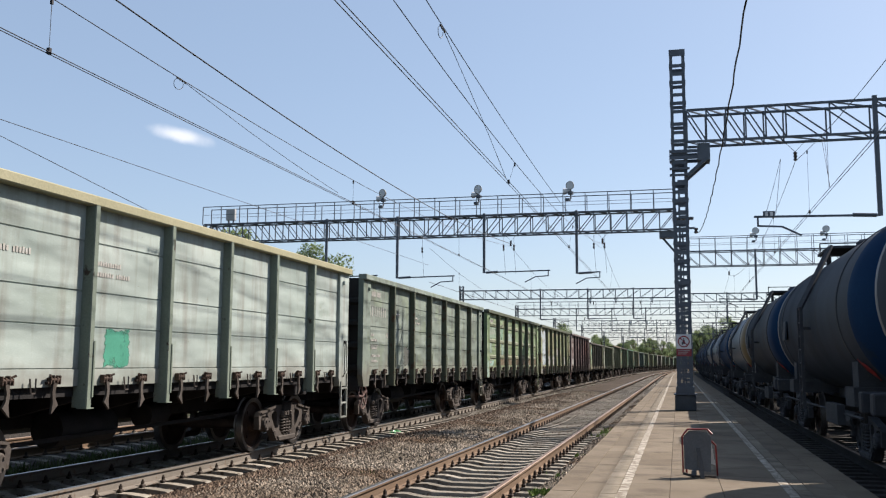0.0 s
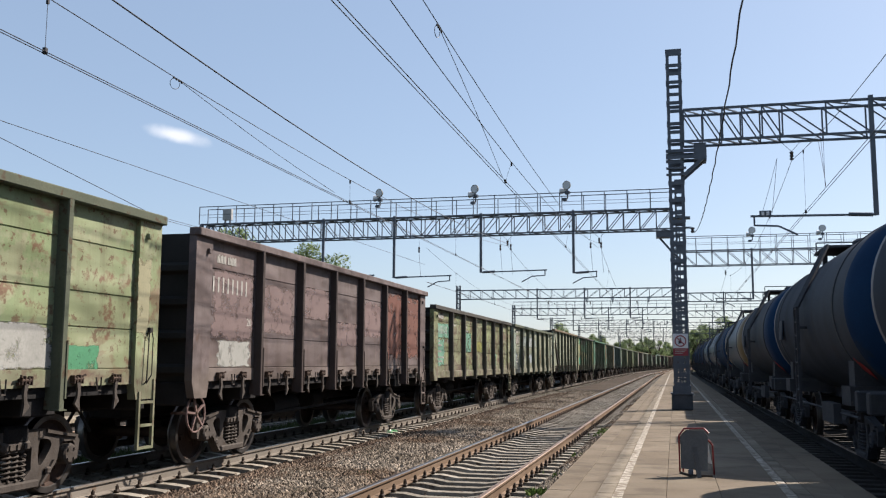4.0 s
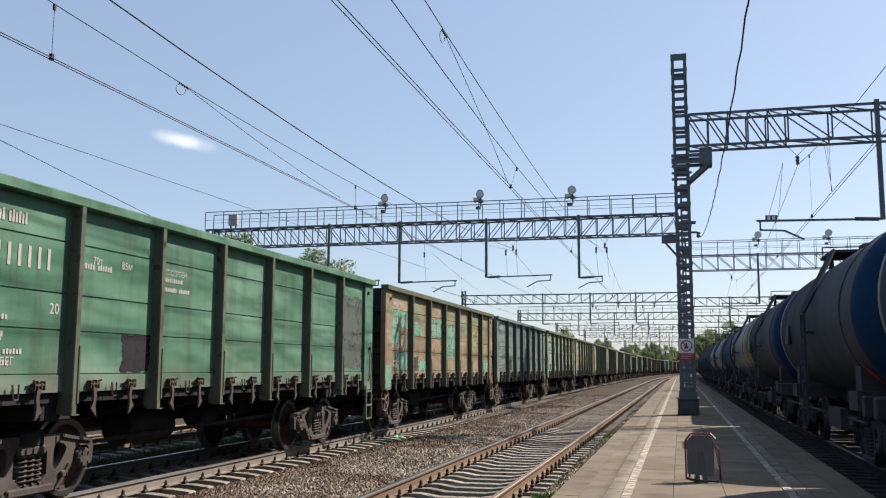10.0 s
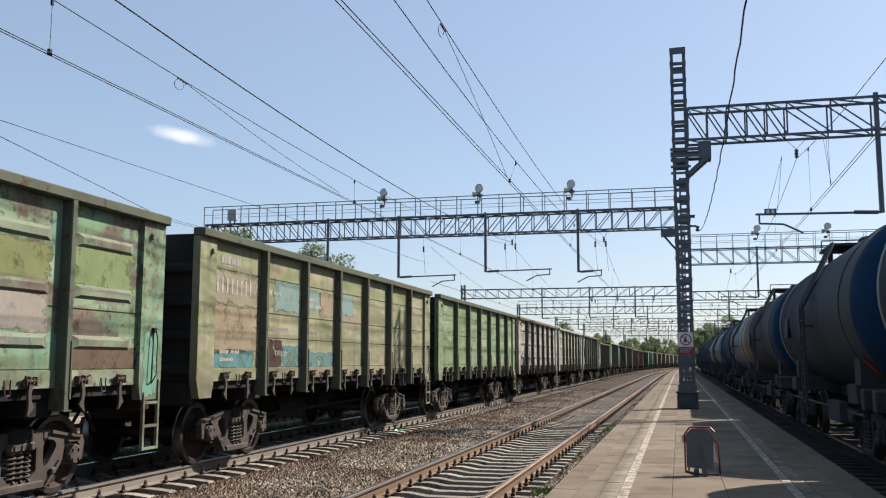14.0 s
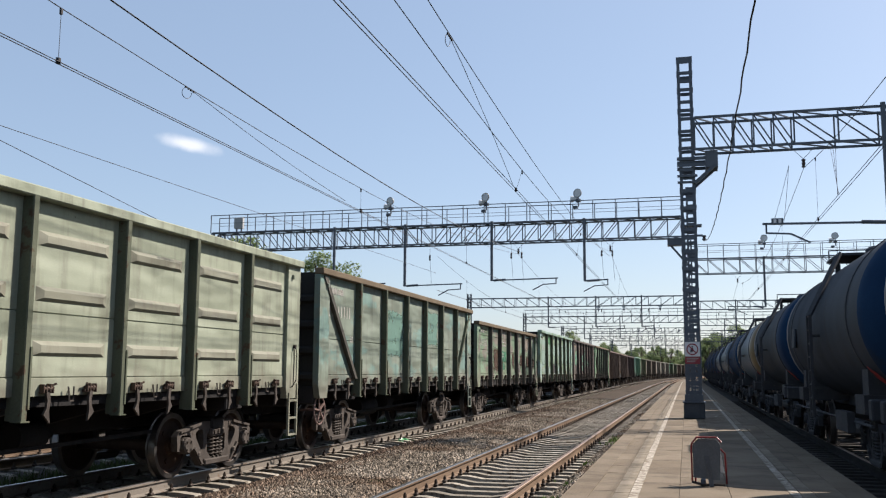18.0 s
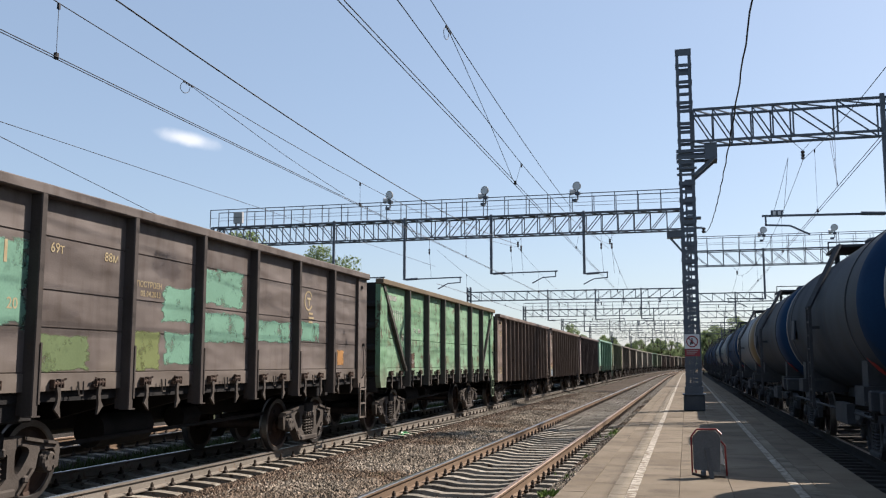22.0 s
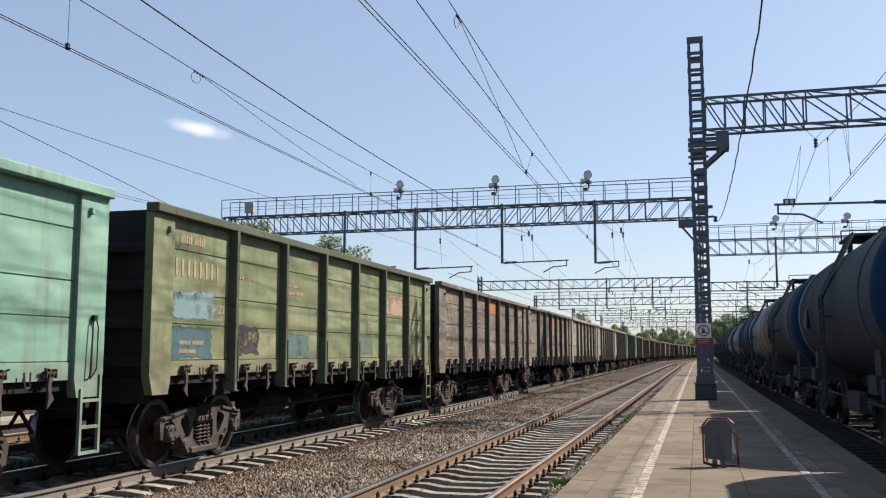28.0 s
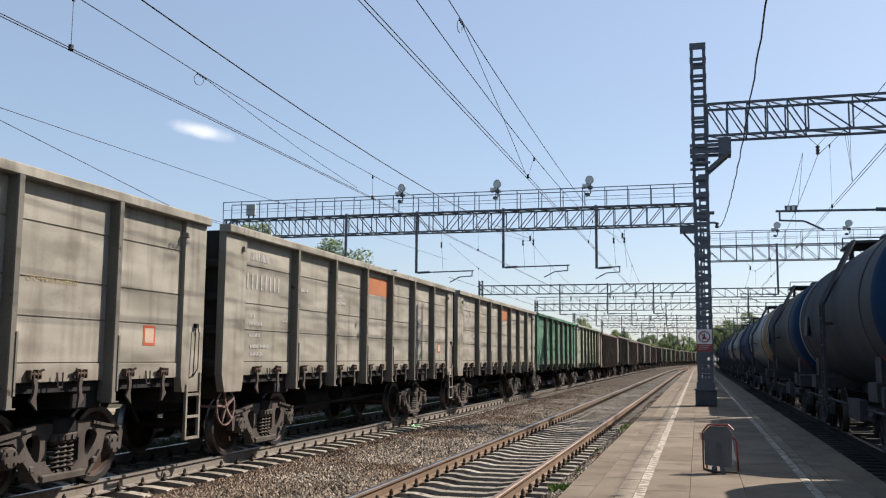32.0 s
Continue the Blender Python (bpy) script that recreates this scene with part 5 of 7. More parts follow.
def patch(parent, bays, bay, z0, z1, colour, a=0.0, b=1.0, ragged=0.03, x=1.4622):
    """bay: a sheet's number, or "near" and "far" for the corner plates."""
    if bay in ("near", "far"):
        y0, y1 = (bays[0][0] - 0.45, bays[0][0] - 0.02) if bay == "near" else (bays[-1][1] + 0.02, bays[-1][1] + 0.48)
        x = 1.5215
    else:
        y0, y1 = bays[bay]
    y0, y1 = y0 + (y1 - y0) * a, y0 + (y1 - y0) * b
    soft = 0.04 if ragged > 0.015 else 0.0
    paint_sheet = Shape().box(0, 0.001, (y0 - y1) / 2 - soft, (y1 - y0) / 2 + soft, (z0 - z1) / 2 - soft, (z1 - z0) / 2 + soft)
    return part("paint_patch", (paint_sheet, coat(colour, 0.05 if ragged < 0.05 else 0.30) if soft else surface("painted_plate", colour, tuple(min(1, 1.2 * v) for v in colour), 3.0, 0.6, 0, 0.03)), parent, (x, (y0 + y1) / 2, (z0 + z1) / 2))


WHITE, MINT, PINK, DARK, OCHRE, TEAL, SKYB = (0.56, 0.64, 0.67), (0.22, 0.42, 0.31), (0.28, 0.21, 0.20), (0.10, 0.082, 0.076), (0.37, 0.37, 0.21), (0.14, 0.32, 0.21), (0.28, 0.40, 0.36)
PALE = (0.50, 0.50, 0.46)


def gondola(spec, detail):
    kind, look_of = spec["kind"], spec["paint"]
    low = spec.get("low", False)
    many = kind == "many"
    long = spec.get("long", False)
    top = 3.28 if low else 3.47 if many else 3.57
    half = 6.69 if long else 6.50
    ob = empty("open_wagon", (0, 0, 0), spec["label"], "wagon", "wagons of the passing train")
    paint = look_of
    trim = spec.get("trim", paint)
    stamped = kind == "stamped"
    if many:
        posts = [-5.33] + [-4.31 + 0.885 * i for i in range(12)]
        bays = bays_of(posts, -6.40, 6.40)
        pm, sm = panel_mesh(top, (2.2,), 0.95), post_mesh(top, 0.93, 0.07)
    else:
        posts, bays = (LONG_POSTS, LONG_BAYS) if long else (POSTS, BAYS)
        pm, sm = panel_mesh(top, (2.21,) if stamped or kind == "braced" else (1.93, 2.33, 2.83) if low else (2.0, 2.42, 3.02)), post_mesh(top, 1.05, 0.10)
    for a, b in bays:
        p = part("side_panel", pm, ob, (0, (a + b) / 2, 0), material=paint)
        p.scale = (1, b - a + 0.09, 1)
        for z in (1.82, 2.42, 3.03) if stamped else ():
            e = part("pressed_ridge", ridge_mesh(), ob, (0, (a + b) / 2, z), material=paint)
            e.scale = (1, b - a, 1)
    # the post trim is darker than the sheets, with side-face shade painted in
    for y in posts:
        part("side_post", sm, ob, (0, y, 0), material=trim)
    # the far side in one sheet with its posts
    def far_side():
        sh = Shape().box(-1.455, -1.41, 0.1 - half, half - 0.1, 1.0 if many else 1.33, top - 0.1)
        for y in posts:
            sh.box(-1.57, -1.482, y - 0.1, y + 0.1, 1.1, top - 0.1)
        return sh.mesh("far_side_wall", PLAIN)
    part("side_wall", kept(("far", top, many, long), far_side), ob, material=paint)
    def top_rail():
        return Shape().box(1.40, 1.592, -half, half, top - 0.125, top, 0.014).mesh("top_rail", PLAIN)
    for s in (0, math.pi):
        r = part("top_rail", kept(("rail", top, half), top_rail), ob, material=spec.get("rail", trim))
        r.rotation_euler = (0, 0, s)
    def corner(far):
        def make():
            sh = Shape()
            h = half - 0.02
            if many:
                sh.prism([(-h, 1.0), (0.1 - h, 0.93), (-6.30, 0.93), (-6.30, top - 0.12), (-h, top - 0.12)], 0, 1.38, 1.485)
            else:
                lowz = 1.06 if not far else 1.10
                seam = -bays[0][0] if not far else bays[-1][1]
                sh.prism([(-h, lowz + 0.26), (0.09 - h, lowz), (-seam - 0.05, lowz), (-seam, lowz + 0.20), (-seam, top - 0.12), (-h, top - 0.12)], 0, 1.40, 1.520)
            sh.box(1.47, 1.565, -6.16, -6.10, top - 0.36, top - 0.28, 0.01)
            return sh.mesh("corner_plate", PLAIN)
        return kept(("corner", top, many, far, half), make)
    part("corner_plate", corner(False), ob, material=paint)
    def corner_far():
        me = corner(True).copy()
        me.transform(Matrix.Diagonal((1, -1, 1, 1)))
        me.flip_normals()
        return me
    part("corner_plate", kept(("corner_far", top, many, half), corner_far), ob, material=paint)
    # end walls default to a near-black coat that holds their shade
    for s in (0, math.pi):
        e = part("end_wall", end_mesh(top), ob, (0, half - 0.15 if s == 0 else 0.15 - half, 0), material=spec.get("end", M["end_shade_coat"]))
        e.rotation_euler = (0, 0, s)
    underframe(ob, low or many, detail)
    part("floor", kept("floor", lambda: Shape().box(-1.40, 1.40, -6.3, 6.3, 1.285, 1.325).mesh("floor", M["dirt_and_shade"])), ob)
    if many:
        part("side_sill", kept("side_sill", lambda: Shape().box(1.36, 1.405, -6.45, 6.45, 0.96, 1.33).box(-1.47, -1.40, -6.45, 6.45, 0.95, 1.33).mesh("side_sill", PLAIN)), ob, material=paint)
    if kind == "smooth":
        part("side_sill", kept("low_sill", lambda: Shape().box(1.44, 1.50, -6.0, 6.0, 1.13, 1.34, 0.01).mesh("side_sill", PLAIN)), ob, material=paint)
    for s in (0, math.pi):
        c = part("coupler", coupler_mesh(), ob, (0, half - 0.1 if s == 0 else 0.1 - half, 0))
        c.rotation_euler = (0, 0, s)
    if detail and kind in ("plain", "stamped", "braced"):
        for a, b in bays:
            for y, t in ((-0.40, 1), (0.34, -1)):
                part("hatch_latch", latch_mesh(t), ob, (0, (a + b) / 2 + y, 0))
            part("lashing_ring", ring_mesh(), ob, (0, (a + b) / 2 - 0.02, 0))
    if kind == "braced":
        br = kept(("brace", top), lambda: Shape().prism([(-6.32, top - 0.15), (-6.16, top - 0.15), (-4.36, 1.42), (-4.48, 1.42)], 0, 1.464, 1.545).mesh("diagonal_brace", PLAIN))
        part("diagonal_brace", br, ob, material=spec.get("brace", trim))
        br2 = kept(("brace2", top), lambda: Shape().prism([(6.32, top - 0.15), (6.16, top - 0.15), (4.50, 1.42), (4.62, 1.42)], 0, 1.464, 1.54).mesh("diagonal_brace", PLAIN))
        part("diagonal_brace", br2, ob, material=trim)
    for y in (-4.325, 4.325):
        bogie(ob, y, detail)
    if detail:
        part("step_ladder", ladder_mesh(), ob, (0, half - 0.25, 0), material=paint)
        if not many:
            part("grab_handle", handle_mesh(), ob, (0, half - 0.27, 0))
        if spec.get("wheel"):
            part("brake_wheel", brake_wheel_mesh(), ob, (1.42, 0.35 - half, 0.83))
        for args in spec.get("patches", ()):
            patch(ob, bays, *args)
        mat = spec.get("ink", M["letter"])
        if not many and not spec.get("blank"):
            number_bars(ob, bays[0][0] + 0.1, 2.66 if not low else 2.46, mat)
            word_bars(ob, bays[0][0] + 0.25, 3.12 if not low else 2.92, mat, (0.3, 0.3), 0.13)
            letters("20", 0.13, ob, bays[0][1] - 0.3, 2.18, mat)
        for text, h, y, z in spec.get("words", ()):
            if text == "20" and not many:
                continue
            letters(text, h, ob, y, z, mat, 1.4645)
        for y, z, r in spec.get("marks", ()):
            emblem(ob, y, z, mat, r)
        for y, z, ws, h in spec.get("bars", ()):
            word_bars(ob, y, z, mat, ws, h)
    return ob


P = wagon_paint
# shade of the gaps between wagons, painted into the end walls
M["end_shade_coat"] = surface("shade_dark_end_wall", (0.038, 0.038, 0.037), (0.062, 0.06, 0.055), 1.5, 0.8, 0, 0.1)
coats = {
    "pale": P("pale_mint_coat", (0.40, 0.48, 0.39), (0.46, 0.53, 0.44), (0.36, 0.43, 0.34), 0.58, (0.27, 0.12, 0.06), 0.70),
    "grey_green": P("grey_green_coat", (0.22, 0.275, 0.205), (0.295, 0.345, 0.265), (0.19, 0.225, 0.175), 0.56, rust_at=0.72, second=(0.26, 0.315, 0.235)),
    "leaf": P("leaf_green_coat", (0.21, 0.31, 0.14), (0.26, 0.35, 0.175), (0.19, 0.17, 0.10), 0.60, rust_at=0.64, second=(0.28, 0.35, 0.22)),
    "rust_green": P("rusted_green_coat", (0.25, 0.32, 0.145), (0.31, 0.345, 0.18), (0.25, 0.18, 0.10), 0.57, (0.19, 0.09, 0.05), 0.57, second=(0.35, 0.37, 0.23)),
    "plum": P("plum_brown_coat", (0.14, 0.112, 0.108), (0.18, 0.142, 0.135), (0.22, 0.165, 0.155), 0.58, second=(0.19, 0.15, 0.145)),
    "moss_rust": P("mossy_rusted_coat", (0.225, 0.26, 0.125), (0.285, 0.30, 0.16), (0.16, 0.105, 0.065), 0.56, (0.13, 0.075, 0.045), 0.535, second=(0.275, 0.32, 0.15)),
    "olive": P("olive_coat", (0.27, 0.305, 0.185), (0.32, 0.345, 0.225), (0.26, 0.22, 0.15), 0.60, rust_at=0.70, second=(0.34, 0.36, 0.26)),
    "khaki": P("khaki_green_coat", (0.29, 0.33, 0.20), (0.35, 0.38, 0.25), (0.25, 0.27, 0.17), 0.58, rust_at=0.70),
    "tri": P("green_and_ochre_coat", (0.17, 0.28, 0.15), (0.30, 0.31, 0.15), (0.16, 0.11, 0.07), 0.60, rust_at=0.62, second=(0.36, 0.35, 0.17)),
    "bottle": P("bottle_green_coat", (0.075, 0.20, 0.112), (0.115, 0.255, 0.15), (0.12, 0.225, 0.14), 0.62, rust_at=0.74),
    "orange": P("rusted_orange_coat", (0.28, 0.255, 0.15), (0.31, 0.235, 0.14), (0.20, 0.30, 0.18), 0.58, (0.20, 0.10, 0.05), 0.60, second=(0.34, 0.245, 0.155)),
    "slate": P("slate_coat", (0.135, 0.185, 0.155), (0.175, 0.225, 0.19), (0.12, 0.15, 0.13), 0.62, rust_at=0.74),
    "patchy": P("patchy_green_coat", (0.20, 0.34, 0.17), (0.28, 0.36, 0.20), (0.19, 0.14, 0.10), 0.51, rust_at=0.57, second=(0.20, 0.38, 0.27)),
    "sand_green": P("sandy_green_coat", (0.25, 0.28, 0.13), (0.31, 0.32, 0.17), (0.34, 0.31, 0.20), 0.56, rust_at=0.68, second=(0.38, 0.35, 0.22)),
    "cream": P("cream_grey_coat", (0.43, 0.41, 0.345), (0.49, 0.465, 0.40), (0.37, 0.34, 0.28), 0.57, rust_at=0.68, second=(0.52, 0.50, 0.46)),
    "light_green": P("light_green_coat", (0.345, 0.385, 0.255), (0.395, 0.435, 0.295), (0.32, 0.35, 0.235), 0.60, rust_at=0.74),
    "grey_teal": P("grey_teal_coat", (0.225, 0.275, 0.195), (0.265, 0.31, 0.225), (0.21, 0.345, 0.275), 0.53, rust_at=0.66),
    "blotch": P("blotched_green_coat", (0.20, 0.315, 0.18), (0.26, 0.335, 0.21), (0.26, 0.225, 0.175), 0.52, (0.14, 0.08, 0.06), 0.60, second=(0.215, 0.35, 0.235)),
    "mint_green": P("brushed_mint_coat", (0.24, 0.36, 0.19), (0.30, 0.40, 0.24), (0.36, 0.50, 0.42), 0.48, rust_at=0.68, second=(0.36, 0.50, 0.42)),
    "choc": P("chocolate_coat", (0.15, 0.125, 0.112), (0.18, 0.15, 0.135), (0.12, 0.10, 0.095), 0.60, rust_at=0.72),
    "spring": P("spring_green_coat", (0.20, 0.38, 0.20), (0.26, 0.44, 0.25), (0.19, 0.22, 0.11), 0.60, rust_at=0.575),
    "brown": P("red_brown_coat", (0.20, 0.15, 0.125), (0.24, 0.18, 0.15), (0.175, 0.13, 0.105), 0.60, rust_at=0.74),
    "dark_brown": P("dark_brown_coat", (0.132, 0.098, 0.094), (0.158, 0.122, 0.114), (0.15, 0.12, 0.11), 0.62, rust_at=0.74),
    "mint": P("mint_coat", (0.23, 0.43, 0.29), (0.27, 0.48, 0.33), (0.21, 0.38, 0.26), 0.60, (0.30, 0.14, 0.08), 0.71),
    "gold": P("golden_olive_coat", (0.22, 0.262, 0.12), (0.265, 0.30, 0.15), (0.21, 0.18, 0.10), 0.60, rust_at=0.66, second=(0.29, 0.315, 0.175)),
    "taupe": P("taupe_coat", (0.20, 0.175, 0.14), (0.24, 0.21, 0.17), (0.15, 0.13, 0.105), 0.60, rust_at=0.74),
    "light_grey": P("light_grey_coat", (0.33, 0.31, 0.25), (0.38, 0.355, 0.295), (0.29, 0.27, 0.22), 0.60, rust_at=0.72),
}
# post trims include the shade of the side faces; some rails are truly dark
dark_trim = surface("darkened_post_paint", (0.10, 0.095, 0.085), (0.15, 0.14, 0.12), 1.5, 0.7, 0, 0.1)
green_trim = surface("shaded_grimy_green_post_paint", (0.12, 0.14, 0.10), (0.17, 0.185, 0.13), 1.5, 0.7, 0, 0.1, c=(0.13, 0.09, 0.06), cut_at=0.58)
tan_rail = surface("rust_tan_top_rail", (0.20, 0.155, 0.105), (0.26, 0.205, 0.14), 1.5, 0.75, 0, 0.15)

cream_rail = surface("cream_top_rail", (0.46, 0.44, 0.28), (0.54, 0.51, 0.34), 1.5, 0.7, 0, 0.12)


GREENS = ("grey_green", "leaf", "rust_green", "moss_rust", "olive", "khaki", "orange", "patchy", "sand_green", "light_green", "grey_teal", "blotch", "mint_green", "gold", "bottle", "tri", "spring")


POST_PAINT = {}


def post_paint(paint):
    """The posts of the other wagons: the wagon's colour, darkened for their shaded side faces."""
    if paint not in POST_PAINT:
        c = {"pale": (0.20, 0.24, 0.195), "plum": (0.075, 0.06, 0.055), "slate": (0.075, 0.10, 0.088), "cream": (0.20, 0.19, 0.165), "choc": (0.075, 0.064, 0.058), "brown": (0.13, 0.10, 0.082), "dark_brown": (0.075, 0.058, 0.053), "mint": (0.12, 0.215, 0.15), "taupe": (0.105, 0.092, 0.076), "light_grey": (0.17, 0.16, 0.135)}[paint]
        POST_PAINT[paint] = surface("shaded_post_paint", c, tuple(1.4 * v for v in c), 1.5, 0.7, 0, 0.1, c=(0.09, 0.07, 0.055), cut_at=0.62, base_scale=PAINT)
    return POST_PAINT[paint]


def W(kind, paint, label, **more):
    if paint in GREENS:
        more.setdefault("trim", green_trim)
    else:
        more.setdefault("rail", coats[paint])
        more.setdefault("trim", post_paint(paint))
    if paint in GREENS:
        more.setdefault("rail", coats[paint] if paint in ("grey_green", "olive", "khaki", "light_green", "bottle", "mint_green") else green_trim)
    return dict(kind=kind, paint=coats[paint], label=label, **more)


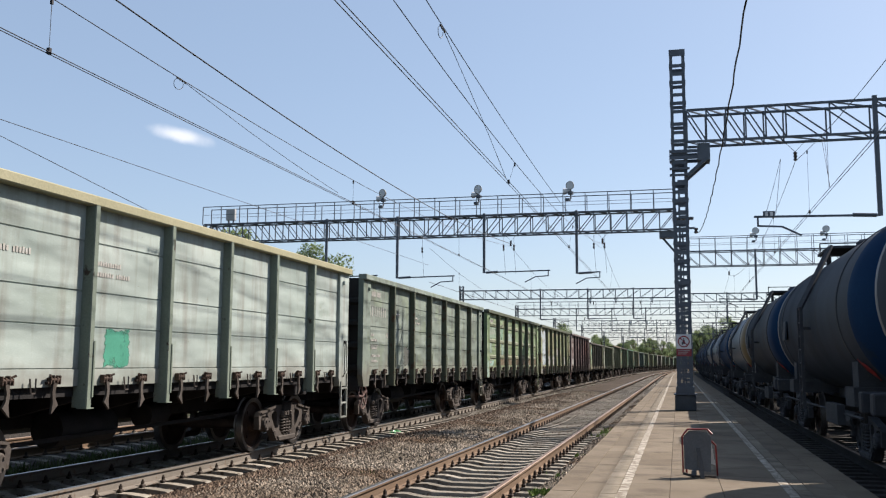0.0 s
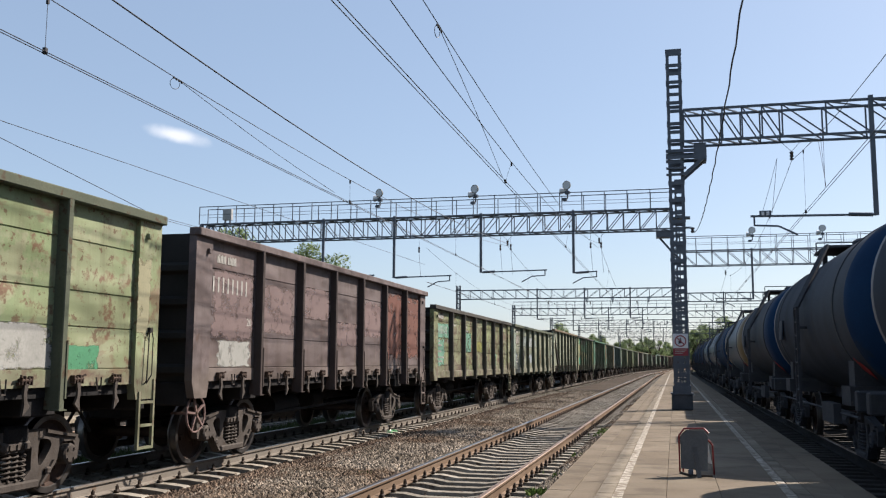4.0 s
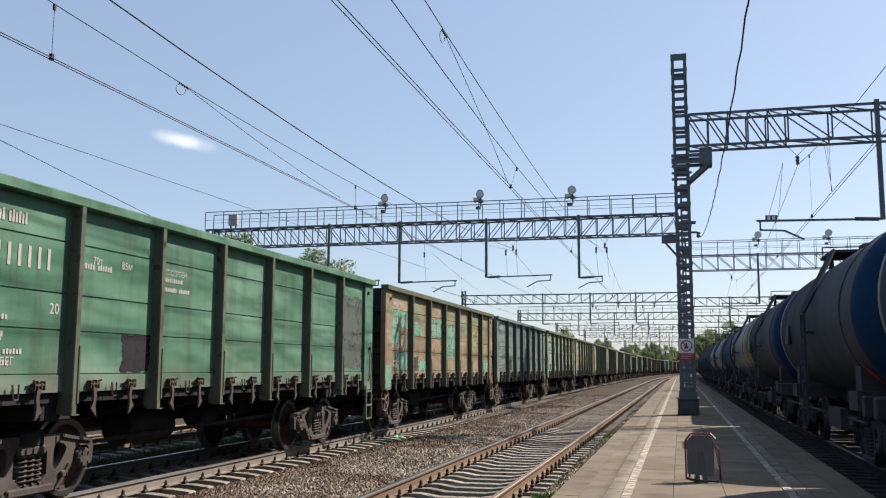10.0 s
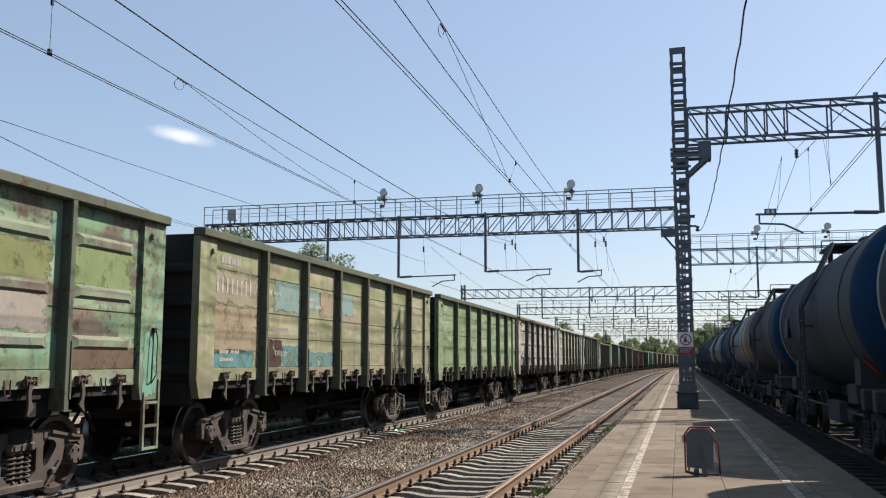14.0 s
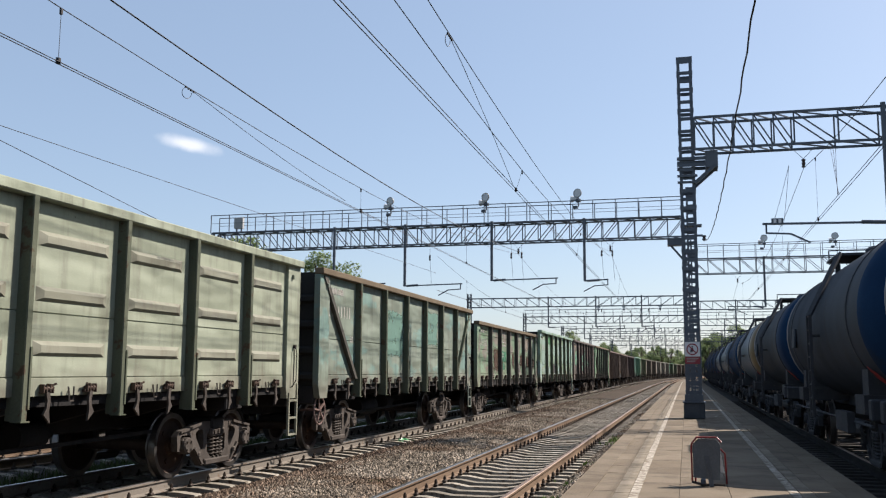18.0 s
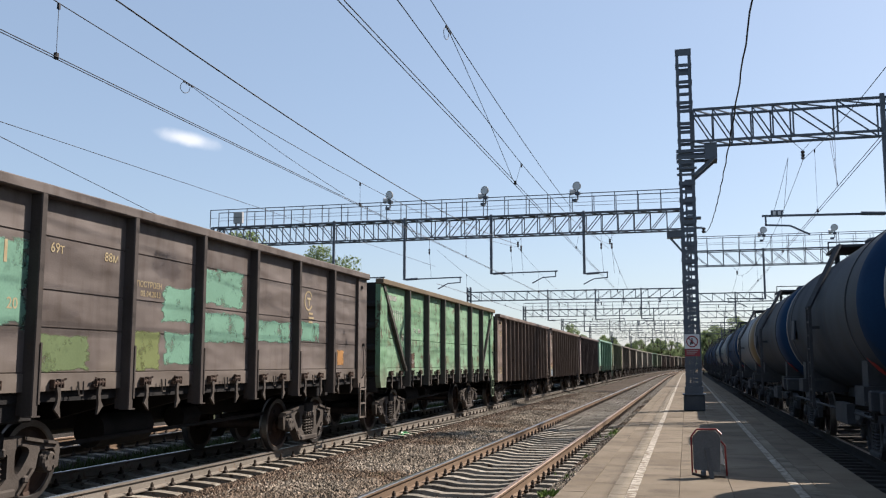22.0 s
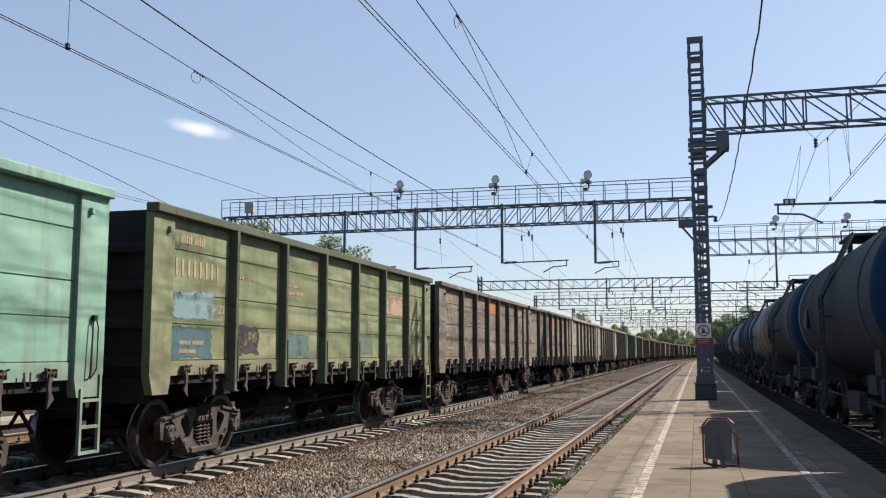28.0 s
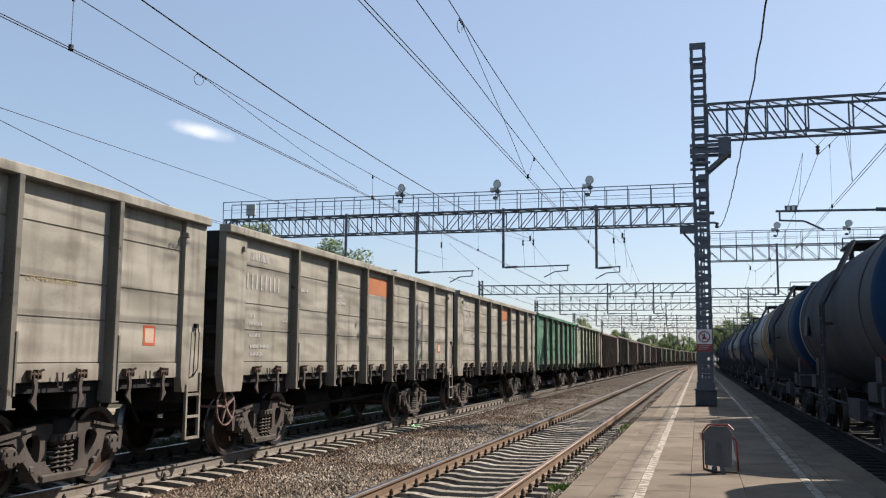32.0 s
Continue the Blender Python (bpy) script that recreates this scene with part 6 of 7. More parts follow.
SERVICE = ((-4.2, 2.75, (0.35, 0.3), 0.07), (-2.3, 2.75, (0.5,), 0.06), (-2.3, 2.62, (0.35, 0.3), 0.06), (-5.7, 1.72, (0.3, 0.3), 0.06), (-5.7, 1.6, (0.45,), 0.06))
PLATE = ((-5.75, 2.2, (0.2,), 0.06), (-5.75, 2.08, (0.45,), 0.06), (-5.75, 1.9, (0.4,), 0.06)) + SERVICE
RED_FLASH = (0.50, 0.20, 0.10)
TRAIN = {
    -1: W("plain", "pale", "pale mint open wagon with rust spots and a cream top rail", rail=cream_rail, patches=[(2, 1.55, 1.98, (0.10, 0.40, 0.28), 0.25, 0.55)], bars=SERVICE),
    0: W("plain", "grey_green", "grey-green open wagon with white stencilling", wheel=1, bars=PLATE, words=(("ПРОБЕГ", 0.10, -5.75, 1.9),), patches=[(1, 1.55, 1.95, (0.17, 0.18, 0.16), 0.7, 1.0)]),
    1: W("stamped", "leaf", "leaf-green open wagon with stamped panels and pale repainted patches", bars=SERVICE, patches=[("near", 1.12, 1.36, (0.40, 0.54, 0.46), 0.0, 0.8), ("near", 1.46, 1.66, (0.38, 0.52, 0.44), 0.1, 0.7), *[(b, 1.52, 1.9, (0.23, 0.185, 0.125), 0.0, 1.0) for b in range(1, 7)], (0, 2.55, 3.0, (0.33, 0.44, 0.33), 0.05, 0.95), (0, 1.95, 2.5, (0.36, 0.46, 0.38), 0.0, 0.4), (0, 1.5, 1.66, (0.36, 0.52, 0.45), 0.0, 0.65), (1, 2.5, 2.95, (0.30, 0.44, 0.32), 0.0, 0.8), (1, 1.9, 2.3, (0.34, 0.46, 0.38), 0.55, 0.85), (2, 2.35, 2.8, (0.40, 0.50, 0.44), 0.0, 1.0), (2, 1.8, 2.2, (0.38, 0.48, 0.42), 0.0, 0.3)]),
    2: W("plain", "rust_green", "rusted green open wagon with white-painted lower panels", bars=SERVICE, patches=[("near", 2.95, 3.25, WHITE, 0.0, 0.9), ("near", 1.10, 1.28, PALE, 0.2, 1.0), ("far", 1.9, 2.9, (0.42, 0.40, 0.26), 0.0, 0.5), (0, 2.0, 3.36, WHITE), (0, 1.52, 1.98, WHITE), (1, 1.52, 1.97, PALE), (2, 1.52, 1.97, PALE, 0.2, 1.0), (3, 2.0, 2.4, PALE), (3, 2.45, 2.9, (0.26, 0.33, 0.22), 0.1, 0.8), (4, 1.52, 1.85, PALE, 0.0, 0.55), (5, 1.52, 1.97, PALE), (4, 2.6, 2.95, (0.12, 0.38, 0.22), 0.2, 0.7), (6, 1.52, 1.75, (0.12, 0.36, 0.2), 0.1, 0.5)], wheel=0),
    3: W("plain", "plum", "plum-brown open wagon with faded pink and white patches", wheel=1, patches=[(0, 1.95, 3.0, PINK, 0.1, 0.95), (0, 1.55, 1.9, PALE, 0.2, 0.9), (1, 2.1, 2.9, PINK, 0.0, 0.9), (2, 2.45, 3.0, PINK), (3, 1.95, 2.4, PINK), (4, 2.2, 2.95, (0.30, 0.22, 0.21)), (5, 1.7, 3.3, (0.25, 0.125, 0.10)), (6, 1.7, 3.3, (0.25, 0.13, 0.105))]),
    4: W("smooth", "moss_rust", "mossy green and rust-brown open wagon with mint patches", low=True, trim=dark_trim, rail=dark_trim, bars=PLATE, patches=[(0, 2.35, 2.75, MINT), (0, 1.52, 2.3, MINT, 0.0, 0.6), (2, 1.95, 2.6, MINT, 0.0, 0.85), (5, 1.55, 1.9, MINT, 0.0, 0.5), (3, 2.0, 2.3, (0.30, 0.30, 0.10), 0.2, 0.9)], words=(("20", 0.13, -4.75, 2.1),)),
    5: W("smooth", "olive", "olive open wagon with whitewashed patches", low=True, rail=green_trim, bars=SERVICE, patches=[("near", 1.35, 3.0, (0.36, 0.42, 0.35), 0.0, 1.0), (0, 1.55, 2.0, (0.40, 0.45, 0.47), 0.0, 0.5, 0.08), (0, 2.38, 2.85, (0.40, 0.37, 0.31), 0.0, 0.9, 0.08), (1, 2.38, 2.8, (0.42, 0.48, 0.44)), (2, 2.38, 2.8, (0.48, 0.52, 0.50)), (2, 1.7, 2.3, (0.36, 0.44, 0.42), 0.0, 0.35), (2, 1.62, 1.98, (0.46, 0.52, 0.54), 0.5, 0.95), (1, 1.5, 2.3, (0.20, 0.19, 0.18), 0.0, 0.6), (3, 2.38, 2.75, (0.40, 0.46, 0.42), 0.0, 0.8), (4, 1.6, 2.3, (0.30, 0.26, 0.17), 0.2, 0.9), (5, 1.5, 1.75, (0.44, 0.5, 0.52), 0.1, 0.5)]),
    6: W("braced", "khaki", "khaki-green open wagon with diagonal corner braces", brace=dark_trim, bars=SERVICE + ((0.0, 2.0, (0.15,), 0.12),), words=(("ПОСТРОЕН", 0.09, -2.35, 2.75),), rail=tan_rail),
    7: W("plain", "tri", "green, ochre and brown patched open wagon", wheel=1, ink=M["letter_warm"], marks=((3.25, 2.72, 0.20),), bars=SERVICE, patches=[(1, 2.98, 3.40, DARK), (2, 2.98, 3.40, DARK), (0, 3.05, 3.36, (0.16, 0.36, 0.22)), (1, 2.45, 2.95, (0.16, 0.38, 0.24)), (2, 2.45, 2.95, TEAL), (3, 2.45, 3.3, TEAL, 0.05, 0.95), (4, 1.5, 2.0, DARK), (4, 2.4, 3.3, (0.22, 0.27, 0.14)), (2, 2.05, 2.42, OCHRE), (1, 2.05, 2.42, OCHRE), (3, 2.0, 2.4, OCHRE), (0, 1.52, 1.95, (0.10, 0.36, 0.24), 0.2, 1.0), (2, 1.52, 1.95, (0.12, 0.36, 0.24)), (3, 1.52, 1.8, (0.08, 0.30, 0.2))], rail=dark_trim),
    8: W("plain", "bottle", "bottle-green open wagon with white stencilling", bars=PLATE, patches=[(1, 1.55, 1.98, (0.045, 0.04, 0.045), 0.62, 1.0), (6, 1.55, 3.1, (0.13, 0.16, 0.14))], words=(("70т", 0.10, -3.9, 2.82), ("85м", 0.10, -3.3, 2.82), ("ПОСТРОЕН", 0.08, -2.3, 2.85), ("ДР", 0.09, -5.55, 1.82), ("ПРОБЕГ", 0.09, -5.65, 1.60))),
    9: W("plain", "orange", "rust-orange open wagon with mint patches and white stencilling", wheel=1, ink=M["letter"], bars=SERVICE, words=(("СРОЧНЫЙ ВОЗВРАТ", 0.09, -5.85, 2.12),), patches=[("near", 1.12, 1.62, MINT, 0.0, 1.0), (0, 2.6, 3.0, MINT, 0.0, 1.0), (0, 2.2, 2.5, MINT, 0.0, 0.5), (1, 2.48, 2.72, MINT, 0.2, 0.75), (2, 2.5, 2.95, MINT, 0.1, 0.55), (2, 2.45, 2.95, MINT, 0.6, 0.95), (3, 2.15, 2.9, MINT, 0.1, 0.9), (0, 1.55, 1.95, MINT, 0.4, 1.0), (1, 1.55, 1.85, DARK, 0.0, 0.5), (1, 1.52, 1.75, MINT, 0.55, 1.0), (2, 1.52, 1.9, MINT, 0.0, 0.3), (3, 1.9, 2.12, MINT, 0.0, 0.85), (6, 1.52, 1.75, MINT), (5, 2.3, 2.8, OCHRE, 0.1, 0.8)]),
    10: W("plain", "slate", "slate-grey open wagon with white stencilling", wheel=1, bars=PLATE, words=(("АВТОРЕЖИМ", 0.09, 2.95, 1.72),), patches=[(1, 1.5, 1.9, (0.06, 0.055, 0.05), 0.4, 0.75)]),
    11: W("stamped", "patchy", "patchy green and rust open wagon with stamped panels", wheel=1, bars=SERVICE, patches=[("near", 1.12, 1.70, MINT, 0.0, 0.7), ("near", 2.0, 3.3, (0.30, 0.40, 0.19), 0.0, 0.7), ("far", 1.15, 2.0, MINT, 0.2, 0.8),
        (0, 2.52, 2.98, (0.19, 0.34, 0.24), 0.0, 1.0), (0, 1.95, 2.36, (0.42, 0.46, 0.44), 0.3, 0.9), (0, 1.52, 1.80, MINT, 0.0, 0.9), (0, 1.55, 1.74, (0.17, 0.115, 0.08), 0.45, 0.7), (0, 3.05, 3.30, (0.30, 0.38, 0.26), 0.3, 0.8),
        (1, 2.50, 2.95, (0.32, 0.42, 0.31), 0.0, 1.0), (1, 2.54, 2.76, (0.13, 0.33, 0.23), 0.15, 0.72), (1, 1.52, 1.96, (0.16, 0.105, 0.075), 0.0, 0.42), (1, 1.52, 1.74, (0.36, 0.44, 0.36), 0.48, 1.0),
        (2, 2.50, 2.92, MINT, 0.0, 1.0), (2, 1.53, 1.76, MINT, 0.0, 0.9), (3, 2.46, 2.94, (0.16, 0.37, 0.26), 0.0, 1.0), (3, 1.90, 2.32, (0.17, 0.37, 0.24), 0.1, 0.9), (3, 1.53, 1.72, MINT, 0.0, 0.8), (4, 2.48, 2.96, (0.17, 0.115, 0.08), 0.0, 1.0), (4, 1.95, 2.34, (0.40, 0.33, 0.27), 0.1, 0.9), (4, 1.53, 1.74, (0.18, 0.13, 0.09)), (5, 1.95, 2.34, (0.44, 0.40, 0.34), 0.0, 0.9), (5, 2.5, 2.9, (0.27, 0.29, 0.13), 0.1, 0.9), (6, 1.53, 1.75, (0.18, 0.13, 0.09)), (6, 2.5, 2.95, (0.27, 0.34, 0.16), 0.0, 0.9)]),
    12: W("plain", "sand_green", "olive open wagon with sandy patches and warm stencilling", ink=M["letter"], bars=SERVICE, words=(("69т", 0.15, -4.15, 2.72), ("СРОЧНЫЙ ВОЗВРАТ", 0.08, -4.2, 2.12), ("ТАРА 23т", 0.09, -3.7, 1.7), ("ПРИПИСАН", 0.08, -2.35, 2.12)), patches=[(0, 2.5, 3.0, (0.38, 0.34, 0.24)), (0, 1.75, 2.45, (0.40, 0.33, 0.22)), (1, 2.5, 3.0, SKYB, 0.3, 1.0), (1, 1.52, 1.95, (0.09, 0.06, 0.055), 0.0, 0.5), (1, 1.52, 1.85, (0.15, 0.30, 0.29), 0.55, 1.0), (2, 2.6, 2.95, SKYB, 0.0, 0.5), (2, 2.5, 2.95, (0.40, 0.34, 0.24), 0.5, 1.0), (3, 2.6, 2.98, SKYB, 0.2, 0.6), (0, 1.52, 1.75, (0.14, 0.30, 0.30), 0.0, 0.9), (2, 1.52, 1.75, (0.16, 0.30, 0.28))]),
    13: W("plain", "leaf", "weathered leaf-green open wagon", patches=[(0, 2.4, 3.0, (0.28, 0.38, 0.22), 0.1, 0.9), (2, 1.5, 2.0, (0.28, 0.36, 0.24)), (4, 2.0, 2.5, MINT, 0.1, 0.6)]),
    14: W("stamped", "cream", "cream-grey open wagon with stamped panels and yellow stencilling", ink=M["letter_warm"], rail=tan_rail, trim=dark_trim, bars=((0.1, 1.75, (0.4,), 0.1), (3.2, 2.0, (0.4,), 0.1)), patches=[(0, 1.75, 2.3, (0.55, 0.54, 0.54), 0.0, 0.8), (1, 1.55, 1.9, (0.22, 0.21, 0.20), 0.6, 1.0), (4, 1.85, 2.35, (0.56, 0.54, 0.54)), (5, 1.9, 2.4, (0.54, 0.52, 0.53))]),
    15: W("stamped", "light_green", "light green open wagon with stamped panels", bars=((-2.3, 1.62, (0.45,), 0.1),) + SERVICE, patches=[(1, 1.55, 1.85, (0.15, 0.17, 0.17), 0.0, 0.35)], words=(("20", 0.12, -4.85, 2.12),)),
    16: W("braced", "grey_teal", "grey-green open wagon with teal patches and diagonal braces", wheel=1, brace=dark_trim, rail=tan_rail, words=(("70т", 0.12, -4.1, 2.85), ("20", 0.12, -4.95, 2.5)), patches=[(2, 1.95, 3.0, (0.20, 0.35, 0.29)), (4, 2.3, 3.2, (0.20, 0.35, 0.29), 0.1, 0.9)]),
    17: W("plain", "blotch", "blotched green open wagon with rust stains", low=True, rail=tan_rail, trim=dark_trim, bars=((-2.0, 2.66, (0.5, 0.28), 0.07), (-1.95, 2.53, (0.35, 0.4), 0.07), (-2.3, 2.22, (0.35, 0.35), 0.06), (-2.35, 2.12, (0.5, 0.3), 0.06), (-2.2, 2.02, (0.3,), 0.05)), patches=[(2, 1.97, 2.31, (0.10, 0.29, 0.18), 0.0, 0.9, 0.03), (2, 1.66, 1.86, (0.13, 0.33, 0.22), 0.48, 0.75),
        *[(b, z0 - 0.06, z1 + 0.10, (0.125, 0.082, 0.062), a - 0.05, e + 0.05, 0.08) for b, z0, z1, a, e in ((1, 1.62, 2.40, 0.45, 1.0), (2, 1.56, 1.78, 0.0, 0.16), (2, 1.56, 1.90, 0.24, 0.42), (3, 1.78, 2.14, 0.0, 0.33), (3, 1.76, 2.22, 0.62, 0.88), (4, 1.74, 2.26, 0.0, 0.28), (4, 1.80, 2.20, 0.70, 0.95), (5, 1.84, 2.10, 0.0, 0.18), (5, 1.78, 2.16, 0.60, 1.0), (6, 1.78, 2.10, 0.0, 0.35), (6, 1.78, 2.05, 0.6, 1.0), (4, 2.35, 2.85, 0.10, 0.25))], (5, 2.36, 3.10, (0.33, 0.29, 0.25), 0.0, 1.0, 0.08), (4, 1.55, 1.9, (0.30, 0.30, 0.27), 0.2, 0.75, 0.08)]),
    18: W("plain", "mint_green", "green open wagon brushed over with pale mint paint", bars=SERVICE, patches=[(1, 2.98, 3.4, (0.11, 0.28, 0.14)), (1, 2.4, 2.97, (0.36, 0.52, 0.42)), (2, 2.4, 2.97, (0.40, 0.56, 0.48)), (2, 1.5, 1.95, (0.10, 0.095, 0.10), 0.5, 0.95), (3, 2.45, 2.95, (0.38, 0.50, 0.46)), (4, 2.0, 2.95, (0.36, 0.52, 0.44)), (0, 1.9, 3.2, (0.36, 0.50, 0.42)), (5, 1.95, 2.9, (0.34, 0.50, 0.42)), (6, 1.95, 3.1, (0.34, 0.50, 0.42)), (3, 1.52, 1.95, (0.34, 0.48, 0.42), 0.0, 0.8)]),
    19: W("plain", "choc", "chocolate-brown open wagon with mint patches", ink=M["letter_warm"], marks=((3.35, 2.78, 0.19),), words=(("69т", 0.12, -4.0, 2.85), ("88м", 0.12, -3.0, 2.85), ("ПОСТРОЕН", 0.08, -2.3, 2.60), ("05.04.2013", 0.08, -2.2, 2.48)), patches=[(0, 2.0, 2.9, MINT, 0.3, 1.0), (2, 2.2, 2.65, MINT, 0.5, 1.0), (2, 1.62, 2.0, MINT, 0.55, 1.0), (3, 2.5, 3.0, MINT, 0.0, 0.85), (3, 1.95, 2.35, MINT, 0.05, 0.9), (4, 2.0, 2.3, MINT, 0.05, 0.95), (5, 2.05, 2.35, MINT, 0.2, 0.7), (1, 1.55, 1.9, (0.18, 0.24, 0.12), 0.0, 0.6), (2, 1.55, 2.0, (0.22, 0.26, 0.11), 0.0, 0.45), (6, 1.6, 1.85, (0.5, 0.26, 0.1), 0.3, 0.5)]),
    20: W("braced", "spring", "spring-green open wagon with dark diagonal braces", brace=dark_trim, trim=dark_trim, rail=tan_rail, words=(("20", 0.13, -4.9, 2.2), ("70т", 0.13, -3.6, 2.40), ("85м", 0.13, -3.2, 2.40), ("ТАРА 23", 0.10, -4.1, 1.62)), patches=[(1, 1.5, 1.85, (0.14, 0.09, 0.07), 0.0, 0.45)]),
    21: W("many", "brown", "red-brown open wagon with closely spaced posts", ink=M["letter_warm"], bars=((-5.85, 3.1, (0.3,), 0.13), (-5.95, 2.66, (0.35,), 0.06), (-4.1, 2.5, (0.3,), 0.22), (-3.2, 2.5, (0.3,), 0.22)), marks=((-5.75, 2.42, 0.11),), words=(("20", 0.14, -3.1, 2.2), ("22.47т", 0.12, -4.1, 1.12), ("ПОСТРОЕН", 0.075, -6.05, 2.76), ("ЗАЧИСТНОЙ ЛЮК", 0.05, -6.05, 1.42), ("ЗАКРЫТЬ И", 0.05, -5.95, 1.33), ("ЗАФИКСИРОВАТЬ", 0.05, -6.05, 1.24), ("70т", 0.09, -5.2, 2.62), ("92м", 0.09, -4.75, 2.62))),
    22: W("many", "brown", "red-brown open wagon with white and blue repainted patches", ink=M["letter"], bars=((-6.05, 3.14, (0.36,), 0.13), (-4.2, 2.36, (0.7,), 0.22), (-3.35, 2.36, (0.6,), 0.22), (-2.5, 2.22, (0.5,), 0.07), (-2.5, 2.1, (0.5,), 0.06), (-2.3, 1.85, (0.2,), 0.06), (-2.3, 1.75, (0.2,), 0.06)), marks=((-5.75, 2.42, 0.11),), words=(("20", 0.14, -2.95, 2.02), ("22.5", 0.13, -5.1, 0.99), ("ПОСТРОЕН", 0.075, -6.05, 2.76), ("77т", 0.09, -5.2, 2.24), ("92м", 0.09, -4.75, 2.24)), patches=[
        *[(b, 0.98, 1.72, (0.33, 0.205, 0.13), 0.0, 1.0, 0.08) for b in range(7)], *[(b, 1.0, 1.55, (0.28, 0.195, 0.15), 0.0, 1.0, 0.08) for b in range(7, 13)],
        (0, 0.99, 1.40, (0.33, 0.40, 0.46), 0.12, 0.95, 0.08, 1.4635), (0, 1.36, 1.44, (0.42, 0.40, 0.22), 0.15, 0.85, 0.08, 1.4645), (0, 1.10, 1.30, (0.26, 0.29, 0.30), 0.35, 0.7, 0.08, 1.4645),
        (1, 1.08, 1.46, (0.30, 0.35, 0.39), 0.05, 0.8, 0.08, 1.4635), (1, 1.15, 1.40, (0.20, 0.20, 0.19), 0.2, 0.65, 0.08, 1.4645), (2, 1.14, 1.44, (0.21, 0.20, 0.18), 0.05, 0.8, 0.08, 1.4635), (2, 0.95, 1.08, (0.44, 0.42, 0.39), 0.0, 1.0, 0.08, 1.4635), (3, 1.08, 1.42, (0.30, 0.36, 0.42), 0.1, 0.9, 0.08, 1.4635), (4, 1.16, 1.36, (0.28, 0.34, 0.42), 0.2, 0.65, 0.08, 1.4635), (5, 1.06, 1.66, (0.42, 0.40, 0.34), 0.05, 0.65, 0.08, 1.4635), (6, 1.05, 1.45, (0.28, 0.33, 0.38), 0.1, 0.9, 0.08, 1.4635), (7, 1.0, 1.4, (0.32, 0.35, 0.37), 0.1, 0.9, 0.08, 1.4635), (8, 1.0, 1.6, (0.34, 0.31, 0.28), 0.1, 0.9, 0.08, 1.4635), (9, 1.0, 1.5, (0.34, 0.34, 0.33), 0.1, 0.9, 0.08, 1.4635),
        (1, 2.60, 2.82, (0.46, 0.46, 0.43), 0.0, 0.36), (1, 2.56, 2.74, (0.46, 0.46, 0.43), 0.66, 1.0), (2, 2.22, 2.92, (0.46, 0.46, 0.42), 0.0, 1.0, 0.02), (2, 1.98, 2.2, (0.42, 0.40, 0.36), 0.12, 0.36), (3, 2.22, 2.86, (0.46, 0.46, 0.42), 0.0, 1.0, 0.02), (5, 2.46, 2.92, (0.46, 0.46, 0.42), 0.0, 0.95), (6, 2.2, 2.62, (0.46, 0.46, 0.42), 0.0, 0.95), (7, 2.25, 2.66, (0.44, 0.43, 0.40), 0.0, 0.9), (8, 2.1, 2.55, (0.44, 0.43, 0.40), 0.1, 0.9), (9, 2.4, 2.95, (0.44, 0.41, 0.39), 0.1, 1.0), (10, 2.15, 2.6, (0.42, 0.39, 0.36), 0.1, 0.9), (11, 2.15, 2.85, (0.54, 0.53, 0.50), 0.0, 1.0, 0.01), (11, 2.45, 2.7, (0.45, 0.14, 0.10), 0.1, 0.45, 0.01, 1.4645), (12, 2.15, 2.85, (0.52, 0.50, 0.46), 0.0, 0.8, 0.01), (12, 2.68, 2.78, (0.45, 0.14, 0.10), 0.1, 0.6, 0.01, 1.4645)]),
    23: W("many", "dark_brown", "dark brown open wagon with closely spaced posts", ink=M["letter"], bars=((-6.1, 2.2, (0.3,), 0.06), (-6.1, 2.05, (0.2,), 0.06)), patches=[(0, 2.4, 2.9, (0.4, 0.4, 0.38), 0.1, 0.5), (1, 2.4, 2.8, (0.36, 0.36, 0.34), 0.2, 0.5), (2, 2.2, 2.6, (0.3, 0.29, 0.27), 0.3, 0.8)]),
    24: W("plain", "mint", "mint-green open wagon with a blue word and an orange panel", ink=M["letter"], bars=PLATE + ((0.0, 2.5, (0.6, 0.3), 0.07), (0.0, 2.38, (0.9,), 0.05), (3.0, 2.5, (0.9,), 0.06), (3.1, 2.38, (0.6,), 0.05)), patches=[(4, 2.25, 2.7, (0.62, 0.42, 0.25), 0.0, 1.0, 0.008), (3, 2.75, 3.1, (0.07, 0.14, 0.40), 0.15, 0.9, 0.02)]),
    25: W("plain", "gold", "golden-olive open wagon with blue-grey patches", ink=M["letter_warm"], bars=SERVICE, patches=[(0, 2.1, 2.45, (0.28, 0.42, 0.42), 0.05, 0.75), (0, 1.55, 1.95, (0.12, 0.20, 0.22), 0.0, 0.7), (1, 1.6, 2.0, (0.10, 0.085, 0.09), 0.0, 0.55), (2, 1.55, 1.9, (0.14, 0.24, 0.22), 0.0, 0.7), (5, 2.5, 2.9, (0.55, 0.40, 0.28)), (4, 1.6, 1.95, (0.2, 0.26, 0.2), 0.0, 0.7)]),
    26: W("plain", "taupe", "taupe open wagon with yellow stencilling", long=True, ink=M["letter_warm"], bars=PLATE, words=(("20", 0.15, -4.85, 2.15),), patches=[(3, 2.95, 3.35, RED_FLASH, 0.0, 1.0, 0.01)]),
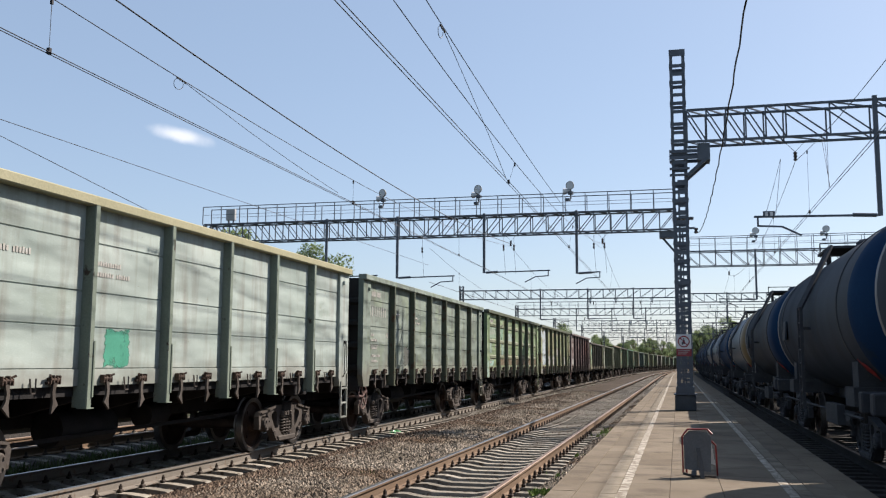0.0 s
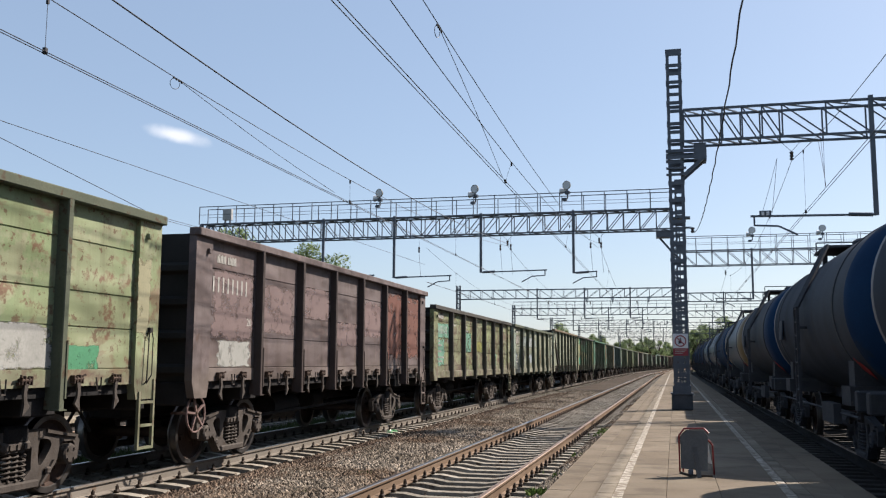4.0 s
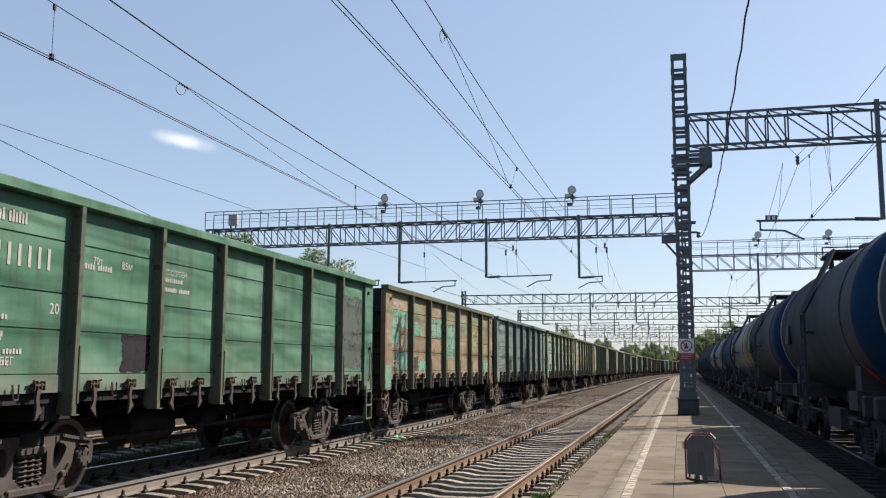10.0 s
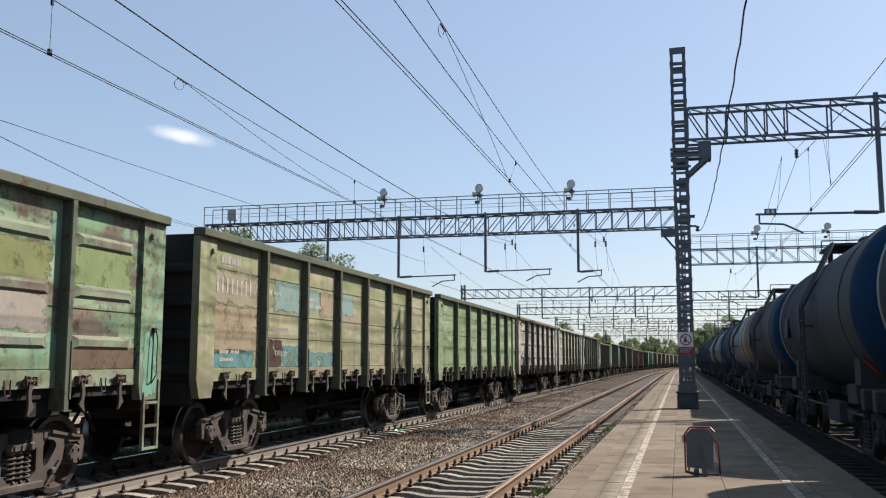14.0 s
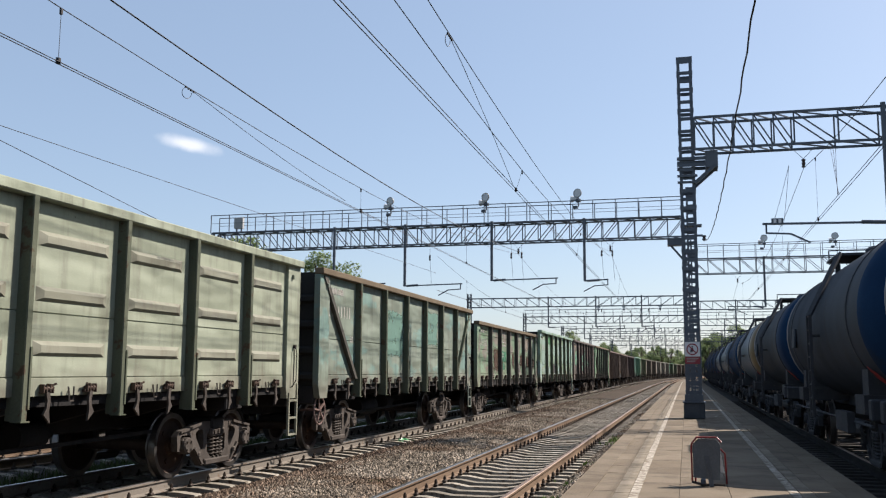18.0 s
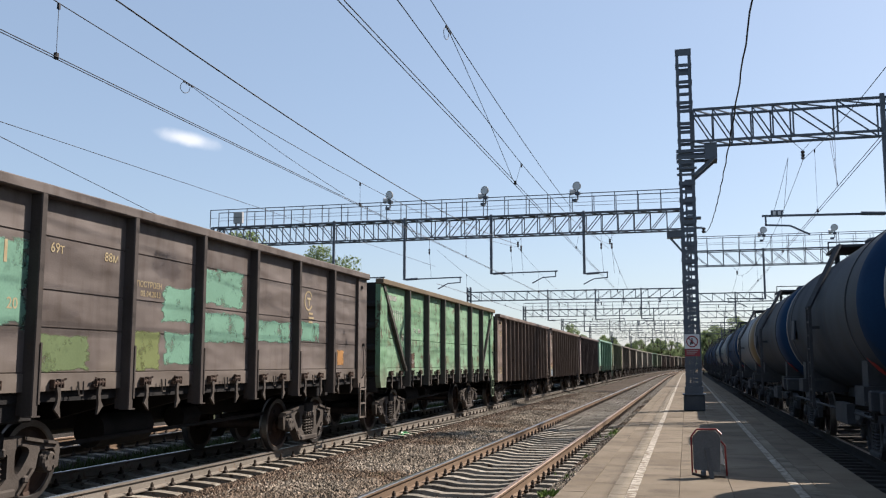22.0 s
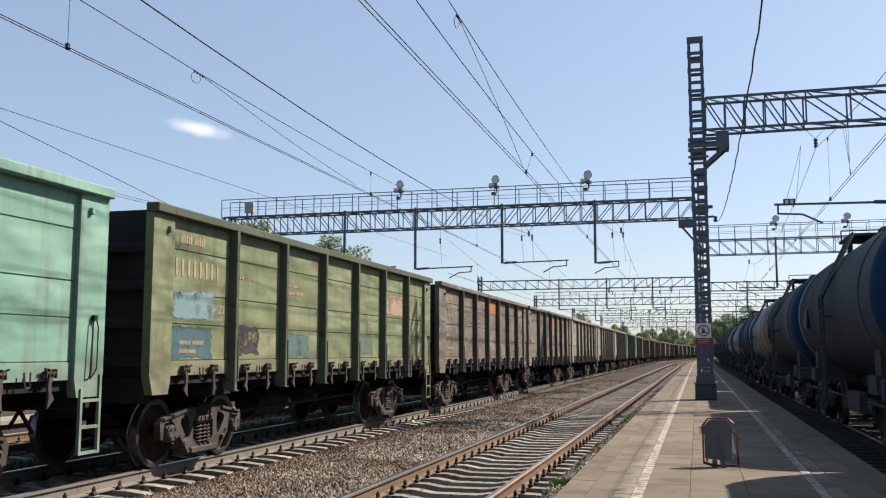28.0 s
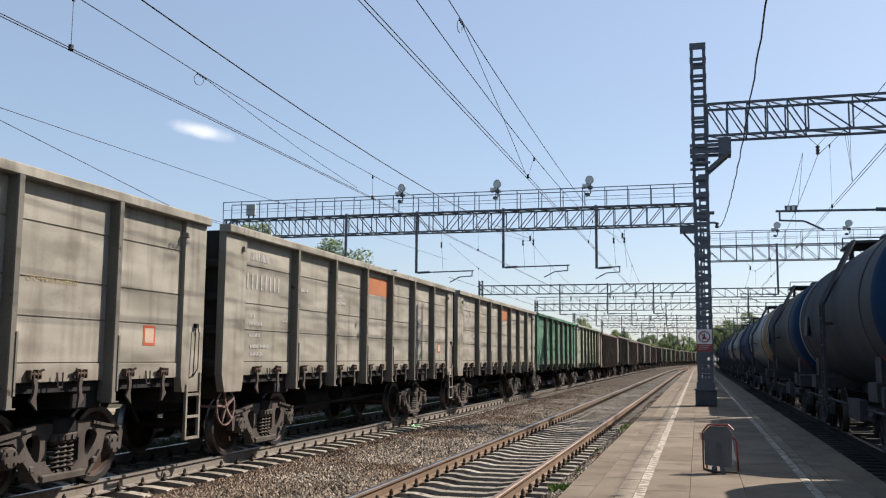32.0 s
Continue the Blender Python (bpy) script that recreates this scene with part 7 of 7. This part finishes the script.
    27: W("plain", "taupe", "taupe open wagon with yellow stencilling and a brake wheel", long=True, wheel=1, ink=M["letter_warm"], bars=PLATE, words=(("СРОЧНЫЙ ВОЗВРАТ", 0.064, 3.08, 2.38), ("АВТОРЕЖИМ", 0.05, 3.45, 1.70), ("ГРУЖЕНЫЙ", 0.05, 3.45, 1.62)), patches=[(3, 2.95, 3.35, RED_FLASH, 0.0, 1.0, 0.01), (6, 1.72, 1.98, (0.52, 0.13, 0.07), 0.45, 0.63, 0.006), (6, 1.757, 1.943, (0.62, 0.47, 0.34), 0.476, 0.604, 0.006, 1.4645)]),
    28: W("plain", "light_grey", "light grey-brown open wagon with an orange plate", long=True, ink=M["letter_warm"], bars=PLATE, words=(("СРОЧНЫЙ ВОЗВРАТ", 0.064, 3.08, 2.38),), patches=[(3, 2.95, 3.35, RED_FLASH, 0.0, 1.0, 0.01), (6, 1.72, 1.98, (0.52, 0.13, 0.07), 0.45, 0.63, 0.006), (6, 1.757, 1.943, (0.62, 0.47, 0.34), 0.476, 0.604, 0.006, 1.4645)]),
    29: W("plain", "light_grey", "light grey open wagon with pale stencilling", long=True, wheel=1, ink=M["letter"], bars=PLATE, words=(("СРОЧНЫЙ ВОЗВРАТ", 0.064, 3.08, 2.38),), patches=[(3, 2.95, 3.35, RED_FLASH, 0.0, 1.0, 0.01), (6, 1.72, 1.98, (0.52, 0.13, 0.07), 0.45, 0.63, 0.006), (6, 1.757, 1.943, (0.62, 0.47, 0.34), 0.476, 0.604, 0.006, 1.4645)]),
    30: W("plain", "light_grey", "light grey open wagon with an orange flash", long=True, patches=[(3, 2.95, 3.35, RED_FLASH, 0.0, 1.0, 0.01)]),
    31: W("plain", "bottle", "plain bottle-green open wagon"),
}
FAR_COATS = ("khaki", "brown", "taupe", "brown", "taupe", "light_grey", "brown", "dark_brown", "olive", "taupe", "leaf", "brown", "grey_green", "taupe", "brown", "olive", "light_grey", "taupe", "brown", "leaf", "taupe")
WAGONS = {}
for k in range(-1, 51):
    if k in TRAIN:
        WAGONS[k] = gondola(TRAIN[k], k < 31)
    else:
        nm = FAR_COATS[(k - 32) % len(FAR_COATS)]
        WAGONS[k] = gondola(W("many" if nm in ("brown", "dark_brown") else "plain", nm, "weathered open wagon far back in the train", blank=True), False)


def train_front(t):
    """Where the near end of the wagon after the first stands at a time."""
    return 4.26999100e-06 * t ** 4 - 3.27630123e-04 * t ** 3 - 1.30440082e-02 * t ** 2 - 12.2242087 * t + 19.5079060


# ---- standing tank wagons ----
TANK_PITCH = 12.02


def tank_wagon(centre, shell, near_end, near_from, far_end, far_from, label):
    ob = empty("tank_wagon", yard(centre, TRACK_C), label, "tank wagon", "tank wagons beside the platform", math.degrees(heading(centre)))
    r, half, zc = 1.45, 5.1, 2.5
    prof = [(-half - 0.54, 0.0), (-half - 0.5, 0.45), (-half - 0.37, 0.9), (-half - 0.18, 1.25), (-half, 1.39), (-half + 0.12, r), (-near_from, r), (far_from - 0.07, r), (far_from - 0.05, r + 0.012), (far_from, r + 0.012), (far_from + 0.02, r), (half - 0.12, r), (half, 1.39), (half + 0.18, 1.25), (half + 0.37, 0.9), (half + 0.5, 0.45), (half + 0.54, 0.0)]
    slots = [1] * 6 + [0] + [3] * 3 + [2] * 6
    sh = Shape().lathe(prof, 56, (0, 0, zc), 1, slots)
    part("tank_shell", (sh, [shell, near_end, far_end, M["tank_ring"]], True), ob)
    for y in (-3.95, 4.0):
        part("tank_strap", (Shape().lathe([(y - 0.06, r + 0.002), (y - 0.05, r + 0.018), (y + 0.05, r + 0.018), (y + 0.06, r + 0.002)], 56, (0, 0, zc), 1), M["tank_gear"], True), ob)
    part("dome", (Shape().lathe([(0.0, 0.4), (0.16, 0.4), (0.21, 0.34), (0.22, 0.0)], 20, (0, 0.0, zc + r - 0.06), 2), shell, True), ob)
    part("centre_sill", (Shape().box(-0.3, 0.3, -5.7, 5.7, 0.85, 1.18, 0.02), M["tank_gear"]), ob)
    for y in (-3.9, 3.9):
        part("bolster", (Shape().box(-1.3, 1.3, y - 0.4, y + 0.4, 0.95, 1.25).box(-1.2, 1.2, y - 0.25, y + 0.25, 1.25, 1.65), M["tank_gear"]), ob)
        bogie(ob, y, False, M["tank_gear"])
    for y in (-5.6, 5.6):
        part("headstock", (Shape().box(-1.45, 1.45, y - 0.12, y + 0.12, 0.92, 1.22, 0.02), M["tank_gear"]), ob)
        c = part("coupler", coupler_mesh(), ob, (0, y * 0.99, 0))
        c.rotation_euler = (0, 0, 0 if y > 0 else math.pi)
    for s in (-1, 1):
        lad = Shape()
        for y in (-0.95, -0.55):
            lad.bar((s * 1.62, y, 0.75), (s * 1.62, y, 2.68), 0.055)
            lad.bar((s * 1.62, y, 2.68), (s * 0.86, y + 1.0, 4.0), 0.055)
        for i in range(8):
            lad.bar((s * 1.62, -0.95, 0.85 + i * 0.26), (s * 1.62, -0.55, 0.85 + i * 0.26), 0.03)
        for i in range(5):
            t = (i + 1) / 6
            lad.bar((s * (1.62 - 0.76 * t), -0.95 + t, 2.68 + 1.32 * t), (s * (1.62 - 0.76 * t), -0.55 + t, 2.68 + 1.32 * t), 0.03)
        for z in (1.3, 2.3):
            lad.bar((s * 1.62, -0.75, z), (s * 1.30, -0.75, z), 0.05)
        part("ladder", (lad, M["tank_gear"]), ob)
    walkw = Shape().box(-0.9, 0.9, 0.1, 1.7, zc + r + 0.01, zc + r + 0.06)
    for x in (-0.8, 0.8):
        walkw.bar((x, 0.9, zc + r - 0.45), (x, 0.9, zc + r + 0.02), 0.08)
    part("walkway", (walkw, M["tank_gear"]), ob)
    rail_sh = Shape()
    for x in (-0.85, 0.85):
        rail_sh.bar((x, 1.66, zc + r + 0.06), (x, 1.66, zc + r + 0.30), 0.025)
    rail_sh.bar((-0.85, 1.66, zc + r + 0.30), (0.85, 1.66, zc + r + 0.30), 0.025)
    part("walkway_rail", (rail_sh, M["tank_gear"]), ob)
    pb = part("data_board", (Shape().box(-0.02, 0.02, -0.28, 0.28, -0.22, 0.22, 0.008), M["tank_grey"]), ob, (-1.485, 3.2, 2.38))
    pb.rotation_euler = (0, radians(3), 0)
    dm = part("hazard_diamond", (Shape().prism([(0, -0.24), (0.24, 0), (0, 0.24), (-0.24, 0)], 0, -0.006, 0.0), M["hazard"]), ob, (-1.16, 3.6, 1.62), "faded red hazard diamond")
    dm.rotation_euler = (0, radians(-46), 0)
    dm.location = (-1.09, -4.45, 1.53)
    pipes = Shape().bar((-1.3, -4.9, 0.8), (-1.3, 4.9, 0.8), 0.05, sides=6).bar((-0.7, -1.0, 0.55), (-0.7, 1.4, 0.55), 0.3, sides=10)
    pipes.box(-1.42, -1.3, -3.4, -2.2, 0.62, 0.95)
    part("brake_gear", (pipes, M["tank_gear"]), ob)
    return ob


G, B, PB, YE = M["tank_grey"], M["tank_blue"], M["tank_pale"], M["tank_yellow"]
tank_looks = [(G, B, 4.95, B, 4.97), (G, B, 4.95, B, 5.0), (G, B, 3.87, G, 4.6), (PB, YE, 4.2, YE, 3.6), (B, B, 4.6, B, 4.6), (PB, PB, 4.6, PB, 4.6), (PB, B, 4.0, B, 4.0)]
for i in range(-2, 20):
    look_of = tank_looks[i + 1] if 0 <= i + 1 < len(tank_looks) else tank_looks[(i * 3) % 3 + 4]
    tank_wagon(19.95 + TANK_PITCH * i, *look_of, "grey and blue tank wagon standing beside the platform" if i < 3 else "pale blue tank wagon standing in the row")

# ---- loose stones, grass, sleepers, slabs ----


def strew(name, count, x0, x1, y0, y1, z, sizes, mat, seed, label, category, power=1.0):
    """Angular stones lying in a strip, thinner with distance."""
    rng = np.random.RandomState(seed)
    base = np.array([(1, 0, 0), (-1, 0, 0), (0, 1, 0), (0, -1, 0), (0, 0, 1), (0, 0, -1)], float)
    tri = np.array([(0, 2, 4), (2, 1, 4), (1, 3, 4), (3, 0, 4), (2, 0, 5), (1, 2, 5), (3, 1, 5), (0, 3, 5)])
    u = rng.rand(count) ** power
    cx = x0 + (x1 - x0) * rng.rand(count)
    cy = y0 + (y1 - y0) * u
    sz = sizes[0] + (sizes[1] - sizes[0]) * rng.rand(count)
    sz = sz * (1 + 0.5 * u)
    jit = base[None] * (0.6 + 0.6 * rng.rand(count, 6, 1)) + 0.28 * (rng.rand(count, 6, 3) - 0.5)
    a = rng.rand(count) * 6.283
    c, s = np.cos(a), np.sin(a)
    rot = np.zeros((count, 3, 3))
    rot[:, 0, 0], rot[:, 0, 1], rot[:, 1, 0], rot[:, 1, 1], rot[:, 2, 2] = c, -s, s, c, 0.75
    v = np.einsum("nij,nkj->nki", rot, jit) * sz[:, None, None]
    zz = z(cx) if callable(z) else z
    v += np.stack([cx, cy, zz + sz * 0.25 * rng.rand(count)], 1)[:, None, :]
    f = (tri[None] + 6 * np.arange(count)[:, None, None]).reshape(-1, 3)
    ob = new(name, mesh_of(name, v.reshape(-1, 3).tolist(), f.tolist(), mat))
    return tagged(ob, label, category, kind="stuff")


def bed_height(x):
    return np.interp(x, [-9.9, -7.05, -6.6, -5.7, -4.75, -4.4, -1.76, -1.62, -1.42], [-0.29, -0.28, -0.20, -0.17, -0.2, -0.28, -0.275, -0.22, -0.19])


strew("ballast_stones", 17000, -7.0, -5.9, 9.0, 55.0, bed_height, (0.025, 0.052), M["stone_brown"], 13, "loose rust-brown crushed stones beside the running rail", "ballast", 1.5)
strew("ballast_stones", 40000, -6.35, -4.42, 9.0, 60.0, bed_height, (0.025, 0.052), M["stone"], 3, "loose grey and rust-brown crushed stones between the tracks", "ballast", 1.5)
strew("ballast_stones", 12000, -2.04, -1.46, 9.0, 50.0, lambda x: np.interp(x, [-2.04, -1.86, -1.46], [-0.25, -0.185, -0.16]), (0.024, 0.05), M["stone"], 4, "loose crushed stones along the platform edge", "ballast", 1.5)
strew("ballast_stones", 26000, -4.45, -1.75, 9.0, 55.0, -0.285, (0.02, 0.036), M["stone_brown"], 6, "crushed stones lying between the sleepers", "ballast", 1.5)
strew("ballast_stones", 12000, -9.7, -6.95, 10.0, 42.0, -0.27, (0.02, 0.04), M["stone_brown"], 7, "crushed stones under the moving train", "ballast", 1.4)


def blades(name, count, x0, x1, y0, y1, z, h, seed, label, clump=0, mat="grass"):
    rng = np.random.RandomState(seed)
    if clump:
        centres = np.stack([x0 + (x1 - x0) * rng.rand(clump), y0 + (y1 - y0) * rng.rand(clump)], 1)
        at = centres[rng.randint(0, clump, count)] + rng.normal(0, 0.09, (count, 2))
    else:
        at = np.stack([x0 + (x1 - x0) * rng.rand(count), y0 + (y1 - y0) * rng.rand(count)], 1)
    a = rng.rand(count) * 6.283
    hh = h * (0.4 + 0.8 * rng.rand(count))
    w = 0.012 + 0.012 * rng.rand(count)
    dx, dy = np.cos(a), np.sin(a)
    p0 = np.stack([at[:, 0] - w * dx, at[:, 1] - w * dy, np.full(count, z)], 1)
    p1 = np.stack([at[:, 0] + w * dx, at[:, 1] + w * dy, np.full(count, z)], 1)
    lean = rng.normal(0, 0.35, (count, 2)) * hh[:, None]
    p2 = np.stack([at[:, 0] + lean[:, 0], at[:, 1] + lean[:, 1], z + hh], 1)
    v = np.stack([p0, p1, p2], 1).reshape(-1, 3)
    f = np.arange(3 * count).reshape(-1, 3)
    return tagged(new(name, mesh_of(name, v.tolist(), f.tolist(), M[mat])), label, "grass", kind="stuff")


blades("grass", 26000, -11.3, -9.5, 9, 60, -0.4, 0.26, 8, "low grass between the running track and the siding")
blades("weeds", 170, -1.84, -1.76, 12.7, 13.0, -0.17, 0.09, 9, "bright green weeds growing along the platform edge", 3, "weed")
blades("weeds", 50, -1.86, -1.78, 14.5, 18.5, -0.17, 0.06, 12, "small green weeds growing along the platform edge", 5, "weed")
blades("weeds", 110, -1.86, -1.78, 23.0, 26.0, -0.17, 0.10, 14, "green weeds growing along the platform edge", 7, "weed")
blades("weeds", 240, -6.0, -4.6, 12, 40, -0.24, 0.10, 10, "sparse weeds in the ballast", 9)

# sleepers, each with its clips
slp = [(-1.35, -0.40), (1.35, -0.40), (1.35, -0.235), (1.32, -0.215), (1.05, -0.190), (0.55, -0.186), (0.30, -0.225), (-0.30, -0.225), (-0.55, -0.186), (-1.05, -0.190), (-1.32, -0.215), (-1.35, -0.235)]
slv = [(x, y * (1.0 if z < -0.3 else 0.72), z) for y in (-0.125, 0.125) for x, z in slp]
sl = Shape().add(slv, [(i, (i + 1) % 12, 12 + (i + 1) % 12, 12 + i) for i in range(12)] + [tuple(range(12))[::-1], tuple(range(12, 24))])
sleeper_me = sl.mesh("sleeper", M["sleeper"])
clip = Shape()
for d in (-0.1, 0.1):
    clip.box(d - 0.03, d + 0.03, -0.045, 0.045, -0.183, -0.14, 0.01)
    clip.lathe([(-0.14, 0.026), (-0.095, 0.026), (-0.095, 0.016), (-0.072, 0.014), (-0.072, 0.0)], 6, (d, 0, 0), 2)
clip_me = clip.mesh("rail_clip", M["clip"])


def sleepers(track, lo, hi, near, label):
    bed = tagged(new("sleeper_row"), label, "sleepers", kind="structure")
    rest_v, rest_f, clips_v, clips_f = [], [], [], []
    s, n = lo, 0
    rng = random.Random(int(-track * 10) + 7)
    while s < hi:
        p = yard(s, track)
        if near[0] < s < near[1]:
            ob = part("sleeper", sleeper_me, bed, p)
            ob.rotation_euler = (0, 0, rng.uniform(-0.008, 0.008))
            for sd in (-1, 1):
                part("rail_clip", clip_me, ob, (sd * 0.797, 0, 0))
        else:
            o = len(rest_v)
            a = heading(s)
            for z in (-0.42, -0.185):
                for y in (-0.095, 0.095):
                    for x in (-1.35, 1.35):
                        rest_v.append((p.x + x * math.cos(a) - y * math.sin(a), p.y + x * math.sin(a) + y * math.cos(a), z))
            box_f = ((4, 5, 7, 6), (0, 1, 5, 4), (2, 6, 7, 3), (0, 4, 6, 2), (1, 3, 7, 5))
            rest_f += [tuple(o + i for i in f) for f in box_f]
            for cx in (-0.897, -0.697, 0.697, 0.897) if s > 40 else ():
                o = len(clips_v)
                clips_v += [(p.x + (cx + x) * math.cos(a), p.y + cx * math.sin(a) + y, z) for z in (-0.184, -0.10) for y in (-0.045, 0.045) for x in (-0.03, 0.03)]
                clips_f += [tuple(o + i for i in f) for f in box_f]
        s += 0.545
    if clips_v:
        r = part("more_clips", mesh_of("more_clips", clips_v, clips_f, M["clip"]), bed)
        r["kind"] = "stuff"
    # sleepers under the tanks take the dark bed tone as painted shade
    r = part("more_sleepers", mesh_of("more_sleepers", rest_v, rest_f, M["shade_dark"] if track == TRACK_C else M["sleeper"]), bed)
    r["kind"] = "stuff"


sleepers(TRACK_A, -30, 160, (9, 62), "concrete sleepers of the running track")
sleepers(TRACK_B, -30, 160, (9, 75), "concrete sleepers of the empty track")
sleepers(TRACK_C, -30, 60, (0, 0), "concrete sleepers under the tank wagons")
sleepers(TRACK_D, -20, 70, (13, 32), "concrete sleepers of the siding")

# platform slabs
cols = [PLAT_L, -1.12, -0.86, -0.68, -0.12, 0.45, 1.13, 1.245, 1.40, 1.72, PLAT_R]
slab_me = {}
far_slabs = Shape()
row, s = 0, 2.0
RS = random.Random(4)
for ci, (a, b) in enumerate(zip(cols, cols[1:])):
    narrow = b - a < 0.2
    paving_mat = M["pale_slab"] if ci in (2, 7) else M["slab"]
    ln = 0.40 if narrow else 1.5 if ci in (0, 9) else 1.0
    s = -12.0 + (0.35 if ci % 2 else 0.0)
    while s < 62:
        if 9.0 < s < 27:
            key = (round(b - a, 3), ln, ci in (2, 7))
            if key not in slab_me:
                slab_me[key] = Shape().box(-(b - a) / 2 + 0.002, (b - a) / 2 - 0.002, 0.002, ln - 0.002, -0.06, 0.0, 0.003).mesh("slab", paving_mat)
            ob = part("slab", slab_me[key], plat, ((a + b) / 2, s, PLAT_Z + RS.uniform(-0.003, 0.001)))
        else:
            far_slabs.slot = 1 if ci in (2, 7) else 0
            far_slabs.box(a + 0.004, b - 0.004, s + 0.004, s + ln - 0.004, PLAT_Z - 0.04, PLAT_Z + RS.uniform(-0.003, 0.001))
        s += ln
ob = part("more_slabs", (far_slabs, [M["slab"], M["pale_slab"]]), plat)
ob["kind"] = "stuff"
part("paving", sweep("paving", [(PLAT_L, PLAT_Z - 0.028), (PLAT_L, PLAT_Z - 0.001), (PLAT_R, PLAT_Z - 0.001), (PLAT_R, PLAT_Z - 0.028)], steps(62, 190, 4, 8), M["slab"]), plat)


def motions():
    """The train rolls past; its wheels turn with it."""
    for k, ob in WAGONS.items():
        rows = []
        for i in range(33):
            mid = train_front(i) + PITCH * k + BODY / 2 + (0.21 if TRAIN.get(k, {}).get("long") else 0.10)
            a, b = yard(mid - 4.325, TRACK_A), yard(mid + 4.325, TRACK_A)
            c, d = (a + b) / 2, b - a
            rows.append((float(i), pose(c.x, c.y, 0, 0, 0, math.degrees(math.atan2(-d.x, d.y)))))
        walk(ob, rows)
    first = {}
    start = train_front(0)
    for w, d in WHEELS:
        if d not in first:
            walk(w, [(i / 30, pose(0, d, 0.475, math.degrees((train_front(i / 30) - start) / 0.475))) for i in range(961)])
            first[d] = w
        else:
            w.rotation_mode = "QUATERNION"
            keys = w.animation_data_create()
            keys.action = first[d].animation_data.action
            keys.action_slot = first[d].animation_data.action_slot


motions()
